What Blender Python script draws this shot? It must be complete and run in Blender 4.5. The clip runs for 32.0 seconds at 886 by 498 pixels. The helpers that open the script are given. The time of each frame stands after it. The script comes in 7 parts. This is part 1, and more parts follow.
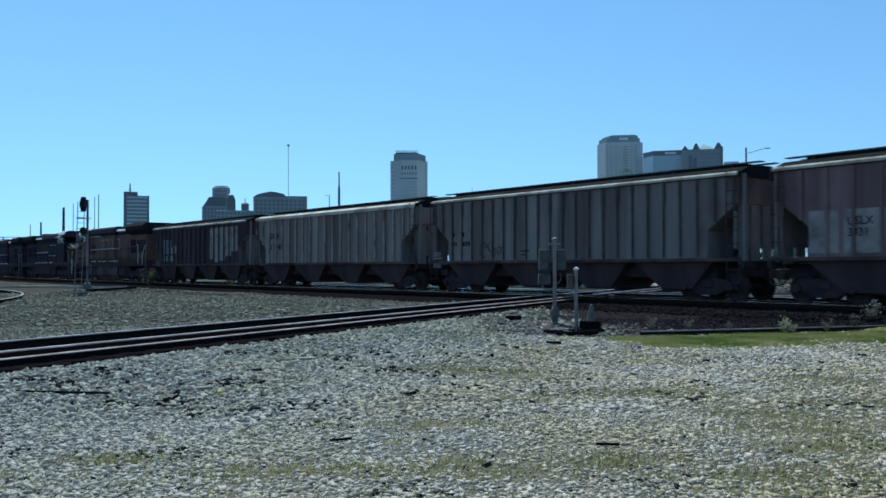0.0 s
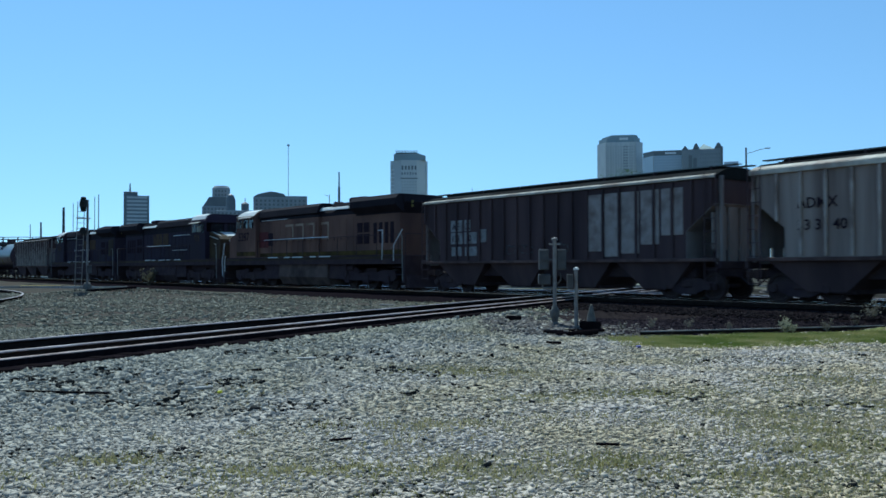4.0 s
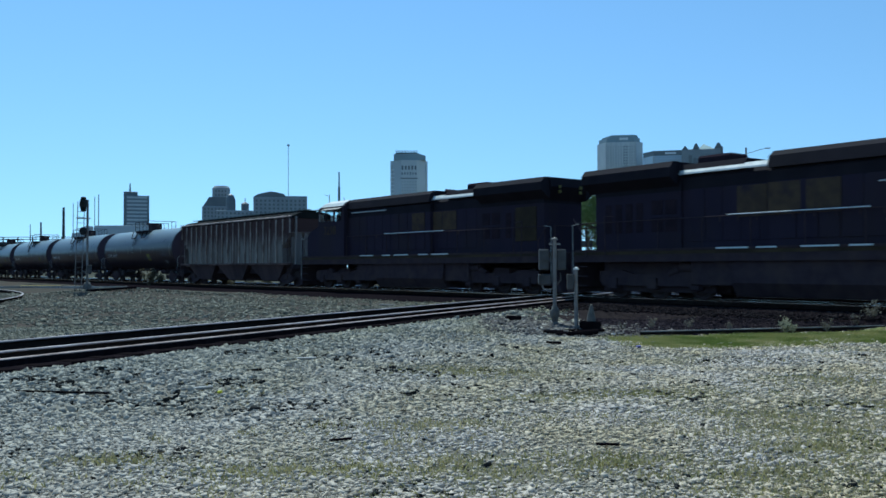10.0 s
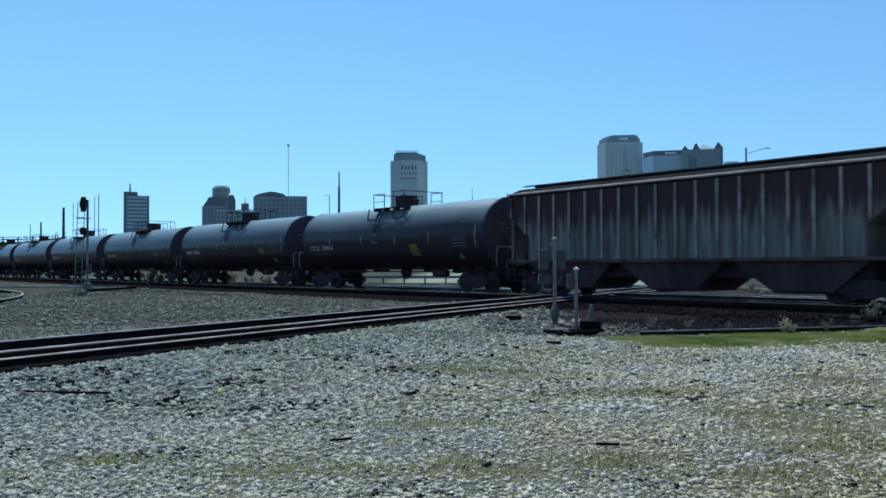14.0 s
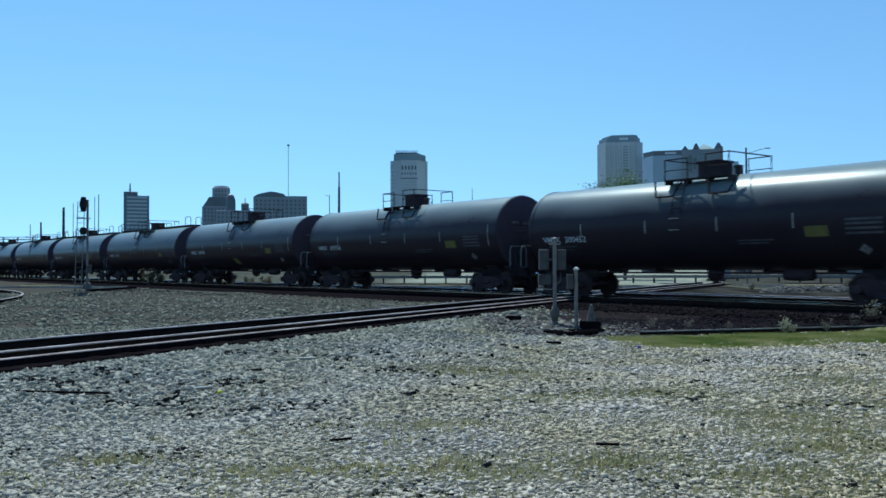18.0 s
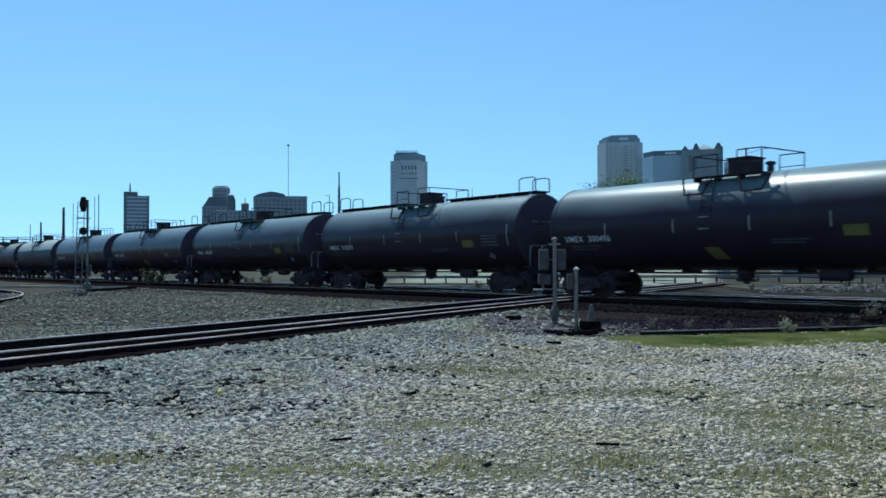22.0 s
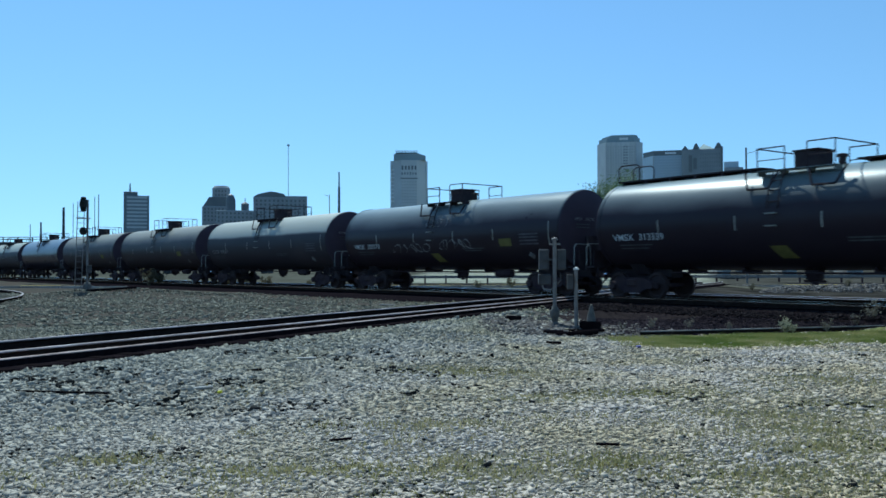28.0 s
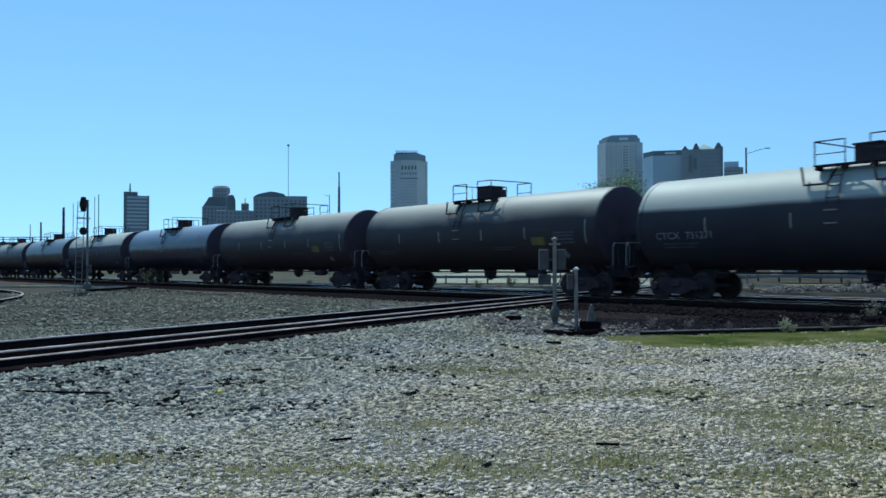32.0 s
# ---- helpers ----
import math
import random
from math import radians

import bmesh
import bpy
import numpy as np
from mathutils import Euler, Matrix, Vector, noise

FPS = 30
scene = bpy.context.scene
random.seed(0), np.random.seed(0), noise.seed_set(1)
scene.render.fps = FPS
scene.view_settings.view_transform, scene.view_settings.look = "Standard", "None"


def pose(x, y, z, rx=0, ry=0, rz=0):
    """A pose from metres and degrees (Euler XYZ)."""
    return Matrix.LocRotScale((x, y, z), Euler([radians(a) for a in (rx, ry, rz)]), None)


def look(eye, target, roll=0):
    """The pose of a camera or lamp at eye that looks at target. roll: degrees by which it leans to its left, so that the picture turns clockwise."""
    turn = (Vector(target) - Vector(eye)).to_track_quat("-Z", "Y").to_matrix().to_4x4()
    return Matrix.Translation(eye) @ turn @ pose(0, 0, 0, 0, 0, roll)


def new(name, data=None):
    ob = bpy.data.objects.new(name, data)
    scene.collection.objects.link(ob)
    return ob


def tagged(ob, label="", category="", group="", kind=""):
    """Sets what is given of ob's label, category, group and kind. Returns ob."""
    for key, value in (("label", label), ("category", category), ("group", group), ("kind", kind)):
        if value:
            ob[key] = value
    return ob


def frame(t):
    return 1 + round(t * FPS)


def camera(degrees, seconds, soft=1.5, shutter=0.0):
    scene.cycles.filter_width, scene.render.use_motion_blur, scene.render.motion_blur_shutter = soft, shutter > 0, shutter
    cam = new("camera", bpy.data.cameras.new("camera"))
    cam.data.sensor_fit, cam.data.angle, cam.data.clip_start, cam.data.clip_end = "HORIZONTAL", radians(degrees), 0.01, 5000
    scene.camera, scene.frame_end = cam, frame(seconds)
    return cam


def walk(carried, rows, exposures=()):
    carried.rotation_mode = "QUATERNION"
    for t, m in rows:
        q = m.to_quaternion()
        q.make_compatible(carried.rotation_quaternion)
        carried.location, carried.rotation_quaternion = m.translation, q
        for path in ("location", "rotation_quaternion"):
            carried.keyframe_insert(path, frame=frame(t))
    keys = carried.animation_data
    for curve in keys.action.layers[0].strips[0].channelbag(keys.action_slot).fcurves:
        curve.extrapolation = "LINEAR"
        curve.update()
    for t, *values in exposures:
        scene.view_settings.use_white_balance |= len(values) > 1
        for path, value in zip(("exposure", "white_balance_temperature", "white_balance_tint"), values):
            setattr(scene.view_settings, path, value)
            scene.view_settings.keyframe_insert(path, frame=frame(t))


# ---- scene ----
# z = 0 is the top of the rails; x to the right of the camera, y ahead of it.
EYE = (0.0, 0.0, 1.108)
cam = camera(52.62, 32.0, soft=1.6, shutter=0.3)
VIEW = look(EYE, (0.0, math.cos(radians(1.192)), EYE[2] + math.sin(radians(1.192))), -0.12)
walk(cam, [(0.0, VIEW), (32.0, VIEW)], exposures=[(0.0, 0.0, 5400, -7), (32.0, 0.0, 5400, -7)])

# ---- sky and sun ----
SUN_EL, SUN_AZ = radians(55), radians(-20)   # azimuth measured from +y towards +x
world = bpy.data.worlds.new("sky")
scene.world = world
world.use_nodes = True
wn = world.node_tree
sky = wn.nodes.new("ShaderNodeTexSky")
sky.sky_type, sky.sun_disc = "NISHITA", False
sky.sun_elevation, sky.sun_rotation = SUN_EL, SUN_AZ
sky.altitude, sky.air_density, sky.dust_density, sky.ozone_density = 600, 1.0, 0.0, 4.0
sky_co = wn.nodes.new("ShaderNodeTexCoord")
lift = wn.nodes.new("ShaderNodeVectorMath")   # clear air: the pale band at the horizon lies below the ground line
lift.operation = "MULTIPLY_ADD"
lift.inputs[1].default_value, lift.inputs[2].default_value = (1, 1, 0.62), (0, 0, 0.088)
wn.links.new(sky_co.outputs["Generated"], lift.inputs[0])
wn.links.new(lift.outputs[0], sky.inputs[0])
wn.links.new(sky.outputs[0], wn.nodes["Background"].inputs[0])
wn.nodes["Background"].inputs[1].default_value = 0.125
sun_data = bpy.data.lights.new("sun", "SUN")
sun_data.energy, sun_data.angle, sun_data.color = 4.3, radians(0.53), (1.0, 0.94, 0.86)
sun = new("sun", sun_data)
to_sun = Vector((math.sin(SUN_AZ) * math.cos(SUN_EL), math.cos(SUN_AZ) * math.cos(SUN_EL), math.sin(SUN_EL)))
sun.matrix_world = look(to_sun * 50, (0, 0, 0))


# ---- materials ----
def surface(name, c1, c2, scale=6.0, rough=0.6, metal=0.0, bump=0.15, stretch=(1, 1, 1), grime=None, grime_amount=0.5,
            rough2=None, random_value=0.0, spec=0.5, fine=9.0, sheen_grime=None, ends=None, sheen_grime_amp=0.5):
    """Two-scale noise paint: c1 and c2 mixed coarse, a fine grain, and streaks of grime."""
    m = bpy.data.materials.new(name)
    m.use_nodes = True
    nt = m.node_tree
    N, L = nt.nodes, nt.links
    b = N["Principled BSDF"]
    b.inputs["Metallic"].default_value, b.inputs["Specular IOR Level"].default_value = metal, spec
    co = N.new("ShaderNodeTexCoord")
    mp = N.new("ShaderNodeMapping")
    mp.inputs["Scale"].default_value = stretch
    L.new(co.outputs["Object"], mp.inputs[0])

    def noise_tex(s, detail=6.0, src=None):
        n = N.new("ShaderNodeTexNoise")
        n.inputs["Scale"].default_value, n.inputs["Detail"].default_value = s, detail
        L.new(src or mp.outputs[0], n.inputs["Vector"])
        return n.outputs["Fac"]

    def ramp(src, a, z):
        r = N.new("ShaderNodeMapRange")
        r.inputs["From Min"].default_value, r.inputs["From Max"].default_value = a, z
        L.new(src, r.inputs[0])
        return r.outputs[0]

    def mix(f, a, z):
        x = N.new("ShaderNodeMix")
        x.data_type = "RGBA"
        for sock, v in ((x.inputs[0], f), (x.inputs[6], a), (x.inputs[7], z)):
            if isinstance(v, (int, float)):
                sock.default_value = v
            elif isinstance(v, tuple):
                sock.default_value = (*v, 1)
            else:
                L.new(v, sock)
        return x.outputs[2]

    coarse = noise_tex(scale)
    grain = noise_tex(scale * fine, 3.0, co.outputs["Object"])
    col = mix(ramp(coarse, 0.36, 0.64), c1, c2)
    if grime:
        g = ramp(noise_tex(scale * 0.45, 8.0), 0.62 - 0.3 * grime_amount, 0.72)
        col = mix(g, col, grime)
    if random_value:
        info = N.new("ShaderNodeObjectInfo")
        hs = N.new("ShaderNodeHueSaturation")
        L.new(col, hs.inputs["Color"])

        r = N.new("ShaderNodeMapRange")
        r.inputs["To Min"].default_value, r.inputs["To Max"].default_value = 1 - random_value, 1 + random_value
        L.new(info.outputs["Random"], r.inputs[0])
        L.new(r.outputs[0], hs.inputs["Value"])
        col = hs.outputs[0]
    if ends:
        # rust creeping in from the car's ends: (colour, from, to), metres from its middle
        sp = N.new("ShaderNodeSeparateXYZ")
        L.new(co.outputs["Object"], sp.inputs[0])
        ab, ad = N.new("ShaderNodeMath"), N.new("ShaderNodeMath")
        ab.operation, ad.operation = "ABSOLUTE", "MULTIPLY_ADD"
        ad.inputs[1].default_value = 4.5
        L.new(sp.outputs[0], ab.inputs[0])
        L.new(noise_tex(0.7, 8.0, co.outputs["Object"]), ad.inputs[0])
        L.new(ab.outputs[0], ad.inputs[2])
        col = mix(ramp(ad.outputs[0], ends[1] + 2.25, ends[2] + 2.25), col, ends[0])
    if sheen_grime:
        # painted sky sheen, dusty tops, rust by height: (colour, from height, to height)
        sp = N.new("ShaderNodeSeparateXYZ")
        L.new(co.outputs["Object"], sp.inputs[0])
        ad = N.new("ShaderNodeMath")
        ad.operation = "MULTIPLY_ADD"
        ad.inputs[1].default_value = sheen_grime_amp
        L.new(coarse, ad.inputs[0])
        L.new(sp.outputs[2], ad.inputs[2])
        col = mix(ramp(ad.outputs[0], sheen_grime[1] + 0.5 * sheen_grime_amp, sheen_grime[2] + 0.5 * sheen_grime_amp), col, sheen_grime[0])
    L.new(col, b.inputs["Base Color"])
    rr = N.new("ShaderNodeMapRange")
    rr.inputs["To Min"].default_value, rr.inputs["To Max"].default_value = rough - 0.08, (rough2 or rough + 0.1)
    L.new(coarse, rr.inputs[0])
    L.new(rr.outputs[0], b.inputs["Roughness"])
    if bump:
        bp = N.new("ShaderNodeBump")
        bp.inputs["Strength"].default_value, bp.inputs["Distance"].default_value = bump, 0.02
        L.new(grain, bp.inputs["Height"])
        L.new(bp.outputs[0], b.inputs["Normal"])
    return m


M = {}
# tank tops paler with height: sky sheen over dusty paint, put into the colour
M["tank"] = surface("tank_paint", (0.03, 0.0208, 0.0268), (0.036, 0.0258, 0.031), 0.8, 0.3, 0.0, 0.006, (0.5, 1, 1), (0.042, 0.031, 0.034), 0.3, rough2=0.4, spec=0.16, sheen_grime=((0.25, 0.3, 0.3), 2.95, 4.2))
M["tank_dust_sheen"] = surface("dust_sheen_tank_paint", (0.036, 0.03, 0.036), (0.048, 0.041, 0.046), 0.8, 0.55, 0.0, 0.03, (0.5, 1, 1), (0.07, 0.054, 0.056), 0.4, spec=0.2, sheen_grime=((0.4, 0.41, 0.36), 2.98, 3.14), sheen_grime_amp=0.16)
M["tank_brown"] = surface("dusty_brown_black_paint", (0.036, 0.026, 0.028), (0.046, 0.034, 0.035), 0.8, 0.5, 0.0, 0.03, (0.5, 1, 1), (0.066, 0.044, 0.042), 0.5, spec=0.22, sheen_grime=((0.27, 0.265, 0.225), 2.95, 3.7))
M["tank_blue"] = surface("blue_black_paint", (0.02, 0.0175, 0.03), (0.027, 0.023, 0.038), 0.8, 0.3, 0.0, 0.02, (0.5, 1, 1), (0.05, 0.038, 0.04), 0.3, spec=0.4, sheen_grime=((0.26, 0.31, 0.36), 2.9, 4.1))
M["tank_head"] = surface("sooty_tank_head", (0.054, 0.04, 0.053), (0.068, 0.051, 0.064), 0.8, 0.6, 0.0, 0.03, grime=(0.085, 0.066, 0.07), spec=0.1)
M["mark_grey"] = surface("worn_grey_lettering", (0.3, 0.285, 0.27), (0.2, 0.19, 0.18), 4, 0.8, 0, 0.0, spec=0.05)
M["black"] = surface("black_steel", (0.034, 0.027, 0.032), (0.044, 0.036, 0.04), 3, 0.8, 0.0, 0.1, grime=(0.06, 0.048, 0.048), spec=0.05)
M["under"] = surface("underframe_steel", (0.047, 0.033, 0.038), (0.06, 0.043, 0.047), 3, 0.9, 0.0, 0.15, grime=(0.075, 0.052, 0.049), spec=0.03)
M["wheel"] = surface("wheel_steel", (0.044, 0.029, 0.03), (0.06, 0.04, 0.036), 5, 0.7, 0.1, 0.1, spec=0.2)
M["chrome"] = surface("shiny_steel", (0.95, 0.93, 0.92), (0.9, 0.88, 0.87), 4, 0.12, 1.0, 0.0, rough2=0.14)
M["white"] = surface("white_lettering", (0.62, 0.63, 0.62), (0.5, 0.5, 0.49), 4, 0.6, 0, 0.0)
M["reflector"] = surface("reflector_strip", (0.3, 0.28, 0.24), (0.22, 0.2, 0.16), 4, 0.5, 0, 0.0)
M["yellow"] = surface("yellow_placard", (0.2, 0.17, 0.05), (0.15, 0.13, 0.04), 3, 0.7, 0, 0.0, spec=0.2)
M["dim"] = surface("faded_lettering", (0.1, 0.1, 0.1), (0.07, 0.07, 0.07), 4, 0.7, 0, 0.0, spec=0.2)
M["hop_light"] = surface("pale_grey_paint", (0.315, 0.258, 0.225), (0.235, 0.19, 0.166), 1.1, 0.85, 0, 0.08, (1.9, 1, 0.16), (0.125, 0.088, 0.076), 0.5, spec=0.05, ends=((0.125, 0.08, 0.072), 6.6, 8.3))
M["hop_pale"] = surface("streaked_pale_grey_paint", (0.34, 0.272, 0.23), (0.255, 0.202, 0.172), 1.1, 0.85, 0, 0.08, (2.4, 1, 0.16), (0.13, 0.093, 0.08), 0.7, spec=0.05)
M["hop_brown"] = surface("brown_oxide_paint", (0.095, 0.064, 0.063), (0.072, 0.049, 0.051), 1.1, 0.85, 0, 0.08, (1.6, 1, 0.22), (0.05, 0.036, 0.038), 0.5, spec=0.06)
M["end_sheet"] = surface("dusty_rust_end_sheet", (0.3, 0.262, 0.24), (0.22, 0.19, 0.175), 1.4, 0.9, 0, 0.08, (1, 1, 0.4), (0.12, 0.09, 0.08), 0.45, spec=0.04)
M["hop_maroon"] = surface("weathered_maroon_paint", (0.3, 0.2, 0.19), (0.23, 0.15, 0.145), 1.1, 0.85, 0, 0.08, (1.7, 1, 0.18), (0.12, 0.076, 0.075), 0.45, spec=0.05, ends=((0.12, 0.076, 0.068), 6.6, 8.3))
M["rust"] = surface("rust_stained_steel", (0.14, 0.09, 0.078), (0.1, 0.064, 0.058), 1.6, 0.9, 0, 0.1, (1.5, 1, 0.3), (0.05, 0.035, 0.034), 0.55, spec=0.05)
M["hop_panel"] = surface("pale_repainted_panel", (0.36, 0.31, 0.28), (0.28, 0.235, 0.21), 3, 0.85, 0, 0.03, grime=(0.15, 0.11, 0.095), grime_amount=0.4, spec=0.05)
M["stencil_white"] = surface("grubby_white_panel", (0.28, 0.27, 0.27), (0.2, 0.195, 0.19), 4, 0.8, 0, 0.0, grime=(0.1, 0.08, 0.075), grime_amount=0.4, spec=0.1)
M["test_grey"] = surface("faded_test_stencil", (0.13, 0.12, 0.125), (0.09, 0.083, 0.088), 3, 0.8, 0, 0.0, spec=0.1)
# roof edges paled to carry the sunlight on the outer slope
M["hop_roof"] = surface("painted_sunlight_roof_edge", (0.6, 0.55, 0.455), (0.46, 0.41, 0.335), 2, 0.7, 0, 0.05, grime=(0.24, 0.17, 0.13), grime_amount=0.45, spec=0.2)
M["hop_chord"] = surface("sunlit_rose_roof_edge", (0.3, 0.235, 0.22), (0.2, 0.15, 0.14), 2, 0.75, 0, 0.05, grime=(0.1, 0.07, 0.06), grime_amount=0.4)
M["hop_roofdark"] = surface("sooty_roof_sheets", (0.022, 0.023, 0.022), (0.016, 0.016, 0.0155), 1.5, 0.9, 0, 0.05, grime=(0.012, 0.01, 0.009), grime_amount=0.5, spec=0.02)
M["emblem_seam"] = surface("shaded_panel_seam", (0.075, 0.066, 0.06), (0.11, 0.097, 0.088), 3, 0.85, 0, 0.05, spec=0.1)
M["grate"] = surface("galvanised_grating", (0.12, 0.14, 0.13), (0.2, 0.21, 0.2), 8, 0.5, 0.6, 0.1)
M["orange"] = surface("faded_orange_paint", (0.185, 0.105, 0.077), (0.138, 0.079, 0.061), 0.9, 0.8, 0, 0.04, (1, 1, 0.4), (0.082, 0.05, 0.044), 0.55, spec=0.06)
M["navy"] = surface("dark_blue_paint", (0.031, 0.023, 0.037), (0.037, 0.028, 0.042), 1, 0.7, 0, 0.04, (1, 1, 0.4), (0.037, 0.028, 0.031), 0.4, spec=0.04)
M["sooty_top"] = surface("sooty_dark_roof", (0.018, 0.0155, 0.02), (0.025, 0.021, 0.026), 1, 0.85, 0, 0.04, grime=(0.026, 0.022, 0.024), grime_amount=0.4, spec=0.05)
M["gold"] = surface("dull_gold_paint", (0.07, 0.05, 0.028), (0.048, 0.035, 0.022), 1.5, 0.7, 0, 0.04, grime=(0.03, 0.022, 0.018), spec=0.06)
M["red"] = surface("faded_red_paint", (0.13, 0.04, 0.04), (0.1, 0.034, 0.034), 2, 0.8, 0, 0.03, grime=(0.06, 0.03, 0.03), spec=0.05)
# white plates carry the sun's glare on cab roof, nose and hood edges
M["sunlit_white"] = surface("sunlit_pale_panel", (0.62, 0.63, 0.6), (0.52, 0.53, 0.5), 3, 0.6, 0, 0.03, spec=0.3)
M["railing"] = surface("dull_handrail_paint", (0.3, 0.3, 0.28), (0.22, 0.22, 0.2), 5, 0.7, 0, 0.03, spec=0.2)
M["bright_rail"] = surface("bright_sunlit_handrail", (0.7, 0.7, 0.68), (0.6, 0.6, 0.58), 5, 0.4, 0, 0.0)
M["hop_rust"] = surface("rust_eaten_grey_paint", (0.27, 0.245, 0.21), (0.18, 0.15, 0.125), 1.6, 0.85, 0, 0.08, (4.5, 1, 0.35), (0.085, 0.052, 0.045), 0.55, spec=0.06, sheen_grime=((0.075, 0.046, 0.043), 2.35, 3.15), sheen_grime_amp=2.4)
M["soot"] = surface("soot_black_panel", (0.028, 0.02, 0.026), (0.038, 0.026, 0.032), 3, 0.85, 0, 0.1, spec=0.0)
M["tankfuel"] = surface("dusty_fuel_tank", (0.13, 0.094, 0.08), (0.1, 0.073, 0.063), 2, 0.9, 0, 0.08, grime=(0.05, 0.036, 0.033), spec=0.03)
M["yellow_band"] = surface("grimy_yellow_stripe", (0.105, 0.0693, 0.021), (0.07, 0.0462, 0.0162), 2, 0.8, 0, 0.03, grime=(0.028, 0.01848, 0.0108), spec=0.06)
M["hop_rib"] = surface("grimy_pale_rib", (0.44, 0.37, 0.32), (0.3, 0.24, 0.2), 2, 0.85, 0, 0.05, grime=(0.12, 0.08, 0.068), grime_amount=0.35, spec=0.05)
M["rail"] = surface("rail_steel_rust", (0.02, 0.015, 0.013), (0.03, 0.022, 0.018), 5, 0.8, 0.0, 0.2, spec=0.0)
# matt pale head: sun glint on worn steel put into the colour
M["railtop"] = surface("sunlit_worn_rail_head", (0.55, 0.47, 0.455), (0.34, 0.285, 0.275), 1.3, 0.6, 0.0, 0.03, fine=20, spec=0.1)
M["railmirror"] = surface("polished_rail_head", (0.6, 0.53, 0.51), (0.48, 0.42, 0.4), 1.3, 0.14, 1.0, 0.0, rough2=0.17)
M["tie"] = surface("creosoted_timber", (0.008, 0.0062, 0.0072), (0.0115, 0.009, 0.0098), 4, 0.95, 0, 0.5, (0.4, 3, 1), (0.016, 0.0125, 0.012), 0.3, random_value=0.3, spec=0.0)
M["galv"] = surface("galvanised_steel", (0.25, 0.225, 0.205), (0.19, 0.17, 0.155), 7, 0.6, 0.1, 0.08, grime=(0.11, 0.085, 0.07), grime_amount=0.25, spec=0.2)
M["casting"] = surface("cast_iron_base", (0.1, 0.09, 0.08), (0.15, 0.14, 0.12), 7, 0.75, 0.2, 0.3)
M["relay_grey"] = surface("relay_box_paint", (0.1, 0.097, 0.096), (0.078, 0.075, 0.074), 4, 0.7, 0, 0.05, grime=(0.045, 0.04, 0.038), grime_amount=0.35, spec=0.1)
M["cabinet"] = surface("grey_cabinet_paint", (0.105, 0.096, 0.09), (0.078, 0.071, 0.067), 4, 0.7, 0, 0.05, grime=(0.045, 0.037, 0.032), grime_amount=0.35, spec=0.15)
M["signal"] = surface("black_signal_paint", (0.01, 0.01, 0.01), (0.016, 0.016, 0.016), 4, 0.55, 0, 0.05)
M["concrete"] = surface("weathered_concrete", (0.36, 0.35, 0.32), (0.27, 0.26, 0.24), 1.5, 0.85, 0, 0.2, grime=(0.17, 0.15, 0.13))
M["timber"] = surface("old_grey_timber", (0.3, 0.27, 0.23), (0.2, 0.18, 0.15), 3, 0.85, 0, 0.4, (0.3, 4, 4))
# city colours are kept pale and flat, distance haze put into them
M["b_pale"] = surface("hazed_stone_cladding", (0.53, 0.555, 0.55), (0.46, 0.485, 0.485), 0.05, 0.8, 0, 0.0)
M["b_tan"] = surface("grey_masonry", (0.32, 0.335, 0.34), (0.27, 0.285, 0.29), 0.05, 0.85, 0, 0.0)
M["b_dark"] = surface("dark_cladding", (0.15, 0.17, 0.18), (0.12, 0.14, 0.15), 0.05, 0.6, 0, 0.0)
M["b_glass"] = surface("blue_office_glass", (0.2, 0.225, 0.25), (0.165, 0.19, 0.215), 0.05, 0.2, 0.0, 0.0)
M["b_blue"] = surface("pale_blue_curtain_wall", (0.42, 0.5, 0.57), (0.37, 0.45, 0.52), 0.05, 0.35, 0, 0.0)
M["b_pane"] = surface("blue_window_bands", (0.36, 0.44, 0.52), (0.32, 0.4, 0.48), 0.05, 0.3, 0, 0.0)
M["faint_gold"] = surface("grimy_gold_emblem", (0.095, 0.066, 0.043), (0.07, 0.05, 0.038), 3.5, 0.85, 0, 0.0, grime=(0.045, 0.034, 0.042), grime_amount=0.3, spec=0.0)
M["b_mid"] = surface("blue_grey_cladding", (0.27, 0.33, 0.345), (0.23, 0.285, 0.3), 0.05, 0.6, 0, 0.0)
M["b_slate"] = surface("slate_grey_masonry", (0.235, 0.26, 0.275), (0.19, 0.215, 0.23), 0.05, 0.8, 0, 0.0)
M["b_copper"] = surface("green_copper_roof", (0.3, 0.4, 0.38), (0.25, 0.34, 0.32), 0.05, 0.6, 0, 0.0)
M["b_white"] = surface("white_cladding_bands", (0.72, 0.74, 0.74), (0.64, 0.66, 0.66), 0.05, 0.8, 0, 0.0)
M["bark"] = surface("tree_bark", (0.09, 0.075, 0.06), (0.06, 0.05, 0.04), 3, 0.9, 0, 0.4)
M["leaf"] = surface("spring_leaves", (0.13, 0.19, 0.05), (0.19, 0.25, 0.08), 2, 0.6, 0, 0.0)
M["glass"] = surface("cab_window_glass", (0.016, 0.015, 0.016), (0.024, 0.022, 0.024), 2, 0.2, 0, 0.0, spec=0.15)
M["clear_glass"] = surface("clear_cab_glass", (0.86, 0.9, 0.9), (0.82, 0.87, 0.87), 2, 0.06, 0, 0.0, rough2=0.07)
M["clear_glass"].node_tree.nodes["Principled BSDF"].inputs["Transmission Weight"].default_value = 1.0
M["clear_glass"].node_tree.nodes["Principled BSDF"].inputs["IOR"].default_value = 1.1
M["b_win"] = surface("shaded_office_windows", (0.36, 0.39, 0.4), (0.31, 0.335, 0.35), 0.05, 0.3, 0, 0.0)
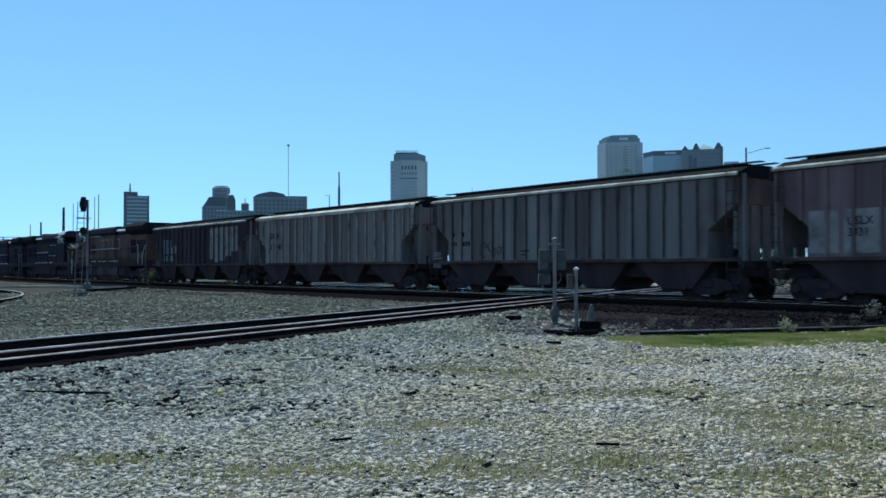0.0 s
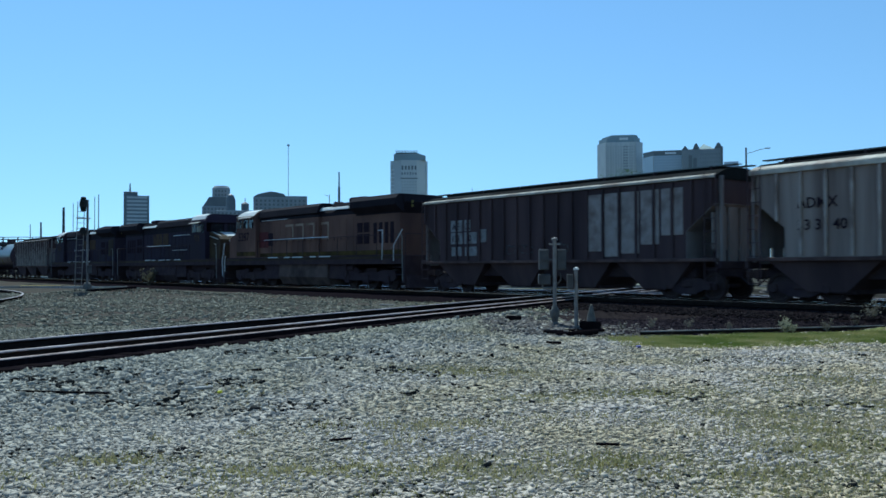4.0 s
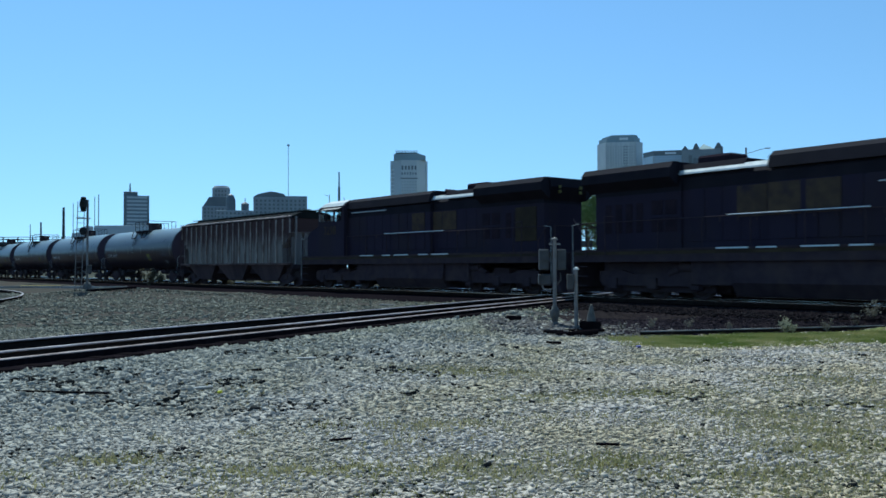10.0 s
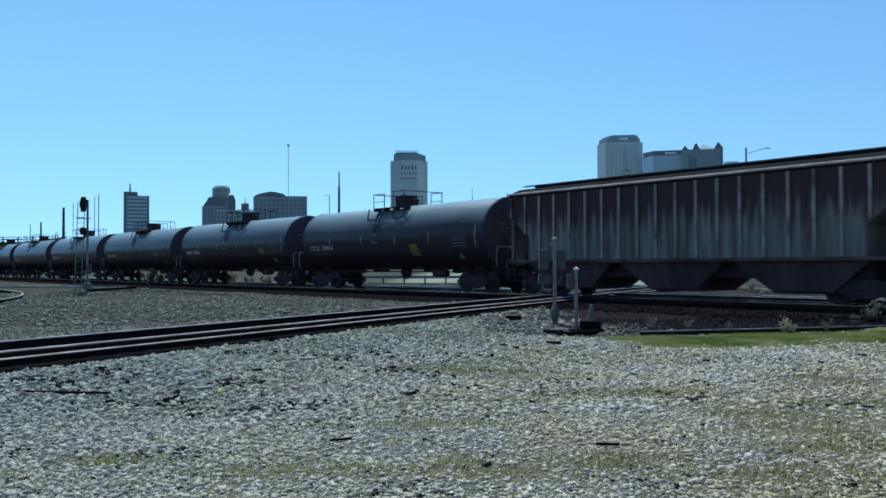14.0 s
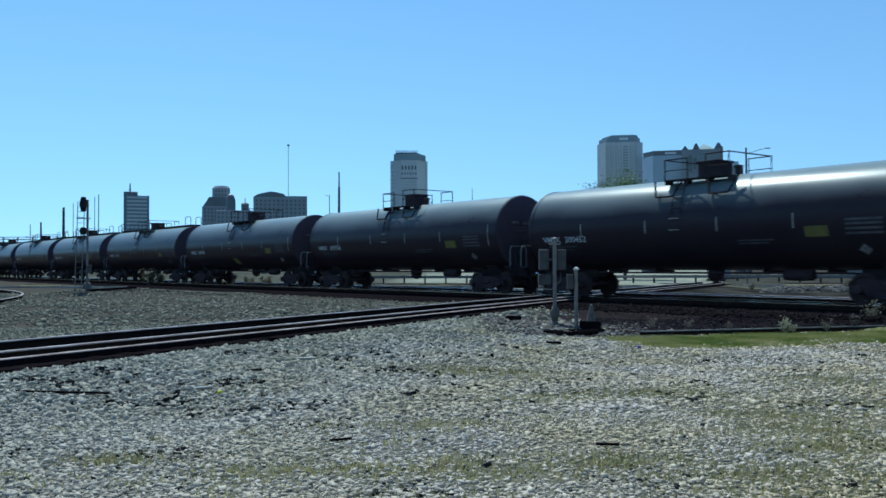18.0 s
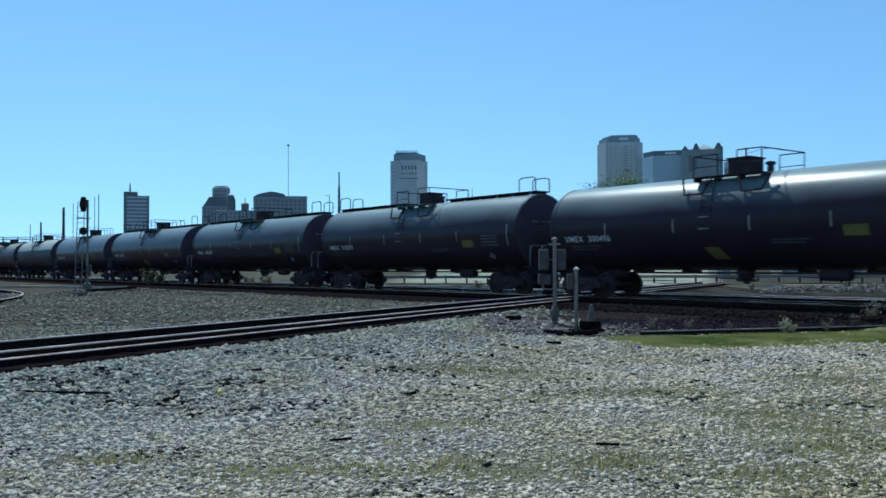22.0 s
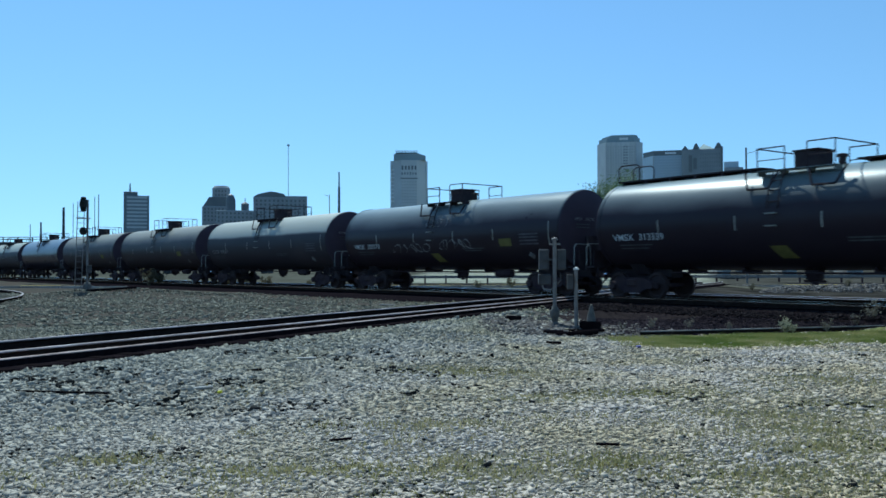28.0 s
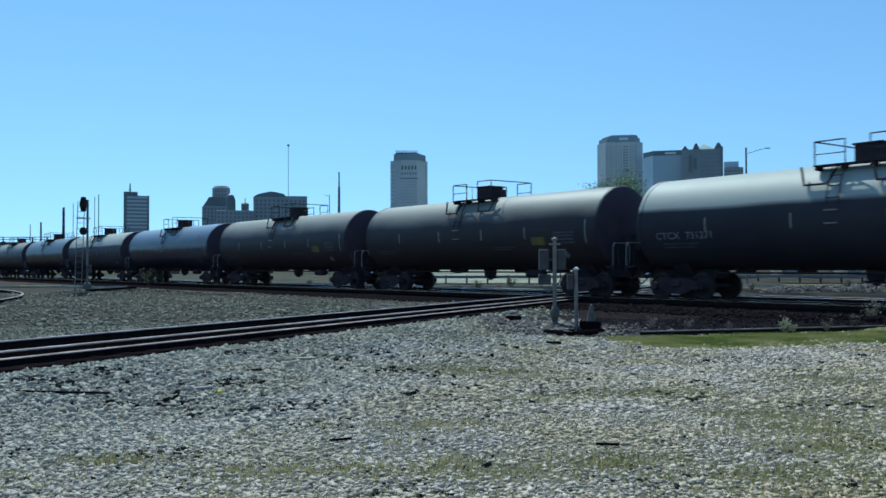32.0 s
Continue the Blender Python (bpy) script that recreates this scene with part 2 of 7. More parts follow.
M["far_dark"] = surface("dark_painted_steel", (0.04, 0.042, 0.045), (0.05, 0.05, 0.052), 0.3, 0.7, 0, 0.0)
M["emblem"] = surface("faded_pale_emblem", (0.36, 0.27, 0.2), (0.27, 0.2, 0.15), 2, 0.85, 0, 0.0, grime=(0.16, 0.11, 0.08), grime_amount=0.45, spec=0.0)
M["tieplate"] = surface("pale_foot_strip", (0.46, 0.385, 0.365), (0.26, 0.21, 0.2), 2.2, 0.9, 0.0, 0.1, spec=0.0)


# ---- mesh building ----
class Mesh:
    """Collects vertices and faces of one part."""

    def __init__(self):
        self.v, self.f, self.smooth = [], [], []

    def add(self, verts, faces, m=None, smooth=False):
        n = len(self.v)
        self.v += [tuple(m @ Vector(p)) for p in verts] if m else [tuple(p) for p in verts]
        self.f += [tuple(i + n for i in q) for q in faces]
        self.smooth += [smooth] * len(faces)
        return self

    def box(self, x0, x1, y0, y1, z0, z1, m=None, c=0.0):
        """A box, with its long edges chamfered by c."""
        if not c:
            v = [(x, y, z) for z in (z0, z1) for y in (y0, y1) for x in (x0, x1)]
            return self.add(v, [(0, 2, 3, 1), (4, 5, 7, 6), (0, 1, 5, 4), (2, 6, 7, 3), (0, 4, 6, 2), (1, 3, 7, 5)], m)
        ring = [(x0 + c, y0), (x1 - c, y0), (x1, y0 + c), (x1, y1 - c), (x1 - c, y1), (x0 + c, y1), (x0, y1 - c), (x0, y0 + c)]
        inner = [(x0 + c, y0 + c), (x1 - c, y0 + c), (x1 - c, y0 + c), (x1 - c, y1 - c), (x1 - c, y1 - c), (x0 + c, y1 - c), (x0 + c, y1 - c), (x0 + c, y0 + c)]
        v = [(*p, z0) for p in inner] + [(*p, z0 + c) for p in ring] + [(*p, z1 - c) for p in ring] + [(*p, z1) for p in inner]
        f = [tuple(reversed(range(8))), tuple(range(24, 32))]
        f += [(k * 8 + i, k * 8 + (i + 1) % 8, k * 8 + 8 + (i + 1) % 8, k * 8 + 8 + i) for k in range(3) for i in range(8)]
        return self.add(v, f, m)

    def tube(self, p, q, r, n=8, r2=None):
        """A round bar from p to q."""
        p, q = Vector(p), Vector(q)
        m = Matrix.Translation(p) @ (q - p).to_track_quat("Z", "Y").to_matrix().to_4x4()
        return self.lathe([(0, 0), (r, 0), (r if r2 is None else r2, (q - p).length), (0, (q - p).length)], n, m)

    def path(self, pts, r, n=6):
        for p, q in zip(pts, pts[1:]):
            self.tube(p, q, r, n)
        return self

    def lathe(self, prof, n=24, m=None, smooth=True):
        """Turns (radius, height) pairs round z."""
        v, f, rows = [], [], []
        for r, h in prof:
            if r < 1e-6:
                rows.append([len(v)] * n)
                v.append((0, 0, h))
            else:
                rows.append(list(range(len(v), len(v) + n)))
                v += [(r * math.cos(2 * math.pi * i / n), r * math.sin(2 * math.pi * i / n), h) for i in range(n)]
        for a, b in zip(rows, rows[1:]):
            for i in range(n):
                q = [a[i], a[(i + 1) % n], b[(i + 1) % n], b[i]]
                q = [k for j, k in enumerate(q) if k not in q[:j]]
                if len(q) > 2:
                    f.append(tuple(q))
        n0 = len(self.v)
        self.add(v, f, m, smooth)
        return self

    def prism(self, outline, y0, y1, m=None):
        """An (x, z) outline, anticlockwise seen from -y, pushed from y0 to y1."""
        n = len(outline)
        v = [(x, y0, z) for x, z in outline] + [(x, y1, z) for x, z in outline]
        f = [tuple(range(n)), tuple(reversed(range(n, 2 * n)))] + [(i, i + n, (i + 1) % n + n, (i + 1) % n) for i in range(n)]
        return self.add(v, f, m)

    def profile(self, section, x0, x1, m=None, smooth=False):
        """A (y, z) outline pushed along x."""
        n = len(section)
        v = [(x0, y, z) for y, z in section] + [(x1, y, z) for y, z in section]
        f = [tuple(range(n)), tuple(reversed(range(n, 2 * n)))] + [(i, i + n, (i + 1) % n + n, (i + 1) % n) for i in range(n)]
        return self.add(v, f, m)

    def data(self, name, mat):
        me = bpy.data.meshes.new(name)
        me.from_pydata(self.v, [], self.f)
        me.polygons.foreach_set("use_smooth", self.smooth)
        bm = bmesh.new()
        bm.from_mesh(me)
        bmesh.ops.recalc_face_normals(bm, faces=bm.faces)
        bm.to_mesh(me)
        bm.free()
        if any(self.smooth):
            me.set_sharp_from_angle(angle=radians(35))
        me.materials.append(mat)
        return me


def part(name, mesh, mat, parent, label="", at=None):
    """One mesh object under a thing or part."""
    ob = new(name, mesh if isinstance(mesh, bpy.types.Mesh) else mesh.data(name, mat))
    ob.parent = parent
    if at is not None:
        ob.matrix_basis = at
    if label:
        ob["label"] = label
    return ob


def thing(name, label, category, group="", kind="", at=None):
    ob = new(name)
    ob.empty_display_size = 0.3
    if at is not None:
        ob.matrix_basis = at
    return tagged(ob, label, category, group, kind)


def solid(name, mesh, mat, label, category="", group="", kind="", at=None):
    ob = new(name, mesh.data(name, mat))
    if at is not None:
        ob.matrix_basis = at
    return tagged(ob, label, category, group, kind)


def quick(name, verts, faces, mat, label, category="", kind=""):
    """A large mesh from numpy arrays."""
    me = bpy.data.meshes.new(name)
    me.vertices.add(len(verts))
    me.vertices.foreach_set("co", np.asarray(verts, dtype=np.float32).ravel())
    k = faces.shape[1]
    me.loops.add(faces.size)
    me.loops.foreach_set("vertex_index", faces.astype(np.int32).ravel())
    me.polygons.add(len(faces))
    me.polygons.foreach_set("loop_start", np.arange(0, faces.size, k, dtype=np.int32))
    me.update(calc_edges=True)
    me.materials.append(mat)
    return tagged(new(name, me), label, category, "", kind)


def lettering(text, size, mat, name="lettering", bold=0.0):
    """Flat letters in the xz plane, read from -y, starting at x = 0."""
    cu = bpy.data.curves.new(name, "FONT")
    cu.body, cu.size, cu.extrude, cu.offset = text, size, 0.002, bold
    cu.resolution_u = 2
    ob = bpy.data.objects.new(name, cu)
    scene.collection.objects.link(ob)
    me = bpy.data.meshes.new_from_object(ob.evaluated_get(bpy.context.evaluated_depsgraph_get()))
    bpy.data.objects.remove(ob)
    bpy.data.curves.remove(cu)
    me.transform(pose(0, 0, 0, 90))
    me.materials.clear()
    me.materials.append(mat)
    me.name = name
    return me


# ---- the train's line ----
KNOT_S = (-190, -150, -120, -90, -65, -45, -25, 0, 25)
KNOT_K = (-0.000426, -0.000453, -0.000509, -0.000563, -0.000115, -0.000309, 0.002154, 0.003273, 0.00308)
_s = np.linspace(-480, 330, 3241)
_k = np.interp(_s, KNOT_S, KNOT_K)
_k[_s > 45] = 0
_h = np.concatenate([[0], np.cumsum((_k[1:] + _k[:-1]) / 2 * 0.25)])
_i0 = int(np.argmin(abs(_s)))
_h += radians(146.613) - _h[_i0]
_x = np.concatenate([[0], np.cumsum((np.sin(_h[1:]) + np.sin(_h[:-1])) / 2 * 0.25)])
_y = np.concatenate([[0], np.cumsum((np.cos(_h[1:]) + np.cos(_h[:-1])) / 2 * 0.25)])
_x += 21.191 - _x[_i0]
_y += 13.966 - _y[_i0]


def on_line(s, left=0.0):
    """Place and heading (direction of travel) on the train's line, s metres along it."""
    x, y, h = np.interp(s, _s, _x), np.interp(s, _s, _y), np.interp(s, _s, _h)
    return x - np.cos(h) * left, y + np.sin(h) * left, h


SPEED_T = (0, 4, 8, 12, 16, 20, 24, 28, 32)
SPEED_V = (8.480, 8.744, 8.720, 8.648, 9.007, 9.232, 8.991, 9.110, 9.440)
_t = np.linspace(0, 32, 321)
_v = np.interp(_t, SPEED_T, SPEED_V)
_d = np.concatenate([[0], np.cumsum((_v[1:] + _v[:-1]) / 2 * 0.1)])


# the train eases and picks up a little in the second half
_e = np.interp(_t, (0, 16, 17, 19, 21, 22.5, 24, 25, 28, 30, 32), (0, 0, 0, -0.15, -0.45, -0.58, -0.35, -0.1, 0.2, 0.25, 0.05))
_d = _d + np.convolve(np.pad(_e, 10, "edge"), np.ones(21) / 21, "valid")


def gone(t):
    return float(np.interp(t, _t, _d))


def car_pose(u, wheelbase, t, back=False):
    """Pose of a car whose middle was u metres along the line at the start."""
    s = u + gone(t)
    ax, ay, _ = on_line(s + wheelbase / 2)
    bx, by, _ = on_line(s - wheelbase / 2)
    a = math.degrees(math.atan2(ay - by, ax - bx)) + (180 if back else 0)
    return pose((ax + bx) / 2, (ay + by) / 2, 0, 0, 0, a)


MOVING = []   # (thing, u, wheelbase, back)


# ---- ground ----
CROSS_P, CROSS_A = Vector((-6.61, 12.33)), radians(25.9)
CROSS_D = Vector((math.sin(CROSS_A), math.cos(CROSS_A)))
CROSS_N = Vector((-CROSS_D.y, CROSS_D.x))
_line_pts = np.stack([_x, _y], 1)[(_s > -200) & (_s < 120)][::4]


def track_gap(x, y):
    """Distance from the nearer of the two lines."""
    c = np.abs((x - CROSS_P.x) * CROSS_N.x + (y - CROSS_P.y) * CROSS_N.y)
    p = np.stack([np.ravel(x), np.ravel(y)], 1)
    m = np.full(len(p), 1e9)
    near = np.hypot(p[:, 0], p[:, 1]) < 260
    if near.any():
        d = p[near][:, None, :] - _line_pts[None]
        m[near] = np.sqrt((d ** 2).sum(2)).min(1)
    return np.minimum(c, m.reshape(np.shape(x)))


def ground_z(x, y):
    """Height of the ground: a little raised round the lines, uneven elsewhere."""
    x, y = np.asarray(x, float), np.asarray(y, float)
    g = track_gap(x, y)
    k = np.clip((g - 1.7) / 3.0, 0, 1)
    k = k * k * (3 - 2 * k)
    z = -0.24 - 0.2 * k
    z = z + 0.03 * np.sin(x * 0.9 + 0.4 * np.sin(y * 0.7)) * np.cos(y * 0.6 + 1.1) * k + 0.05 * np.sin(x * 0.21 + y * 0.13) * k
    # the low bank of ballast beyond the crossing track
    side = (x - CROSS_P.x) * CROSS_N.x + (y - CROSS_P.y) * CROSS_N.y
    z = z + 0.13 * np.exp(-((side - 2.6) / 0.7) ** 2) * np.clip((23.0 - (x * 0.797 + y * 0.604)) / 3.0, 0, 1)
    # the gravel heaped round the relay posts
    z = z + 0.13 * np.exp(-((x - 2.6) / 1.5) ** 2 - ((y - 21.6) / 1.5) ** 2)
    # the bank of rubble beyond the tracks
    z = z + 0.3 * np.exp(-((y - 57.0) / 2.2) ** 2) * np.clip((x - 0.35 * y) / 2.0, 0, 1) * np.clip((60 - x) / 20, 0, 1)
    # the low mound round the signal mast
    z = z + 0.42 * np.exp(-(((x + 17.5) / 4.5) ** 2 + ((y - 50) / 3.2) ** 2))
    return z


def ground_material():
    m = bpy.data.materials.new("gravel_and_grass")
    m.use_nodes = True
    nt = m.node_tree
    N, L = nt.nodes, nt.links
    b = N["Principled BSDF"]
    co = N.new("ShaderNodeTexCoord")

    def noise_tex(s, d=5.0):
        n = N.new("ShaderNodeTexNoise")
        n.inputs["Scale"].default_value, n.inputs["Detail"].default_value = s, d
        L.new(co.outputs["Object"], n.inputs["Vector"])
        return n.outputs["Fac"]

    def ramp(src, a, z, lo=0.0, hi=1.0):
        r = N.new("ShaderNodeMapRange")
        for i, v in zip((1, 2, 3, 4), (a, z, lo, hi)):
            r.inputs[i].default_value = v
        L.new(src, r.inputs[0])
        return r.outputs[0]

    def mix(f, a, z):
        x = N.new("ShaderNodeMix")
        x.data_type = "RGBA"
        for sock, v in ((x.inputs[0], f), (x.inputs[6], a), (x.inputs[7], z)):
            if isinstance(v, tuple):
                sock.default_value = (*v, 1)
            else:
                L.new(v, sock)
        return x.outputs[2]

    def maths(op, a, z):
        n = N.new("ShaderNodeMath")
        n.operation = op
        n.use_clamp = True
        for sock, v in zip(n.inputs, (a, z)):
            if isinstance(v, (int, float)):
                sock.default_value = v
            else:
                L.new(v, sock)
        return n.outputs[0]

    vo = N.new("ShaderNodeTexVoronoi")
    vo.inputs["Scale"].default_value = 22.0
    L.new(co.outputs["Object"], vo.inputs["Vector"])
    stone = N.new("ShaderNodeSeparateColor")
    L.new(vo.outputs["Color"], stone.inputs[0])
    gravel = mix(stone.outputs[0], (0.13, 0.12, 0.101), (0.29, 0.265, 0.222))
    gravel = mix(ramp(noise_tex(0.5), 0.4, 0.65), gravel, (0.13, 0.12, 0.095))
    grass = mix(noise_tex(3.0), (0.17, 0.165, 0.075), (0.25, 0.235, 0.135))
    pale = mix(ramp(noise_tex(0.35, 7.0), 0.36, 0.62), (0.25, 0.26, 0.185), (0.37, 0.36, 0.3))
    sep = N.new("ShaderNodeSeparateXYZ")
    L.new(co.outputs["Object"], sep.inputs[0])
    # grass: patches in front to the right, and the field beyond the line
    right = ramp(sep.outputs[0], -3.0, 5.0)
    patch = maths("MULTIPLY", ramp(noise_tex(0.55, 7.0), 0.45, 0.58), maths("MULTIPLY", right, 0.6))
    across = N.new("ShaderNodeVectorMath")
    across.operation = "DOT_PRODUCT"
    across.inputs[1].default_value = (0.797, 0.604, 0)
    L.new(co.outputs["Object"], across.inputs[0])
    dark_yard = maths("MULTIPLY", ramp(across.outputs["Value"], 57.0, 53.0), ramp(sep.outputs[0], 5.0, 9.0))
    field = maths("MULTIPLY", ramp(across.outputs["Value"], 40.0, 43.0), ramp(dark_yard, 0.0, 1.0, 1.0, 0.0))
    grass = mix(field, grass, pale)
    patch = maths("MULTIPLY", patch, ramp(across.outputs["Value"], 24.0, 22.0))
    mask = maths("MAXIMUM", patch, maths("MULTIPLY", field, ramp(noise_tex(0.12, 6.0), 0.3, 0.55, 0.45, 1.0)))
    yard = maths("MULTIPLY", ramp(across.outputs["Value"], 24.5, 27.0), ramp(across.outputs["Value"], 42.0, 38.0))
    yard = maths("MAXIMUM", yard, maths("MULTIPLY", dark_yard, ramp(across.outputs["Value"], 24.5, 27.0)))
    gravel = mix(maths("MULTIPLY", yard, ramp(noise_tex(0.3), 0.3, 0.6, 0.7, 1.0)), gravel, (0.022, 0.02, 0.018))
    strip = N.new("ShaderNodeVectorMath")
    strip.operation = "DOT_PRODUCT"
    strip.inputs[1].default_value = (-0.28, 0.96, 0)
    L.new(co.outputs["Object"], strip.inputs[0])
    on_strip = maths("MULTIPLY", ramp(strip.outputs["Value"], 15.8, 16.6), ramp(strip.outputs["Value"], 18.7, 18.4))
    on_strip = maths("MULTIPLY", on_strip, ramp(sep.outputs[0], 3.4, 4.6))
    mask = maths("MAXIMUM", mask, maths("MULTIPLY", on_strip, ramp(noise_tex(0.9, 6.0), 0.3, 0.5, 0.5, 1.0)))
    # the rough yard beyond the crossing track: darker dirt, and bare soil under the field's thin grass
    beyond = N.new("ShaderNodeVectorMath")
    beyond.operation = "DOT_PRODUCT"
    beyond.inputs[1].default_value = (CROSS_N.x, CROSS_N.y, 0)
    L.new(co.outputs["Object"], beyond.inputs[0])
    off = CROSS_P.x * CROSS_N.x + CROSS_P.y * CROSS_N.y
    far_side = maths("MULTIPLY", ramp(beyond.outputs["Value"], off + 1.2, off + 1.8), ramp(across.outputs["Value"], 26.0, 24.5))
    dirt = mix(ramp(noise_tex(0.5, 7.0), 0.42, 0.6), (0.055, 0.054, 0.045), (0.08, 0.064, 0.056))
    gravel = mix(maths("MULTIPLY", far_side, 0.85), gravel, dirt)
    soil = mix(ramp(noise_tex(0.35, 8.0), 0.35, 0.62), (0.014, 0.012, 0.012), (0.05, 0.047, 0.041))
    fan = N.new("ShaderNodeVectorMath")
    fan.operation = "DOT_PRODUCT"
    fan.inputs[1].default_value = (1, -0.3, 0)
    L.new(co.outputs["Object"], fan.inputs[0])
    open_land = ramp(fan.outputs["Value"], -2.0, 1.5)
    soil = mix(open_land, (0.1, 0.1, 0.07), soil)
    gravel = mix(maths("MULTIPLY", field, 0.9), gravel, soil)
    bare = maths("MULTIPLY", field, open_land)
    mask = maths("MULTIPLY", mask, ramp(bare, 0.0, 1.0, 1.0, 0.08))
    grass = mix(on_strip, grass, mix(ramp(noise_tex(1.8, 6.0), 0.35, 0.62), (0.23, 0.255, 0.07), (0.23, 0.21, 0.11)))
    # near-black ballast between the old rail and the line, the train's shade put in
    verge_dark = maths("MULTIPLY", ramp(strip.outputs["Value"], 18.5, 18.8), ramp(sep.outputs[0], 2.2, 3.2))
    verge_dark = maths("MULTIPLY", verge_dark, ramp(across.outputs["Value"], 27.0, 26.0))
    mask = maths("MULTIPLY", mask, ramp(verge_dark, 0.0, 1.0, 1.0, 0.04))
    gravel = mix(maths("MULTIPLY", verge_dark, ramp(noise_tex(2.5, 6.0), 0.5, 0.75, 1.0, 0.97)), gravel, (0.028, 0.0225, 0.025))
    # the verge far down the line is darker and barer
    sooty = maths("MULTIPLY", field, ramp(sep.outputs[0], -3.0, -7.0))
    gravel = mix(maths("MULTIPLY", sooty, 0.85), gravel, (0.02, 0.018, 0.016))
    mask = maths("MULTIPLY", mask, ramp(sooty, 0.0, 1.0, 1.0, 0.25))
    L.new(mix(mask, gravel, grass), b.inputs["Base Color"])
    b.inputs["Roughness"].default_value = 0.9
    b.inputs["Specular IOR Level"].default_value = 0.0
    bp = N.new("ShaderNodeBump")
    bp.inputs["Strength"].default_value, bp.inputs["Distance"].default_value = 0.8, 0.03
    L.new(vo.outputs["Distance"], bp.inputs["Height"])
    bp.invert = True
    L.new(bp.outputs[0], b.inputs["Normal"])
    return m


M["ground"] = ground_material()
_r = np.concatenate([[0.002], np.geomspace(1.0, 4600, 150)])
_a = np.linspace(0, 2 * np.pi, 289)[:-1]
_gx, _gy = np.outer(_r, np.sin(_a)) + 0.4, np.outer(_r, np.cos(_a)) + 0.3
_gz = ground_z(_gx, _gy)
_n = len(_a)
_idx = np.arange(len(_r) * _n).reshape(len(_r), _n)
_f = np.stack([_idx[:-1], np.roll(_idx, -1, 1)[:-1], np.roll(_idx, -1, 1)[1:], _idx[1:]], -1).reshape(-1, 4)
ground = quick("ground", np.stack([_gx, _gy, _gz], -1).reshape(-1, 3), _f[:, ::-1].copy(), M["ground"], "grey gravel yard with patches of thin grass", "ground", "structure")


# ---- tracks ----
RAIL = [(-0.07, -0.172), (0.07, -0.172), (0.07, -0.158), (0.014, -0.14), (0.012, -0.05), (0.036, -0.038), (0.036, -0.006),
        (0.028, 0.0), (-0.028, 0.0), (-0.036, -0.006), (-0.036, -0.038), (-0.012, -0.05), (-0.014, -0.14), (-0.07, -0.158)]


def sweep(section, pts):
    """Pushes a (left, z) outline along plan points (x, y, heading)."""
    me, n = Mesh(), len(section)
    v = [(x - math.cos(h) * l, y + math.sin(h) * l, z) for x, y, h in pts for l, z in section]
    f = [(k * n + i, k * n + (i + 1) % n, (k + 1) * n + (i + 1) % n, (k + 1) * n + i) for k in range(len(pts) - 1) for i in range(n)]
    f += [tuple(range(n)), tuple(range((len(pts) - 1) * n, len(pts) * n))]
    return me.add(v, f)


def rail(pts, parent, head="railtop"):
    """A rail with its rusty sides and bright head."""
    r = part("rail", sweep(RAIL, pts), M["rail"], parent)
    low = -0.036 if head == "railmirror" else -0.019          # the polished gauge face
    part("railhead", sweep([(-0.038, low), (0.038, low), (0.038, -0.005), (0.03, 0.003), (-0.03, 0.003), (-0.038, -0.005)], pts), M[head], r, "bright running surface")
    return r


def tie_mesh():
    return Mesh().box(-0.115, 0.115, -1.3, 1.3, -0.36, -0.176, c=0.015).data("tie", M["tie"])


TIE = tie_mesh()
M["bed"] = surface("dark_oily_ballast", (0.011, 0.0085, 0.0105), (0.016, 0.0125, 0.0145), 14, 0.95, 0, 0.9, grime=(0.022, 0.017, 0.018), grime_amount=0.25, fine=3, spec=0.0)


def track(name, label, pts_fn, s0, s1, step, tie_step, near_w=1.5, head="railmirror", far_w=1.72):
    th = thing(name, label, "railway track", kind="structure")
    ss = np.arange(s0, s1 + 0.01, step)
    for side in (0.75, -0.75):
        rail([pts_fn(s, side) for s in ss], th, head)
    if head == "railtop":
        # a thin pale strip added along the near rail's foot
        part("flange_strip", sweep([(-0.93, -0.104), (-0.84, -0.1), (-0.84, -0.085), (-0.93, -0.092)], [pts_fn(s, 0) for s in ss]), M["tieplate"], th, "pale strip along the rail's foot")
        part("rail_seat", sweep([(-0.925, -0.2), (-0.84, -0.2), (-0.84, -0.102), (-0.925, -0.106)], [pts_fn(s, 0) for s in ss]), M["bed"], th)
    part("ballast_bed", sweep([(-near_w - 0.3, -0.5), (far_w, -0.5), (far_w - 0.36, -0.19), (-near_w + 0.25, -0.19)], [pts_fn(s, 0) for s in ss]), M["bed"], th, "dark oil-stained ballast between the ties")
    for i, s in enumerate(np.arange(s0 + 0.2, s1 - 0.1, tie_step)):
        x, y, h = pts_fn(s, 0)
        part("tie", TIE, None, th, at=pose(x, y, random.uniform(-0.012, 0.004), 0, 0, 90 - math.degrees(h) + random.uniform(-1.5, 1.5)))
    return th


def on_cross(a, left=0.0):
    p = CROSS_P + CROSS_D * a + CROSS_N * left
    return p.x, p.y, CROSS_A


# its near side is widened near-black: the train's shade put into the ballast
main_track = track("main_track", "rusty main line track with dark wooden ties", on_line, -150, 14, 1.0, 0.56, 3.2)
cross_track = track("crossing_track", "track crossing the main line at a diamond", on_cross, -10, 62, 4.0, 0.56, head="railtop", far_w=2.3)
siding = track("far_track", "second dark track beyond the main line", lambda s, left=0.0: on_line(s, left + 4.4), -140, 16, 1.0, 0.78)


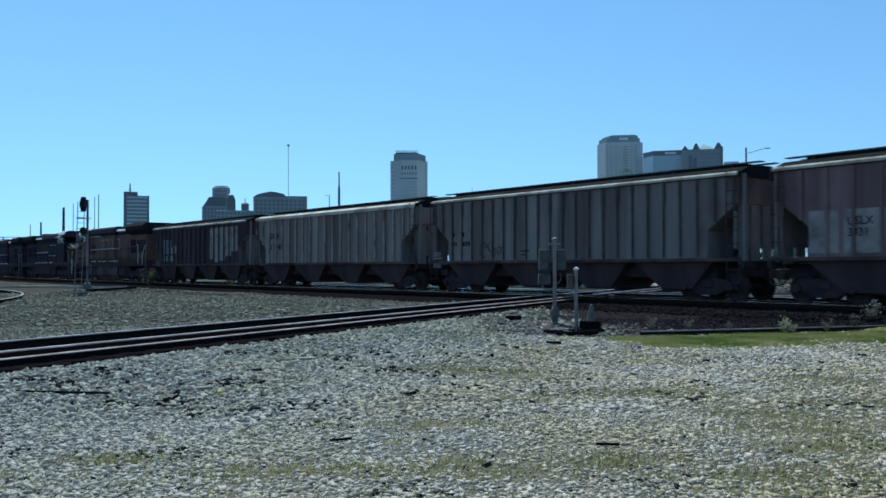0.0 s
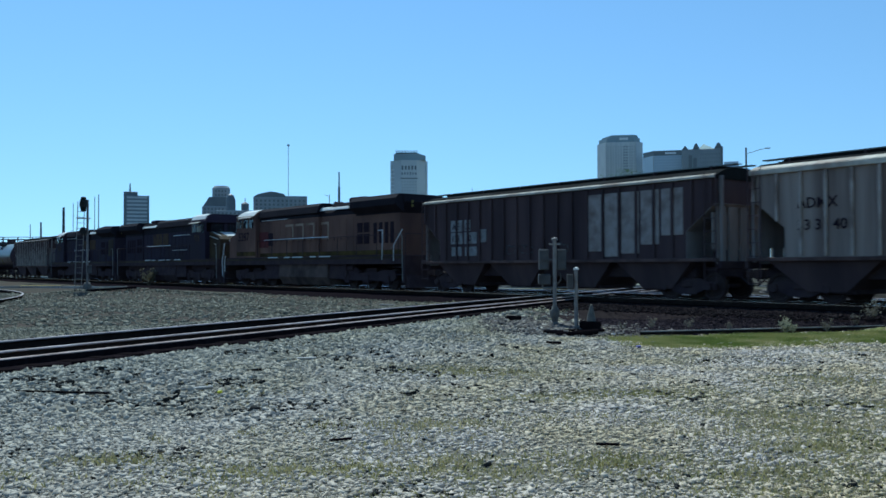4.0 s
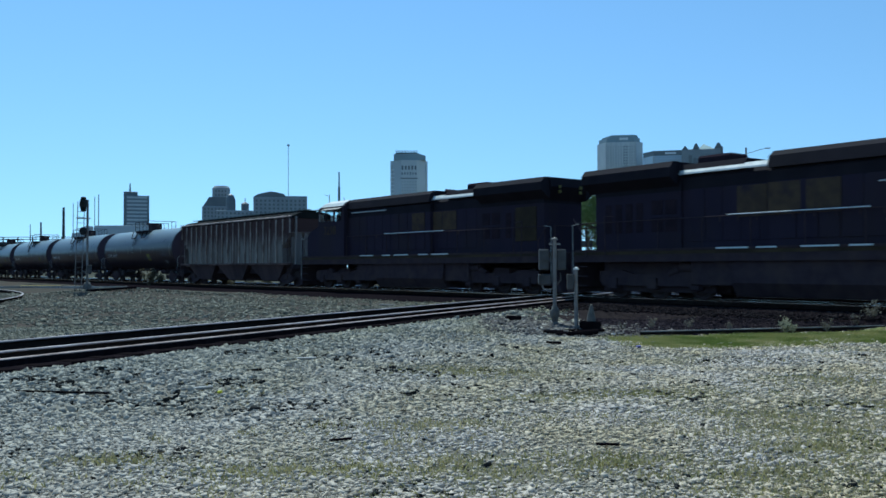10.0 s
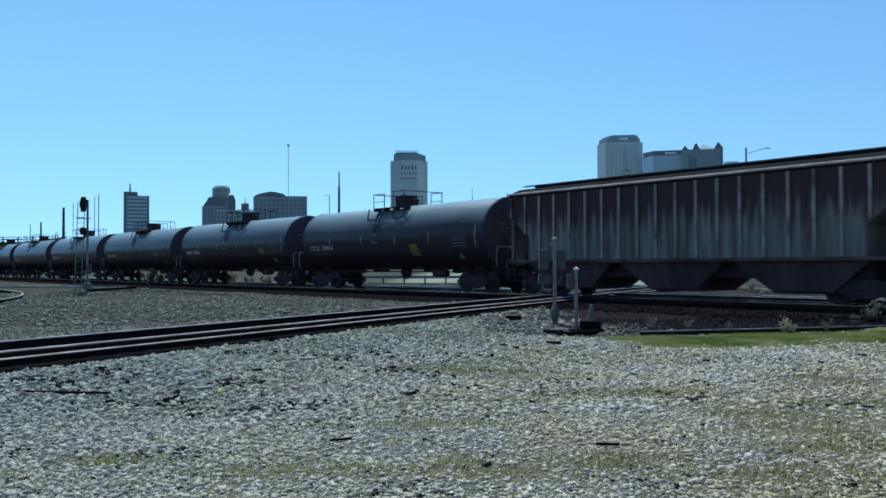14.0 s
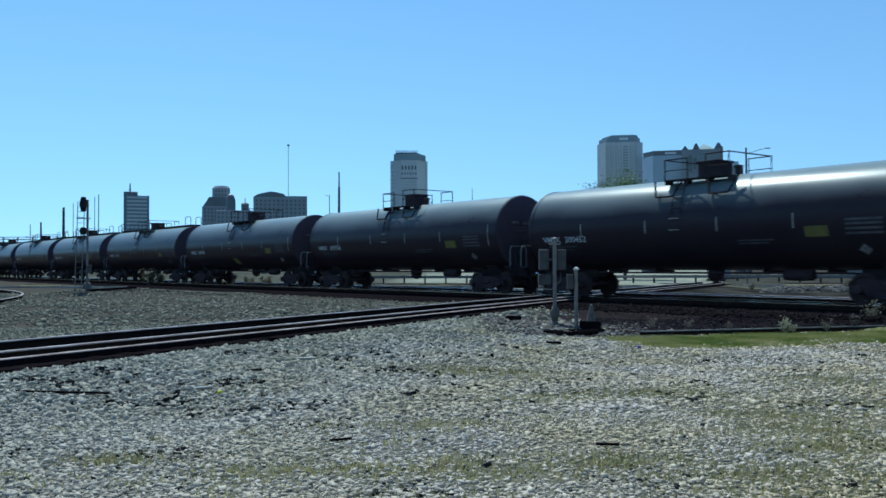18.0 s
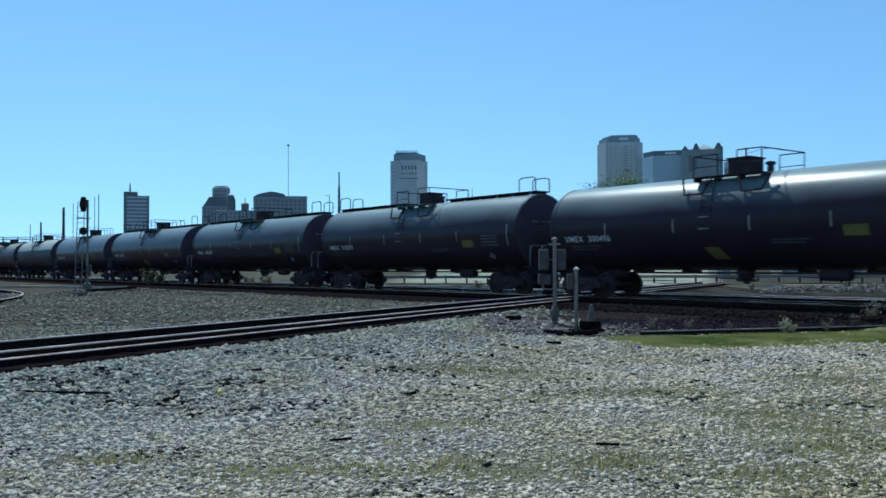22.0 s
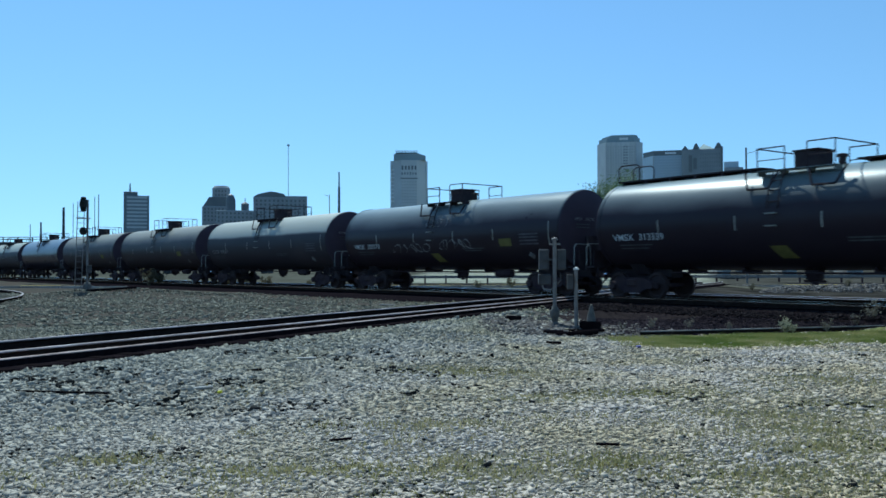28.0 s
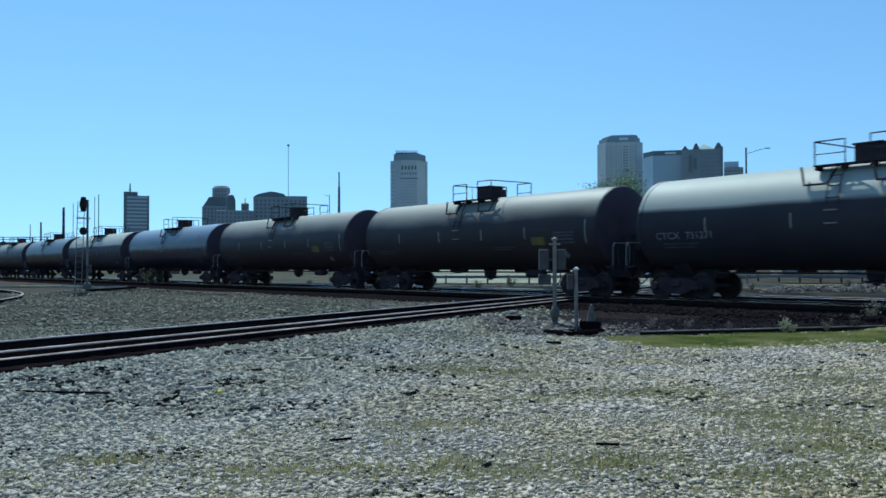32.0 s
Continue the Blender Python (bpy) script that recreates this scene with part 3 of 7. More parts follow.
def on_wye(a, left=0.0):
    """The curved connecting track that swings out of view."""
    r, cx, cy = WYE
    t = radians(a)
    return cx + (r + left) * math.cos(t), cy + (r + left) * math.sin(t), -t


WYE = (47.4, -65.75, 26.85)   # radius and centre
wye = thing("wye_track", "sharply curved connecting track in the gravel", "railway track", kind="structure", at=pose(0, 0, -0.22))
for _side in (0.75, -0.75):
    part("tie_plates", sweep([(-0.3, -0.4), (0.3, -0.4), (0.2, -0.175), (-0.2, -0.175)], [on_wye(a, _side) for a in np.arange(1.4, 45.0, 2.0)]), M["bed"], wye, "dark ballast under the rail")
    rail([on_wye(a, _side) for a in np.arange(1.4, 45.0, 2.0)], wye)


# ---- loose stones and grass ----
def stone_material():
    m = bpy.data.materials.new("crushed_limestone")
    m.use_nodes = True
    N, L = m.node_tree.nodes, m.node_tree.links
    b = N["Principled BSDF"]
    geo = N.new("ShaderNodeNewGeometry")
    ramp = N.new("ShaderNodeValToRGB")
    ramp.color_ramp.elements[0].color = (0.29, 0.26, 0.222, 1)
    ramp.color_ramp.elements[1].color = (0.56, 0.494, 0.424, 1)
    for p, c in ((0.25, (0.445, 0.391, 0.336, 1)), (0.75, (0.5, 0.44, 0.376, 1))):
        e = ramp.color_ramp.elements.new(p)
        e.color = c
    L.new(geo.outputs["Random Per Island"], ramp.inputs[0])
    co = N.new("ShaderNodeTexCoord")
    n = N.new("ShaderNodeTexNoise")
    n.inputs["Scale"].default_value = 0.7
    L.new(co.outputs["Object"], n.inputs["Vector"])
    mx = N.new("ShaderNodeMix")
    mx.data_type, mx.blend_type = "RGBA", "MULTIPLY"
    mr = N.new("ShaderNodeMapRange")
    mr.inputs[1].default_value, mr.inputs[2].default_value = 0.35, 0.65
    L.new(n.outputs["Fac"], mr.inputs[0])
    sx = N.new("ShaderNodeSeparateXYZ")
    L.new(co.outputs["Object"], sx.inputs[0])
    rx_ = N.new("ShaderNodeMapRange")
    rx_.inputs[1].default_value, rx_.inputs[2].default_value, rx_.inputs[3].default_value = -4.0, 2.5, 0.25
    L.new(sx.outputs[0], rx_.inputs[0])
    ml = N.new("ShaderNodeMath")
    ml.operation = "MULTIPLY"
    L.new(mr.outputs[0], ml.inputs[0])
    L.new(rx_.outputs[0], ml.inputs[1])
    L.new(ml.outputs[0], mx.inputs[0])
    L.new(ramp.outputs[0], mx.inputs[6])
    mx.inputs[7].default_value = (0.92, 0.87, 0.66, 1)
    # dirty greenish stones beyond the crossing track; greyer towards it, tan by the camera
    def dot(v, a, z):
        d = N.new("ShaderNodeVectorMath")
        d.operation = "DOT_PRODUCT"
        d.inputs[1].default_value = v
        L.new(co.outputs["Object"], d.inputs[0])
        r = N.new("ShaderNodeMapRange")
        r.inputs[1].default_value, r.inputs[2].default_value = a, z
        L.new(d.outputs["Value"], r.inputs[0])
        return r.outputs[0]

    def tint(src, fac, colour):
        x = N.new("ShaderNodeMix")
        x.data_type, x.blend_type = "RGBA", "MULTIPLY"
        L.new(fac, x.inputs[0])
        L.new(src, x.inputs[6])
        x.inputs[7].default_value = (*colour, 1)
        return x.outputs[2]

    off = CROSS_P.x * CROSS_N.x + CROSS_P.y * CROSS_N.y
    col = tint(mx.outputs[2], dot((CROSS_N.x, CROSS_N.y, 0), off + 1.0, off + 2.0), (0.62, 0.62, 0.57))
    col = tint(col, dot((CROSS_N.x, CROSS_N.y, 0), off - 9.0, off - 2.0), (0.63, 0.7, 0.71))
    L.new(col, b.inputs["Base Color"])
    b.inputs["Roughness"].default_value, b.inputs["Specular IOR Level"].default_value = 0.9, 0.08
    return m


M["stone"] = stone_material()


def wedge(n, y0, y1, rs, left=-0.54, right=0.54):
    """Even scatter over the ground between two distances, across the view."""
    y = np.sqrt(rs.uniform(y0 * y0, y1 * y1, n))
    return rs.uniform(left, right, n) * y, y


# patches of grass in the yard: (x, y, half width, half depth)
PATCHES = [(2.4, 10.6, 1.3, 0.55), (1.1, 10.2, 0.7, 0.35), (3.2, 9.1, 1.0, 0.5), (3.4, 8.2, 0.9, 0.45), (0.5, 6.6, 0.7, 0.3), (2.5, 6.5, 0.8, 0.35), (1.5, 6.9, 0.5, 0.2),
           (0.6, 12.9, 1.1, 0.7), (-0.2, 8.6, 0.6, 0.3), (-1.3, 6.7, 0.8, 0.3), (5.2, 12.0, 1.0, 0.6), (3.0, 7.3, 0.8, 0.3), (-2.6, 7.2, 0.5, 0.25), (4.6, 10.0, 0.8, 0.4)]


def grassy(x, y):
    g = np.zeros_like(np.asarray(x, float))
    for cx, cy, a, b in PATCHES:
        g = np.maximum(g, np.exp(-((x - cx) / a) ** 2 - ((y - cy) / b) ** 2))
    return g


def stones(name, parts, seed, label, mat="stone", dark=False):
    rs = np.random.RandomState(seed)
    cube = np.array([(x, y, z) for z in (-1, 1) for y in (-1, 1) for x in (-1, 1)], float)
    quads = np.array([(0, 2, 3, 1), (4, 5, 7, 6), (0, 1, 5, 4), (2, 6, 7, 3), (0, 4, 6, 2), (1, 3, 7, 5)])
    V = []
    for n, y0, y1, lo, hi in parts:
        x, y = wedge(n, y0, y1, rs, *((0.17, 0.56) if dark in ("verge", "rubble") else (0.0, 0.26) if dark == "heap" else (-0.54, 0.54)))
        g = track_gap(x, y)
        near_main = (x * 0.797 + y * 0.604) > 22.0
        beyond = (x - CROSS_P.x) * CROSS_N.x + (y - CROSS_P.y) * CROSS_N.y > 0
        keep = (g > np.where(near_main & (g < 6), 3.2, np.where(beyond, 1.95, 1.3))) & ((x * 0.797 + y * 0.604) < 26.5)
        # thinner where grass shows
        q_ = -0.28 * x + 0.96 * y
        keep &= ~((q_ > 16.2 + 0.25 * np.sin(2.3 * x)) & (q_ < 18.7) & (x > 3.9) & (rs.uniform(0, 1, n) < 0.86))
        keep &= rs.uniform(0, 1, n) > 0.5 * np.clip(np.sin(x * 0.8 + 1.2) * np.sin(y * 1.1 + x * 0.25), 0, 1)
        keep &= ~((q_ > 18.55 + 0.12 * np.sin(5 * x)) & (x > 4.1 + 0.25 * np.sin(4 * y)))
        keep &= rs.uniform(0, 1, n) > 0.8 * grassy(x, y)
        if dark:
            a_ = x * 0.797 + y * 0.604
            keep = (g > 1.35) & (g < np.where((q_ > 18.6) & (x > 4.1), 2.2, 0) + 3.6 + 0.5 * np.sin(3 * x) + 0.4 * np.sin(7.3 * x)) & (a_ > 20.0) & (a_ < 27.5)
        if dark == "clods":
            lumps = np.sin(2.1 * x + 1.3 * np.sin(1.7 * y)) * np.sin(2.9 * y + 1.9 * np.sin(1.1 * x))
            near = np.clip(((x - CROSS_P.x) * CROSS_N.x + (y - CROSS_P.y) * CROSS_N.y + 8.0) / 5.0, 0, 1) * (x < 3.5)
            keep = (g > 1.9) & (rs.uniform(0, 1, n) < (0.05 + 0.95 * np.clip(2.2 * lumps - 0.9, 0, 1)) * (0.35 + 0.65 * near)) & (q_ < 16.5) & (x * 0.797 + y * 0.604 < 20)
        if dark == "heap":
            keep = (g > 1.75) & (x > 0.9) & (rs.uniform(0, 1, n) < np.exp(-((x - 2.9) / 1.6) ** 2 - ((y - 22.0) / 1.7) ** 2) * 1.3)
        if dark == "rubble":
            edge = 0.36 * y + 0.4 * np.sin(y * 1.7)
            keep = (x > edge) & (rs.uniform(0, 1, n) < np.exp(-((y - 56.5 - 0.6 * np.sin(x * 0.9)) / 1.6) ** 2))
        if dark == "verge":
            keep = (q_ > 18.5 + 0.15 * np.sin(6 * x)) & (x > 3.9 + 0.3 * np.sin(4 * y)) & (g > 1.3)
        x, y = x[keep], y[keep]
        k = len(x)
        size = rs.uniform(lo, hi, k) * rs.choice([0.55, 0.75, 0.9, 1.25], k)
        off = (x - CROSS_P.x) * CROSS_N.x + (y - CROSS_P.y) * CROSS_N.y
        near = np.clip((off + 7.5) / 4.0, 0, 1) * (off < 0) * (x < 3.5)          # coarse ballast spilling from the crossing track
        size = size * (1 + 0.12 * near)
        v = cube[None] * rs.uniform(0.45, 1.0, (k, 8, 1)) * rs.uniform(0.5, 1.15, (k, 1, 3)) * np.stack([np.ones(k), np.ones(k), 0.5 + 0.3 * near], -1)[:, None]
        a = rs.uniform(0, 6.283, k)
        b = rs.uniform(-0.6, 0.6, k)
        c, s_ = np.cos(b)[:, None], np.sin(b)[:, None]
        v = np.stack([v[..., 0], v[..., 1] * c - v[..., 2] * s_, v[..., 1] * s_ + v[..., 2] * c], -1)
        c, s_ = np.cos(a)[:, None], np.sin(a)[:, None]
        v = np.stack([v[..., 0] * c - v[..., 1] * s_, v[..., 0] * s_ + v[..., 1] * c, v[..., 2]], -1)
        v = v * size[:, None, None]
        V.append(v + np.stack([x, y, np.where(dark is True, np.maximum(ground_z(x, y), -0.2), ground_z(x, y)) + size * 0.15], -1)[:, None])
    V = np.concatenate(V)
    f = (quads[None] + 8 * np.arange(len(V))[:, None, None]).reshape(-1, 4)
    return quick(name, V.reshape(-1, 3), f, M[mat], label, "gravel", "stuff")


stones("gravel", [(36000, 5.4, 9, 0.014, 0.029), (38000, 9, 14, 0.02, 0.038), (58000, 14, 23, 0.023, 0.044), (30000, 23, 52, 0.042, 0.08)], 11,
       "loose crushed grey limestone gravel")
# near-black stones beside the line carry the train's shade in their colour
M["stone_dark"] = surface("near_black_ballast_stones", (0.014, 0.0115, 0.0125), (0.03, 0.025, 0.0255), 3, 0.9, 0, 0.0, spec=0.0)
stones("dark_ballast", [(44000, 15, 36, 0.03, 0.055)], 12, "near-black ballast stones beside the main line", "stone_dark", True)
M["clod"] = surface("near_black_clods", (0.014, 0.0145, 0.0145), (0.036, 0.036, 0.034), 3, 0.9, 0, 0.0, spec=0.0)
stones("dark_clods", [(12000, 5.4, 9, 0.014, 0.03), (20000, 9, 15, 0.02, 0.042), (10000, 15, 30, 0.03, 0.06)], 14, "near-black clods and stones scattered in the gravel", "clod", "clods")
M["stone_heap"] = surface("dusty_brown_grey_stones", (0.06, 0.054, 0.05), (0.21, 0.195, 0.18), 4, 0.95, 0, 0.0, spec=0.0)
stones("ballast_heap", [(26000, 19.5, 25.5, 0.03, 0.06)], 15, "dusty grey-brown ballast heaped round the relay posts", "stone_heap", "heap")
stones("rubble", [(30000, 52, 64, 0.06, 0.16)], 16, "pale grey rubble bank beyond the tracks", "stone_heap", "rubble")
# near-black like the verge below, with the train's shade put in
M["stone_verge"] = surface("near_black_verge_stones", (0.02, 0.0165, 0.021), (0.03, 0.025, 0.029), 4, 0.95, 0, 0.0, spec=0.0)
stones("verge_ballast", [(42000, 19.3, 27, 0.025, 0.055)], 13, "near-black stones between the old rail and the line", "stone_verge", "verge")


def blades(name, clumps, seed, mat, label):
    """Grass: clumps of (x, y, spread, count, height)."""
    rs = np.random.RandomState(seed)
    P, H = [], []
    for cx, cy, sx, sy, n, h in clumps:
        x, y = rs.normal(cx, sx, n), rs.normal(cy, sy, n)
        P.append(np.stack([x, y, ground_z(x, y)], -1))
        H.append(rs.uniform(0.4, 1.2, n) * h)
    P, H = np.concatenate(P), np.concatenate(H)
    n = len(P)
    a = rs.uniform(0, 6.283, n)
    side = np.stack([np.cos(a), np.sin(a), np.zeros(n)], -1) * (0.006 + H * 0.03)[:, None]
    lean = rs.normal(0, 0.45, (n, 2)) * H[:, None]
    tip = P + np.concatenate([lean, H[:, None]], 1)
    mid = (P + tip) / 2 + np.stack([np.zeros(n), np.zeros(n), H * 0.08], -1)
    v = np.stack([P - side, P + side, mid + side * 0.7, mid - side * 0.7, tip, tip], 1).reshape(-1, 3)
    k = 6 * np.arange(n)[:, None]
    f = np.concatenate([k + np.array([0, 1, 2, 3]), k + np.array([3, 2, 4, 5])])
    return quick(name, v, f, mat, label, "grass", "stuff")


def grass_material(name, c1, c2):
    m = surface(name, c1, c2, 0.9, 0.8, 0, 0.0, spec=0.15)
    N, L = m.node_tree.nodes, m.node_tree.links
    out, b = N["Material Output"], N["Principled BSDF"]
    tr, add = N.new("ShaderNodeBsdfTranslucent"), N.new("ShaderNodeMixShader")
    L.new(b.inputs["Base Color"].links[0].from_socket, tr.inputs["Color"])
    add.inputs[0].default_value = 0.5
    L.new(b.outputs[0], add.inputs[1])
    L.new(tr.outputs[0], add.inputs[2])
    L.new(add.outputs[0], out.inputs["Surface"])
    return m


M["grass"] = grass_material("thin_yard_grass", (0.28, 0.26, 0.11), (0.37, 0.33, 0.18))
M["grass_fresh"] = grass_material("fresh_green_grass", (0.15, 0.19, 0.045), (0.34, 0.32, 0.13))
_rs = np.random.RandomState(5)
_cl = []
for _k in range(300):
    _yy = 5.6 + 11 * _rs.uniform() ** 1.4
    _xx = _yy * (0.5 - 0.75 * _rs.uniform() ** 1.6)
    _cl.append((_xx, _yy, 0.32, 0.18, 50, 0.028))
for _k in range(40):
    _yy = _rs.uniform(6, 9)
    _cl.append((_yy * _rs.uniform(-0.5, 0.5), _yy, 0.12, 0.1, 35, 0.055))
for _cx, _cy, _a, _b in PATCHES:
    _cl.append((_cx, _cy, _a * 0.62, _b * 0.62, int(1500 * _a * _b + 250), 0.035))
blades("thin_grass", _cl, 21, M["grass"], "thin olive grass growing through the gravel")
_cl = []
for _k in range(270):
    _u = _rs.uniform()
    _cl.append((3.9 + 12.5 * _u, 19.2 + 2.9 * _u + _rs.uniform(-2.0, 0.9), 0.25, 0.2, 420, 0.055))
blades("grass_strip", _cl, 22, M["grass_fresh"], "green grass strip along the loose timber")


# ---- running gear ----
def wheel_mesh():
    # axle along y, flange inside
    return Mesh().lathe([(0, -0.05), (0.12, -0.06), (0.13, -0.02), (0.34, 0.0), (0.38, -0.05), (0.457, -0.05), (0.46, 0.055), (0.485, 0.06),
                         (0.482, 0.085), (0.4, 0.085), (0.36, 0.03), (0.1, 0.04), (0, 0.04)], 28, pose(0, 0, 0, -90)).data("wheel", M["wheel"])


WHEEL = wheel_mesh()
AXLE = Mesh().tube((0, -0.68, 0), (0, 0.68, 0), 0.085, 12).data("axle", M["under"])


def side_frame(y):
    """Cast side frame of a two-axle truck."""
    me = Mesh()
    o = [(-1.12, 0.56), (-1.12, 0.36), (-0.72, 0.36), (-0.34, 0.2), (0.34, 0.2), (0.72, 0.36), (1.12, 0.36), (1.12, 0.56), (0.8, 0.64), (0.42, 0.74),
         (-0.42, 0.74), (-0.8, 0.64)]
    me.prism(o, y - 0.07, y + 0.07)
    for x in (-0.889, 0.889):
        me.lathe([(0, -0.12), (0.13, -0.12), (0.15, -0.02), (0.15, 0.05), (0, 0.05)], 14, pose(x, y - 0.05 if y < 0 else y + 0.05, 0.46, 90 if y < 0 else -90) @ pose(0, 0, 0, 180))
    for x in (-0.16, 0, 0.16):
        me.lathe([(0, 0.3), (0.075, 0.3), (0.06, 0.36), (0.075, 0.42), (0.06, 0.48), (0.075, 0.54), (0, 0.56)], 10, pose(x, y, 0))
    return me


def truck(parent, x, name="truck"):
    """A two-axle freight truck under a car; its wheels and side frames are its pieces."""
    t = part(name, Mesh().box(x - 0.22, x + 0.22, -1.12, 1.12, 0.42, 0.68, c=0.04).lathe([(0, 0.66), (0.3, 0.66), (0.3, 0.82), (0, 0.82)], 16, pose(x, 0, 0)),
             M["under"], parent)
    for y in (-1.0, 1.0):
        part("side_frame", side_frame(y), M["under"], t, at=pose(x, 0, 0))
    for dx in (-0.889, 0.889):
        part("axle", AXLE, None, t, at=pose(x + dx, 0, 0.46))
        for y in (-0.75, 0.75):
            part("wheel", WHEEL, None, t, at=pose(x + dx, y, 0.46, 0, 0, 0 if y < 0 else 180))
    return t


def coupler(parent, end, length):
    """Draft gear, knuckle coupler and hose at one end."""
    x = end * length / 2
    me = Mesh().box(x - end * 1.3, x - end * 0.12, -0.12, 0.12, 0.74, 0.98, c=0.03)
    me.box(x - end * 0.14, x + end * 0.1, -0.17, 0.14, 0.7, 1.02, c=0.05)
    part("coupler", me, M["rust"], parent, "rusty coupler")
    part("brake_hose", Mesh().path([(x - end * 0.5, -0.35, 0.8), (x - end * 0.28, -0.36, 0.62), (x - end * 0.1, -0.33, 0.5), (x + end * 0.0, -0.3, 0.52)], 0.025), M["black"], parent)


# ---- tank cars ----
TANK_L, TANK_R, TANK_Z = 17.52, 1.6, 2.6


def on_shell(me, proud=0.012):
    """Wraps flat letters or plates (x, z) onto the near side of the shell."""
    co = np.empty(len(me.vertices) * 3, np.float32)
    me.vertices.foreach_get("co", co)
    co = co.reshape(-1, 3)
    a = (co[:, 2] - TANK_Z) / TANK_R
    r = TANK_R + proud - co[:, 1] * 0.5
    co[:, 1], co[:, 2] = -r * np.cos(a), TANK_Z + r * np.sin(a)
    me.vertices.foreach_set("co", co.ravel())
    me.update()
    return me


def plate(x, z, w, h, mat, name="placard", slant=0.0, n=4):
    """A thin plate that follows the shell."""
    me = Mesh()
    for i in range(n):
        z0, z1 = z + h * i / n, z + h * (i + 1) / n
        a, b = slant * (z0 - z), slant * (z1 - z)
        me.add([(x + a, 0, z0), (x + w + a, 0, z0), (x + w + b, 0, z1), (x + b, 0, z1)], [(0, 1, 2, 3)])
    d = me.data(name, mat)
    return on_shell(d, 0.008)


def tank_body(walkway):
    """Shared meshes of a tank car; two kinds, without and with a walkway along the top."""
    R, Z = TANK_R, TANK_Z
    prof = [(R - 0.01, -7.75), (R, -7.74), (R, -2.4), (R, 2.4), (R, 7.74), (R - 0.01, 7.75)]
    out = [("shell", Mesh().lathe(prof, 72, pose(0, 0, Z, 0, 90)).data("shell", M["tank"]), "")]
    dome = [(0, 7.96), (0.7, 7.94), (1.2, 7.88), (1.5, 7.81), (1.58, 7.77), (R - 0.004, 7.74)]
    for e in (-1, 1):
        out.append(("tank_head", Mesh().lathe(dome, 56, pose(0, 0, Z, 0, 90 * e)).data("tank_head", M["tank_head"]), "dark domed tank head"))
        out.append(("brake_stand", Mesh().box(*sorted((e * 8.1, e * 8.25)), -0.45, 0.1, 1.16, 2.35, c=0.03).path([(e * 8.3, 0.3, 1.16), (e * 8.3, 0.3, 2.5), (e * 8.3, 0.75, 2.5), (e * 8.3, 0.75, 1.16)], 0.03).data("brake_stand", M["black"]), ""))
    out.append(("jacket_band", Mesh().lathe([(R + 0.004, -0.07), (R + 0.018, -0.06), (R + 0.018, 0.06), (R + 0.004, 0.07)], 72, pose(-7.64, 0, Z, 0, 90)).data("jacket_band", M["tank"]), ""))
    out.append(("jacket_band", Mesh().lathe([(R + 0.004, -0.07), (R + 0.018, -0.06), (R + 0.018, 0.06), (R + 0.004, 0.07)], 72, pose(7.64, 0, Z, 0, 90)).data("jacket_band", M["tank"]), ""))
    # saddles and stub sills
    for e in (-1, 1):
        x = e * 6.5
        me = Mesh().profile([(-1.25, 1.75), (-0.5, 0.86), (0.5, 0.86), (1.25, 1.75), (0.8, 1.35), (-0.8, 1.35)], x - 0.35, x + 0.35)
        me.box(min(e * 5.3, e * 8.3), max(e * 5.3, e * 8.3), -0.3, 0.3, 0.72, 1.15, c=0.02)
        out.append(("stub_sill", me.data("stub_sill", M["black"]), ""))
        # end platform, handrail, steps
        pl = Mesh().box(min(e * 8.05, e * 8.45), max(e * 8.05, e * 8.45), -1.42, 1.42, 1.1, 1.16)
        pl.box(min(e * 8.4, e * 8.46), max(e * 8.4, e * 8.46), -1.45, 1.45, 1.0, 1.18)
        pl.box(*sorted((e * 8.2, e * 8.45)), -0.6, 0.6, 0.9, 1.1)
        pl.box(*sorted((e * 8.36, e * 8.4)), -1.1, 1.1, 1.16, 1.75)
        out.append(("end_platform", pl.data("end_platform", M["black"]), ""))
        for y0, y1 in ((-1.42, -0.5), (1.42, 0.5)):
            rl = Mesh().path([(e * 8.42, y0, 1.15), (e * 8.42, y0, 1.85), (e * 8.42, y0 * 0.93, 2.0), (e * 8.42, y1 * 1.2, 2.0), (e * 8.42, y1, 1.85), (e * 8.42, y1, 1.15)], 0.02)
            out.append(("end_handrail", rl.data("end_handrail", M["railing"]), "pale end handrail"))
        for y in (-1.4, 1.4):
            st = Mesh().path([(e * 8.25, y, 1.12), (e * 8.25, y, 0.42), (e * 7.85, y, 0.42), (e * 7.85, y, 1.12)], 0.018)
            st.path([(e * 8.25, y, 0.74), (e * 7.85, y, 0.74)], 0.018)
            out.append(("sill_step", st.data("sill_step", M["black"]), ""))
    # brake cylinder, reservoir, pipes and bottom outlet between the trucks
    u = Mesh().lathe([(0, -0.5), (0.17, -0.48), (0.19, 0), (0.17, 0.48), (0, 0.5)], 16, pose(3.4, -0.45, 0.86, 0, 90))
    out.append(("air_reservoir", u.data("air_reservoir", M["under"]), ""))
    u = Mesh().path([(-5.2, -0.5, 0.92), (5.2, -0.5, 0.92)], 0.03).path([(-5.2, 0.45, 0.9), (5.2, 0.45, 0.9)], 0.03)
    for x in (-4.4, -2.2, 2.2, 4.4):
        u.box(x - 0.03, x + 0.03, -0.55, 0.5, 0.9, 1.12)
    out.append(("brake_pipe", u.data("brake_pipe", M["under"]), ""))
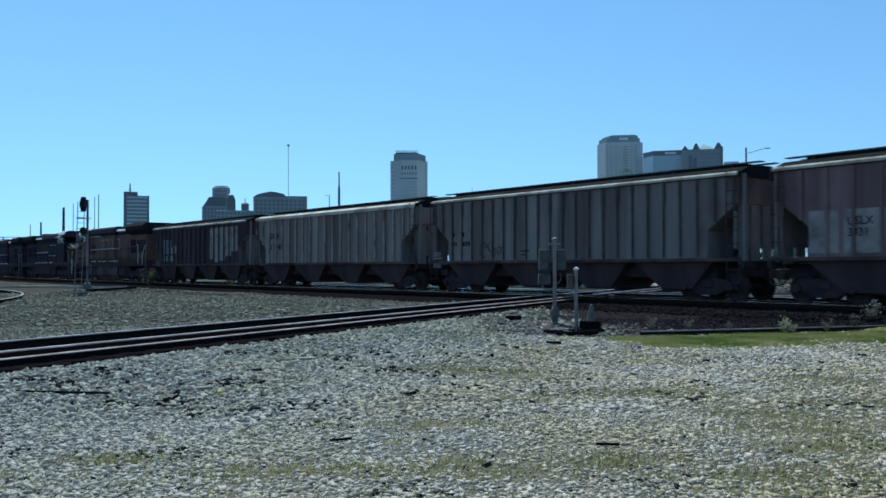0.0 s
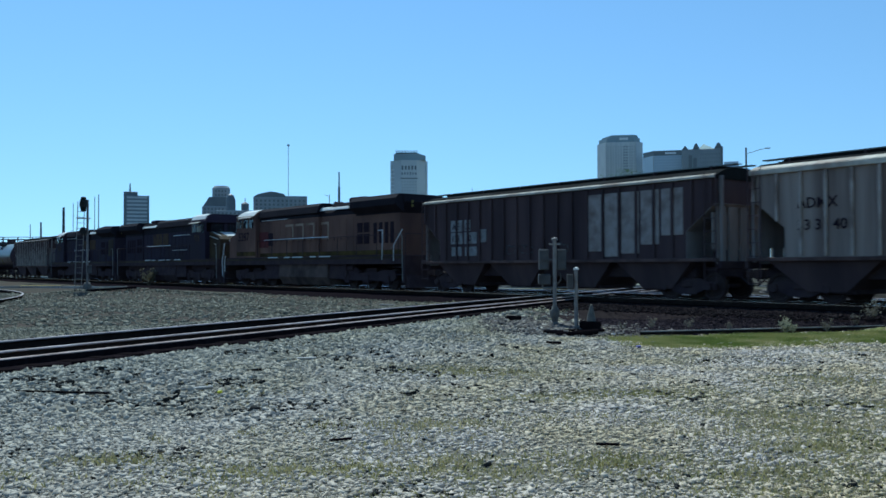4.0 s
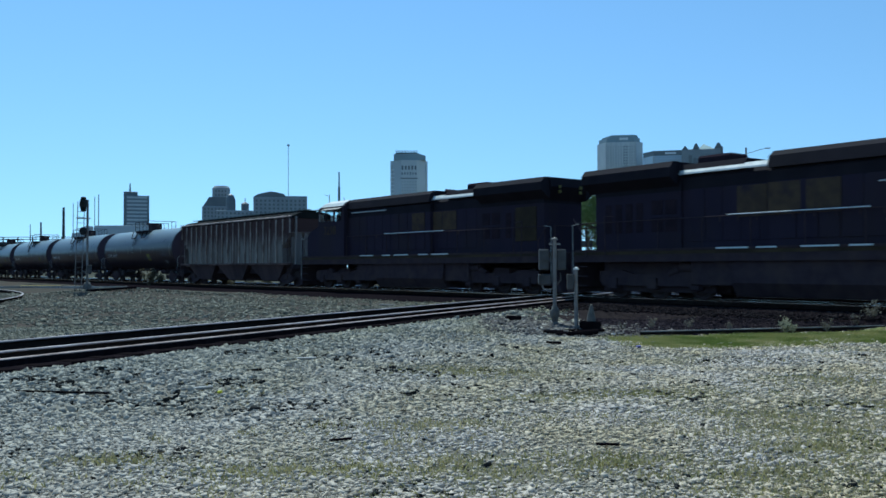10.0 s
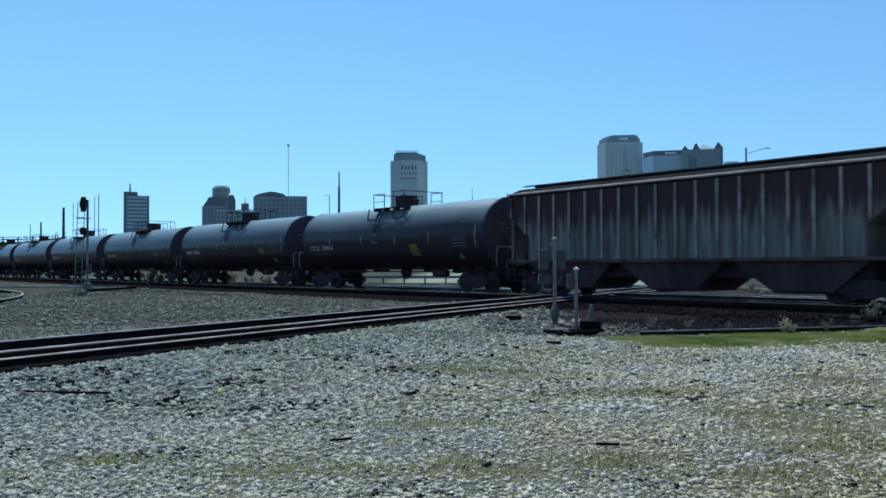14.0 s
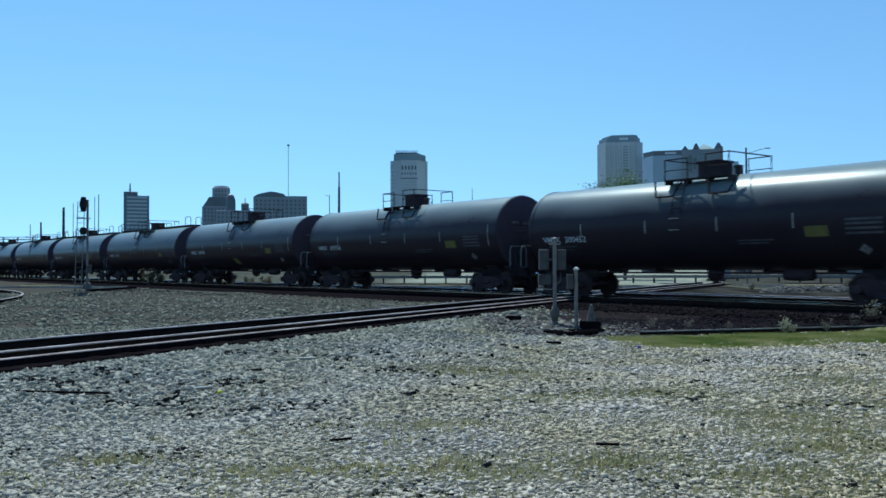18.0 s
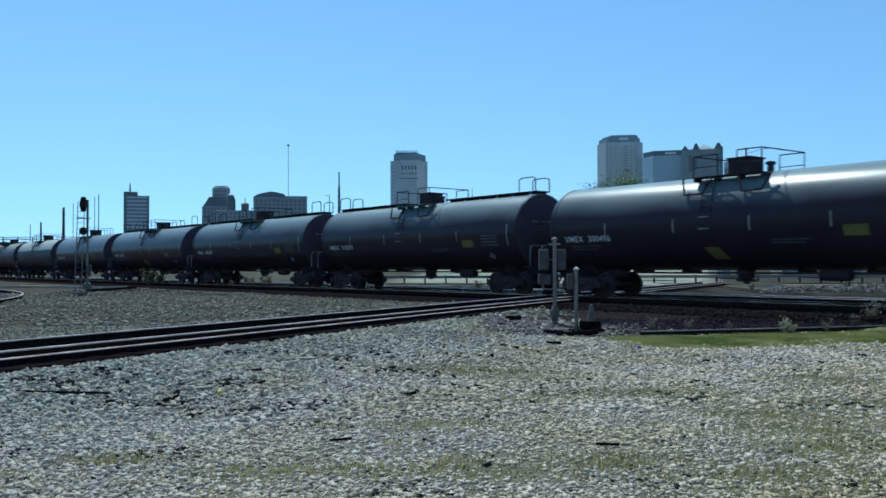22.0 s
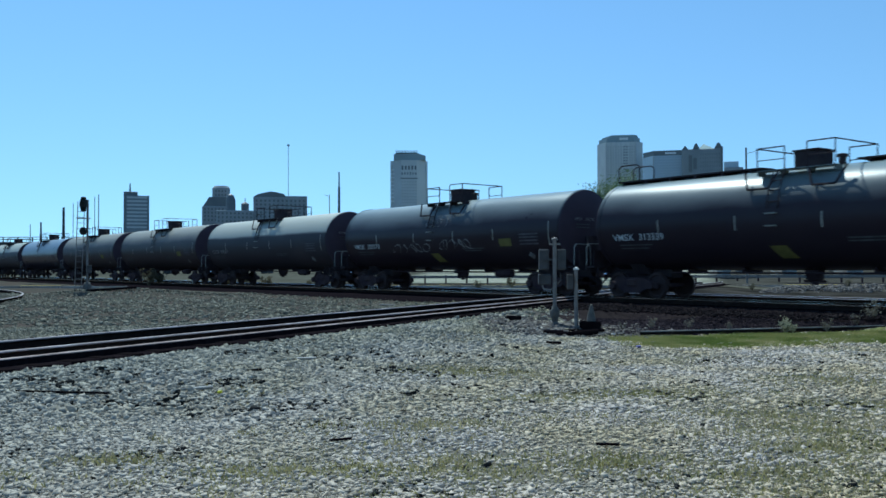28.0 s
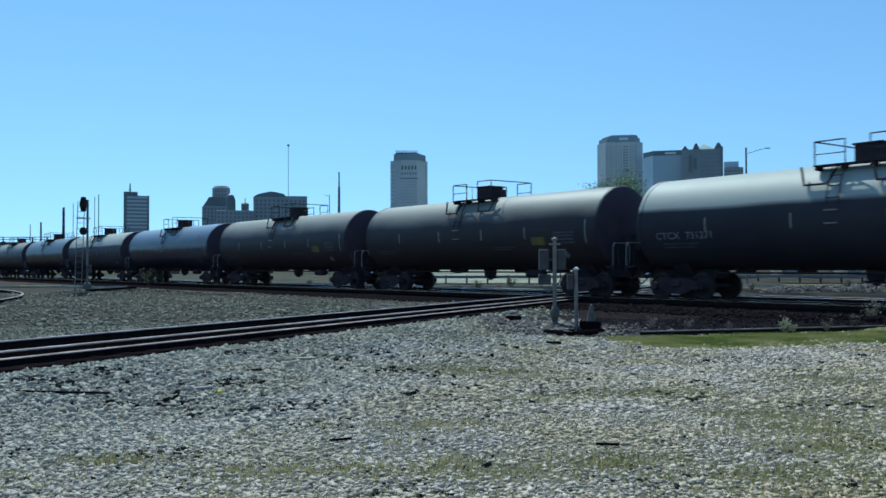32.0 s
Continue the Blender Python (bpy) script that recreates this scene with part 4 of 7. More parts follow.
    u = Mesh().lathe([(0, 0.55), (0.1, 0.55), (0.12, 0.68), (0.26, 0.72), (0.3, 1.02), (0, 1.05)], 16).box(-0.35, 0.35, -0.06, 0.06, 0.62, 0.7)
    out.append(("bottom_outlet", u.data("bottom_outlet", M["under"]), ""))
    # top fittings: housing, platform, guard rails, ladder
    h = Mesh().box(-0.42, 0.42, -0.42, 0.42, 4.12, 4.7, c=0.04).box(-0.46, 0.46, -0.46, 0.46, 4.68, 4.74, c=0.015)
    out.append(("valve_housing", h.data("valve_housing", M["black"]), ""))
    out.append(("vent", Mesh().lathe([(0, 4.15), (0.11, 4.15), (0.11, 4.4), (0.16, 4.42), (0.16, 4.5), (0, 4.54)], 12, pose(1.0, -0.1, 0)).data("vent", M["black"]), ""))
    pf = Mesh()
    for y in (-0.95, 0.95):
        pf.box(-1.25, 1.4, y - 0.24, y + 0.24, 4.08, 4.11)
        for x in (-1.2, -0.4, 0.5, 1.35):
            pf.box(x - 0.025, x + 0.025, y - 0.2, y + 0.2, 3.95, 4.08)
    out.append(("platform", pf.data("platform", M["grate"] if walkway else M["black"]), ""))
    for y in (-1.18, 1.18):
        g = Mesh().path([(-1.2, y, 4.09), (-1.2, y, 4.8), (-0.25, y, 4.8), (-0.25, y, 4.09)], 0.022)
        out.append(("guard_rail", g.data("guard_rail", M["black"]), ""))
        g = Mesh().path([(0.5, y, 4.09), (0.5, y, 4.86), (1.4, y, 4.86), (1.4, y, 4.09)], 0.022)
        out.append(("guard_rail", g.data("guard_rail", M["black"]), ""))
        for a, b, z in ((-1.2, -0.25, 4.42), (0.5, 1.4, 4.45)):
            out.append(("knee_rail", Mesh().tube((a, y, z), (b, y, z), 0.016, 6).data("knee_rail", M["black"]), ""))
    for x, z in ((-1.2, 4.8), (1.4, 4.86)):
        out.append(("cross_rail", Mesh().tube((x, -1.18, z), (x, 1.18, z), 0.022, 6).data("cross_rail", M["black"]), ""))
    for x in (-0.62, -0.24):
        ld = Mesh().path([(x, -1.15, 4.09), (x, -1.42, 3.6), (x, -1.6, 3.0), (x, -1.62, 2.9)], 0.02)
        out.append(("ladder_stile", ld.data("ladder_stile", M["black"]), ""))
    rung = Mesh().tube((-0.62, 0, 0), (-0.24, 0, 0), 0.016, 6).data("rung", M["black"])
    for z, y in ((3.75, -1.34), (3.45, -1.47), (3.1, -1.57)):
        out.append(("rung", (rung, pose(0, y, z)), ""))
    for z in (2.72, 2.34):
        out.append(("tread_rung", Mesh().box(-0.62, -0.24, -1.72, -1.68, z, z + 0.04).box(-0.6, -0.57, -1.7, -1.55, z, z + 0.03).box(-0.29, -0.26, -1.7, -1.55, z, z + 0.03).data("tread_rung", M["reflector"]), "pale tread rung"))
    for x in (-1.3, 0.9):
        u_brace = Mesh().path([(x - 0.35, -1.16, 4.08), (x - 0.1, -1.42, 3.52), (x + 0.62, -1.42, 3.52), (x + 0.85, -1.16, 4.08)], 0.035)
        out.append(("platform_brace", u_brace.data("platform_brace", M["black"]), ""))
    if walkway:
        for e in (-1, 1):
            wk = Mesh().box(min(e * 1.6, e * 7.75), max(e * 1.6, e * 7.75), -0.38, 0.38, 4.27, 4.32)
            for i in range(6):
                wk.box(e * (2 + i * 1.1) - 0.03, e * (2 + i * 1.1) + 0.03, -0.4, 0.4, 4.17, 4.27)
            out.append(("walkway", wk.data("walkway", M["black"]), ""))
            for y in (-0.4, 0.4):
                hp = Mesh().path([(e * 6.7, y, 4.3), (e * 6.7, y, 4.82), (e * 6.85, y, 4.9), (e * 7.55, y, 4.9), (e * 7.7, y, 4.82), (e * 7.7, y, 4.3)], 0.024)
                out.append(("end_hoop", hp.data("end_hoop", M["black"]), ""))
    # reflective strips on the near side, placards, stencils
    for x in (-7.62, -4.85, -1.75, 1.2, 3.9, 7.2):
        out.append(("reflector", plate(x - 0.03, 2.26 if abs(x) < 7 else 2.02, 0.06, 0.46 if abs(x) < 7 else 0.9, M["reflector"], "reflector"), "pale reflective strip"))
    return out


TANK_SETS = {False: tank_body(False), True: tank_body(True)}


def tank_car(u, walkway, mat, mark, label, placard=0, graffiti=0):
    """A tank car whose middle is at u on the line at the start."""
    th = thing("tank_car", label, "tank car", "tank cars of the train")
    for name, data, lab in TANK_SETS[walkway]:
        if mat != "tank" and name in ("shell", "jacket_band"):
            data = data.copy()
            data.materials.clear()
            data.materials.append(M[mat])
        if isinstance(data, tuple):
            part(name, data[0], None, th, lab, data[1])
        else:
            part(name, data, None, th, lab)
    for e in (-1, 1):
        truck(th, e * 6.5)
        coupler(th, e, TANK_L)
    if mark:
        x = -6.95
        for word, name in zip(mark.split(), ("reporting_mark", "car_number")):
            d = lettering(word, 0.34, M["white" if mat == "tank" else "mark_grey"], bold=0.003)
            d.transform(pose(x, 0, 2.05) @ Matrix.Diagonal((1.1, 1, 0.98, 1)))
            x = max(v.co.x for v in d.vertices) + 0.24
            part(name, on_shell(d), None, th, "white stencilled lettering")
        for y, word in zip((-0.9, -0.3), mark.split()):
            d = lettering(word, 0.17, M["mark_grey"])
            d.transform(pose(7.965, y, 2.95, 0, 0, 90))
            part("end_mark", d, None, th, "small stencilled mark on the tank head")
        for zz in (2.78, 2.66):
            part("stencil_line", Mesh().box(7.955, 7.965, -0.8, -0.05, zz, zz + 0.04), M["dim"], th)
    for z, x, w in ((1.85, -6.7, 1.5), (1.72, -6.7, 1.3), (1.9, 1.9, 1.3), (1.8, 1.9, 1.1)):
        part("stencil_line", plate(x, z, w, 0.05, M["dim"], "stencil_line", n=1), None, th, "small grey stencilled line")
    for z in (2.02, 2.16, 2.3, 2.42):
        part("test_panel", plate(5.5, z, 1.1, 0.07, M["test_grey"], "test_panel", n=1), None, th, "grey stencilled test data")
    # mirror ball added for the glint by each truck, its true source unknown
    part("release_knob", Mesh().lathe([(0, -0.07), (0.05, -0.05), (0.07, 0), (0.05, 0.05), (0, 0.07)], 14, pose(-7.4, -1.45, 0.86)).tube((-7.4, -1.2, 0.86), (-7.4, -1.42, 0.86), 0.02, 6), M["chrome"], th, "shiny ball added for the glint beside the truck")
    dia = Mesh().add([(5.75, 0, 1.52), (5.95, 0, 1.32), (6.15, 0, 1.52), (5.95, 0, 1.72)], [(0, 1, 2, 3)])
    part("hazard_diamond", on_shell(dia.data("hazard_diamond", M["mark_grey"]), 0.01), None, th, "small pale diamond placard")
    if placard & 1:
        part("placard", plate(4.25, 1.98, 0.74, 0.33, M["yellow"]), None, th, "yellow placard")
    if placard & 4:
        part("placard", plate(2.4, 1.62, 0.6, 0.6, M["yellow"], slant=-0.12), None, th, "tilted yellow panel")
    if placard & 2:
        part("placard", plate(-0.4, 1.2, 0.58, 0.52, M["yellow"], slant=-0.52), None, th, "slanted yellow panel")
    if graffiti:
        g = Mesh()
        rnd = random.Random(graffiti)
        for i, (x, z, s) in enumerate([(-3.3 + 0.5 * j, 1.8, 1.0) for j in range(6)] + [(0.4 + 0.48 * j, 1.9, 1.1) for j in range(5)] + [(-0.5 + 0.42 * j, 2.95, 1.0) for j in range(4)] * (graffiti == 9)):
            x += rnd.uniform(-0.08, 0.08)
            pts = [(x + s * (0.22 * math.cos(a) + 0.12 * math.sin(2 * a + i)), 0, z + s * 0.2 * (1 + math.sin(a * 1.5 + i))) for a in np.linspace(0, 5, 12)]
            for (x0, _, z0), (x1, _, z1) in zip(pts, pts[1:]):
                g.add([(x0, 0, z0), (x1, 0, z1), (x1 + 0.03, 0, z1 + 0.035), (x0 + 0.03, 0, z0 + 0.035)], [(0, 1, 2, 3)])
        part("graffiti", on_shell(g.data("graffiti", M["mark_grey" if graffiti == 9 else "dim"]), 0.01), None, th, "scrawled pale paint")
    MOVING.append((th, u, 13.0, False))
    return th


# ---- covered hoppers ----
def hopper_car(u, length, side, rib, label, marks=(), n_ribs=16, bays=3, roof="hop_roof", end_mat=None, eave=4.1, rib_w=0.04, patches=()):
    th = thing("hopper_car", label, "hopper car", "covered hoppers of the train")
    L = length / 2 - 0.55          # half length of the body
    half, sill, cut = 1.5, 1.38, 1.3
    top = eave
    # side sheets with the sloped corners at their feet
    o = [(-L + cut, sill), (L - cut, sill), (L - cut, 2.3), (L - 0.15, 3.2), (L - 0.15, top), (-L + 0.15, top), (-L + 0.15, 3.2), (-L + cut, 2.3)]
    body = Mesh().prism(o, -half + 0.06, half - 0.06)
    part("body", body, M[side], th)
    roof_sec = [(-half + 0.02, top - 0.1), (half - 0.02, top - 0.1), (half - 0.02, top), (0.9, top + 0.24), (0.35, top + 0.32), (-0.35, top + 0.32), (-0.9, top + 0.24), (-half + 0.02, top)]
    part("roof", Mesh().profile(roof_sec, -L + 0.1, L - 0.1), M["hop_roofdark"], th, "sooty roof sheets")
    for y in (-1, 1):
        part("side_sill", Mesh().box(-L, L, y * half - 0.05, y * half + 0.05, sill - 0.1, sill + 0.02, c=0.015), M["rust"], th, "sooty side sill")
        part("top_chord", Mesh().box(-L + 0.1, L - 0.1, y * half - 0.05, y * half + 0.05, top - (0.15 if length == 17.75 else 0.08 if roof == "hop_roof" else 0.05), top + 0.01, c=0.012), M[roof], th, "top chord with sunlight put into its pale colour")
        w = 0.27 if length == 17.75 else 0.07          # outer strip of the roof's slope, sunlight put into its pale colour
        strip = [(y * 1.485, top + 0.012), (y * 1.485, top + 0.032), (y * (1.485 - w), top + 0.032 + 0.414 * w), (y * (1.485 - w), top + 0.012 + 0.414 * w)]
        part("roof_edge", Mesh().profile(strip, -L + 0.12, L - 0.12), M[roof], th, "pale roof edge strip, sunlight put into its colour")
    gus = random.Random(7)
    for i in range(n_ribs):
        x = -L + 0.25 + (2 * L - 0.5) * i / (n_ribs - 1)
        z0 = sill + 0.05 if abs(x) < L - cut else 2.3 + 0.9 * (abs(x) - (L - cut)) / (cut - 0.15)
        for y in (-1, 1):
            # dark posts, wider on top: gap shade and rust streaks put into them
            if rib == "emblem_seam":
                zm, a, c = top - gus.uniform(0.4, 1.2), gus.uniform(0.02, 0.07), gus.uniform(0.02, 0.06)
                po = Mesh().prism([(x - rib_w, z0), (x + rib_w, z0), (x + rib_w, zm), (x + c, zm + 0.15), (x + c, top - 0.12), (x - a, top - 0.12), (x - a, zm + 0.1), (x - rib_w, zm)], y * half - 0.035, y * half + 0.035)
            else:
                po = Mesh().box(x - rib_w, x + rib_w, y * half - 0.035, y * half + 0.035, z0, top - 0.12, c=0.01)
            part("side_post", po, M[rib], th)
    for x0, x1, z0, z1 in patches:
        part("repainted_panel", Mesh().box(x0, x1, -half + 0.035, -half + 0.058, z0, z1), M["hop_panel"], th, "pale grey patch of newer paint")
    if length == 17.5:
        # faded dark stencils, a scrawl of paint and white data plates by the end ladder
        for x0, z0, w in ((1.62, 2.45, 0.12), (1.62, 2.05, 0.1), (1.8, 2.05, 0.1), (2.3, 2.45, 0.12), (2.3, 2.05, 0.14), (2.5, 2.05, 0.14), (2.7, 2.05, 0.12), (6.1, 1.75, 0.5), (6.1, 1.6, 0.35)):
            part("stencil_line", Mesh().box(-L + x0, -L + x0 + w, -half + 0.052, -half + 0.062, z0, z0 + (0.2 if w < 0.3 else 0.05)), M["soot"], th, "faded dark stencil")
        for cx, cz, r, a0, a1 in ((3.75, 1.85, 0.26, 0.6, 5.4), (3.95, 1.7, 0.24, -2.0, 2.4), (4.2, 2.0, 0.16, 0.2, 5.9), (4.3, 1.75, 0.22, -1.2, 2.0), (4.75, 1.82, 0.13, 0.0, 6.2), (4.95, 1.84, 0.09, 0.3, 4.2)):
            part("graffiti", Mesh().path([(-L + cx + r * math.cos(a), -half + 0.055, cz + 1.25 * r * math.sin(a)) for a in np.linspace(a0, a1, 10)], 0.014), M["soot"], th, "dark scrawled paint")
        for zz in (1.12, 1.62):
            for k in range(4):
                part("data_plate", Mesh().box(-L + 0.32 + 0.15 * k, -L + 0.41 + 0.15 * k, -half - 0.06, -half - 0.045, zz, zz + 0.19), M["stencil_white"], th, "small white data plate")
        part("plate_rail", Mesh().box(-L + 0.25, -L + 0.98, -half - 0.045, -half - 0.02, 1.5, 1.56).box(-L + 0.25, -L + 0.98, -half - 0.045, -half - 0.02, 1.1, 1.12), M["galv"], th)
    if length == 17.3:
        for x0, z0, w, h in ((-5.95, 2.7, 0.82, 0.5), (-5.0, 2.7, 0.42, 0.5), (-5.95, 2.15, 0.82, 0.5), (-5.0, 2.15, 0.85, 0.5), (-4.0, 2.2, 0.5, 0.55), (-5.9, 1.62, 0.7, 0.4), (-4.95, 1.62, 0.8, 0.4)):
            part("stencil_panel", Mesh().box(x0, x0 + w, -half + 0.036, -half + 0.057, z0, z0 + h), M["stencil_white"], th, "grubby white stencil panel")
        for cx, cz, r, a0, a1 in ((-2.05, 1.84, 0.16, 0.4, 5.6), (-1.8, 1.84, 0.12, -1.5, 2.6), (-1.25, 1.86, 0.14, 0.2, 5.4), (-0.95, 1.84, 0.15, -2.0, 2.8), (-0.7, 1.82, 0.1, 0.5, 5.5), (0.9, 1.84, 0.19, 0.6, 5.8), (1.2, 1.86, 0.13, -1.8, 2.6)):
            part("graffiti", Mesh().path([(cx + r * math.cos(a), -half + 0.05, cz + 1.2 * r * math.sin(a)) for a in np.linspace(a0, a1, 10)], 0.016), M["dim"], th, "pale scrawled paint")
    part("centre_sill", Mesh().box(-L + cut, L - cut, -0.95, 0.95, 0.74, sill - 0.02, c=0.03), M["under"], th)
    for e in (-1, 1):
        sheet = [(e * (L - cut), sill), (e * (L - cut + 0.02), sill), (e * (L - cut + 0.02), 2.29), (e * (L - 0.13), 3.19), (e * (L - 0.15), 3.2), (e * (L - cut), 2.3)]
        part("slope_sheet", Mesh().prism(sheet, -half + 0.07, half - 0.07), M["end_sheet"], th, "rusty slope sheet of the end bay")
    # hopper bays
    bl = (2 * L - 2 * cut + (1.6 if length == 17.75 else 0.6)) / bays
    for i in range(bays):
        x = -bl * bays / 2 + bl * (i + 0.5)
        me = Mesh()
        a, b, c = bl / 2 - 0.04, (0.62 if bays == 4 else 1.0), 0.36
        v = [(x - a, -1.4, sill), (x + a, -1.4, sill), (x + a, 1.4, sill), (x - a, 1.4, sill), (x - b, -1.12, c), (x + b, -1.12, c), (x + b, 1.12, c), (x - b, 1.12, c)]
        me.add(v, [(3, 2, 1, 0), (4, 5, 6, 7), (0, 1, 5, 4), (1, 2, 6, 5), (2, 3, 7, 6), (3, 0, 4, 7)])
        bay = part("hopper_bay", me, M[end_mat or "hop_brown"], th)
        part("outlet_gate", Mesh().box(x - b - 0.12, x + b + 0.12, -0.95, 0.95, 0.3, 0.44, c=0.02), M["under"], bay)
    # roof hatches and running boards
    for y in (-0.42, 0.42):
        part("running_board", Mesh().box(-L - 0.1, L + 0.1, y - 0.13, y + 0.13, top + 0.4, top + 0.435), M["grate"], th)
    part("trough_hatch", Mesh().box(-L + 0.6, L - 0.6, -0.5, 0.5, top + 0.22, top + 0.425, c=0.03), M["hop_roofdark"], th)
    for i in range(7):
        x = -L + 0.9 + (2 * L - 1.8) * i / 6
        part("board_saddle", Mesh().box(x - 0.03, x + 0.03, -0.6, 0.6, top + 0.26, top + 0.42), M["under"], th)
    for e in (-1, 1):
        for y in (-0.95, -0.3, 0.35, 1.0):
            part("end_bulkhead", Mesh().box(*sorted((e * (L - 0.3), e * (L - 0.22))), y - 0.24, y + 0.24, 1.2, 3.2, c=0.01), M["end_sheet"], th)
        part("end_bulkhead", Mesh().box(*sorted((e * (L - 0.34), e * (L - 0.3))), -1.35, 1.35, 1.7, 2.9), M["end_sheet"], th)
    # ends: sill, slope braces, ladders, brake gear
    for e in (-1, 1):
        x0, x1 = sorted((e * (L - cut - 0.2), e * (L + 0.1)))
        part("end_sill", Mesh().box(x0, x1, -0.32, 0.32, 0.78, 1.12, c=0.02), M["under"], th)
        xs = sorted((e * (L - 0.02), e * (L + 0.1)))
        part("end_beam", Mesh().box(*xs, -half, half, 1.05, 1.3, c=0.02), M["under"], th)
        for y in (-1.2, 1.2):
            part("end_post", Mesh().box(*sorted((e * (L - 0.1), e * (L + 0.0))), y - 0.05, y + 0.05, 1.25, top), M["end_sheet"], th)
        for y in (-half - 0.02, half + 0.02):
            ld = Mesh()
            for x in (e * (L - 0.05), e * (L - 0.5)):
                ld.path([(x, y, 0.55), (x, y, top + 0.1)], 0.02)
            for k in range(9):
                ld.path([(e * (L - 0.05), y, 0.6 + 0.42 * k), (e * (L - 0.5), y, 0.6 + 0.42 * k)], 0.016)
            part("ladder", ld, M["hop_brown"], th)
        for y in (-0.6, 0.6):
            part("slope_brace", Mesh().tube((e * (L - 0.1), y, 1.25), (e * (L - cut), y, 1.4), 0.05, 8), M["under"], th)
        truck(th, e * (L - 1.55))
        coupler(th, e, length)
    part("air_reservoir", Mesh().lathe([(0, -0.45), (0.19, -0.42), (0.2, 0.42), (0, 0.45)], 14, pose(L - 0.9, 0.2, 1.5, 0, 90)), M["under"], th)
    part("brake_wheel", Mesh().lathe([(0.24, -0.015), (0.28, 0), (0.24, 0.015), (0.21, 0)], 20, pose(-L - 0.1, 0.5, 2.6, 0, 90)), M["under"], th)
    for text, x, z, size, mat in marks:
        d = lettering(text, size, M[mat], bold=0.004)
        d.transform(pose(x, -half + 0.03, z))
        part("reporting_mark", d, None, th, "stencilled reporting mark")
    MOVING.append((th, u, 2 * (L - 1.55), False))
    return th


# ---- locomotives ----
def loco_truck(parent, x):
    """Three-axle truck with its frame, wheels and journal boxes."""
    o = [(-2.55, 0.62), (-2.4, 0.45), (2.4, 0.45), (2.55, 0.62), (2.5, 0.95), (1.5, 1.02), (0.9, 0.86), (-0.9, 0.86), (-1.5, 1.02), (-2.5, 0.95)]
    t = part("truck", Mesh().box(x - 0.5, x + 0.5, -0.9, 0.9, 0.7, 1.1, c=0.03), M["under"], parent)
    for y in (-1.08, 1.08):
        part("truck_frame", Mesh().prism(o, y - 0.08, y + 0.08, pose(x, 0, 0)), M["under"], t)
        for dx in (-1.85, 0, 1.85):
            j = Mesh().box(x + dx - 0.2, x + dx + 0.2, y - 0.16, y + 0.16, 0.32, 0.74, c=0.03)
            j.lathe([(0, 0), (0.1, 0), (0.1, 0.1), (0, 0.12)], 12, pose(x + dx, y, 0.5, 90 if y < 0 else -90))
            part("journal_box", j, M["under"], t)
        part("brake_cylinder", Mesh().lathe([(0, -0.25), (0.12, -0.25), (0.14, 0.2), (0, 0.25)], 12, pose(x + 0.95, y, 0.95, 0, 70)), M["under"], t)
    for dx in (-1.0, 0.85, 2.3):
        part("traction_motor", Mesh().box(x + dx - 0.5, x + dx + 0.5, -0.62, 0.62, 0.2, 1.0, c=0.08), M["under"], t)
    part("brake_rigging", Mesh().box(x - 2.5, x + 2.5, -0.95, -0.88, 0.24, 1.3), M["under"], t)
    for dx in (-1.85, 0, 1.85):
        part("axle", AXLE, None, t, at=pose(x + dx, 0, 0.5))
        for y in (-0.75, 0.75):
            part("wheel", WHEEL, None, t, at=pose(x + dx, y, 0.53, 0, 0, 0 if y < 0 else 180) @ Matrix.Scale(1.13, 4))


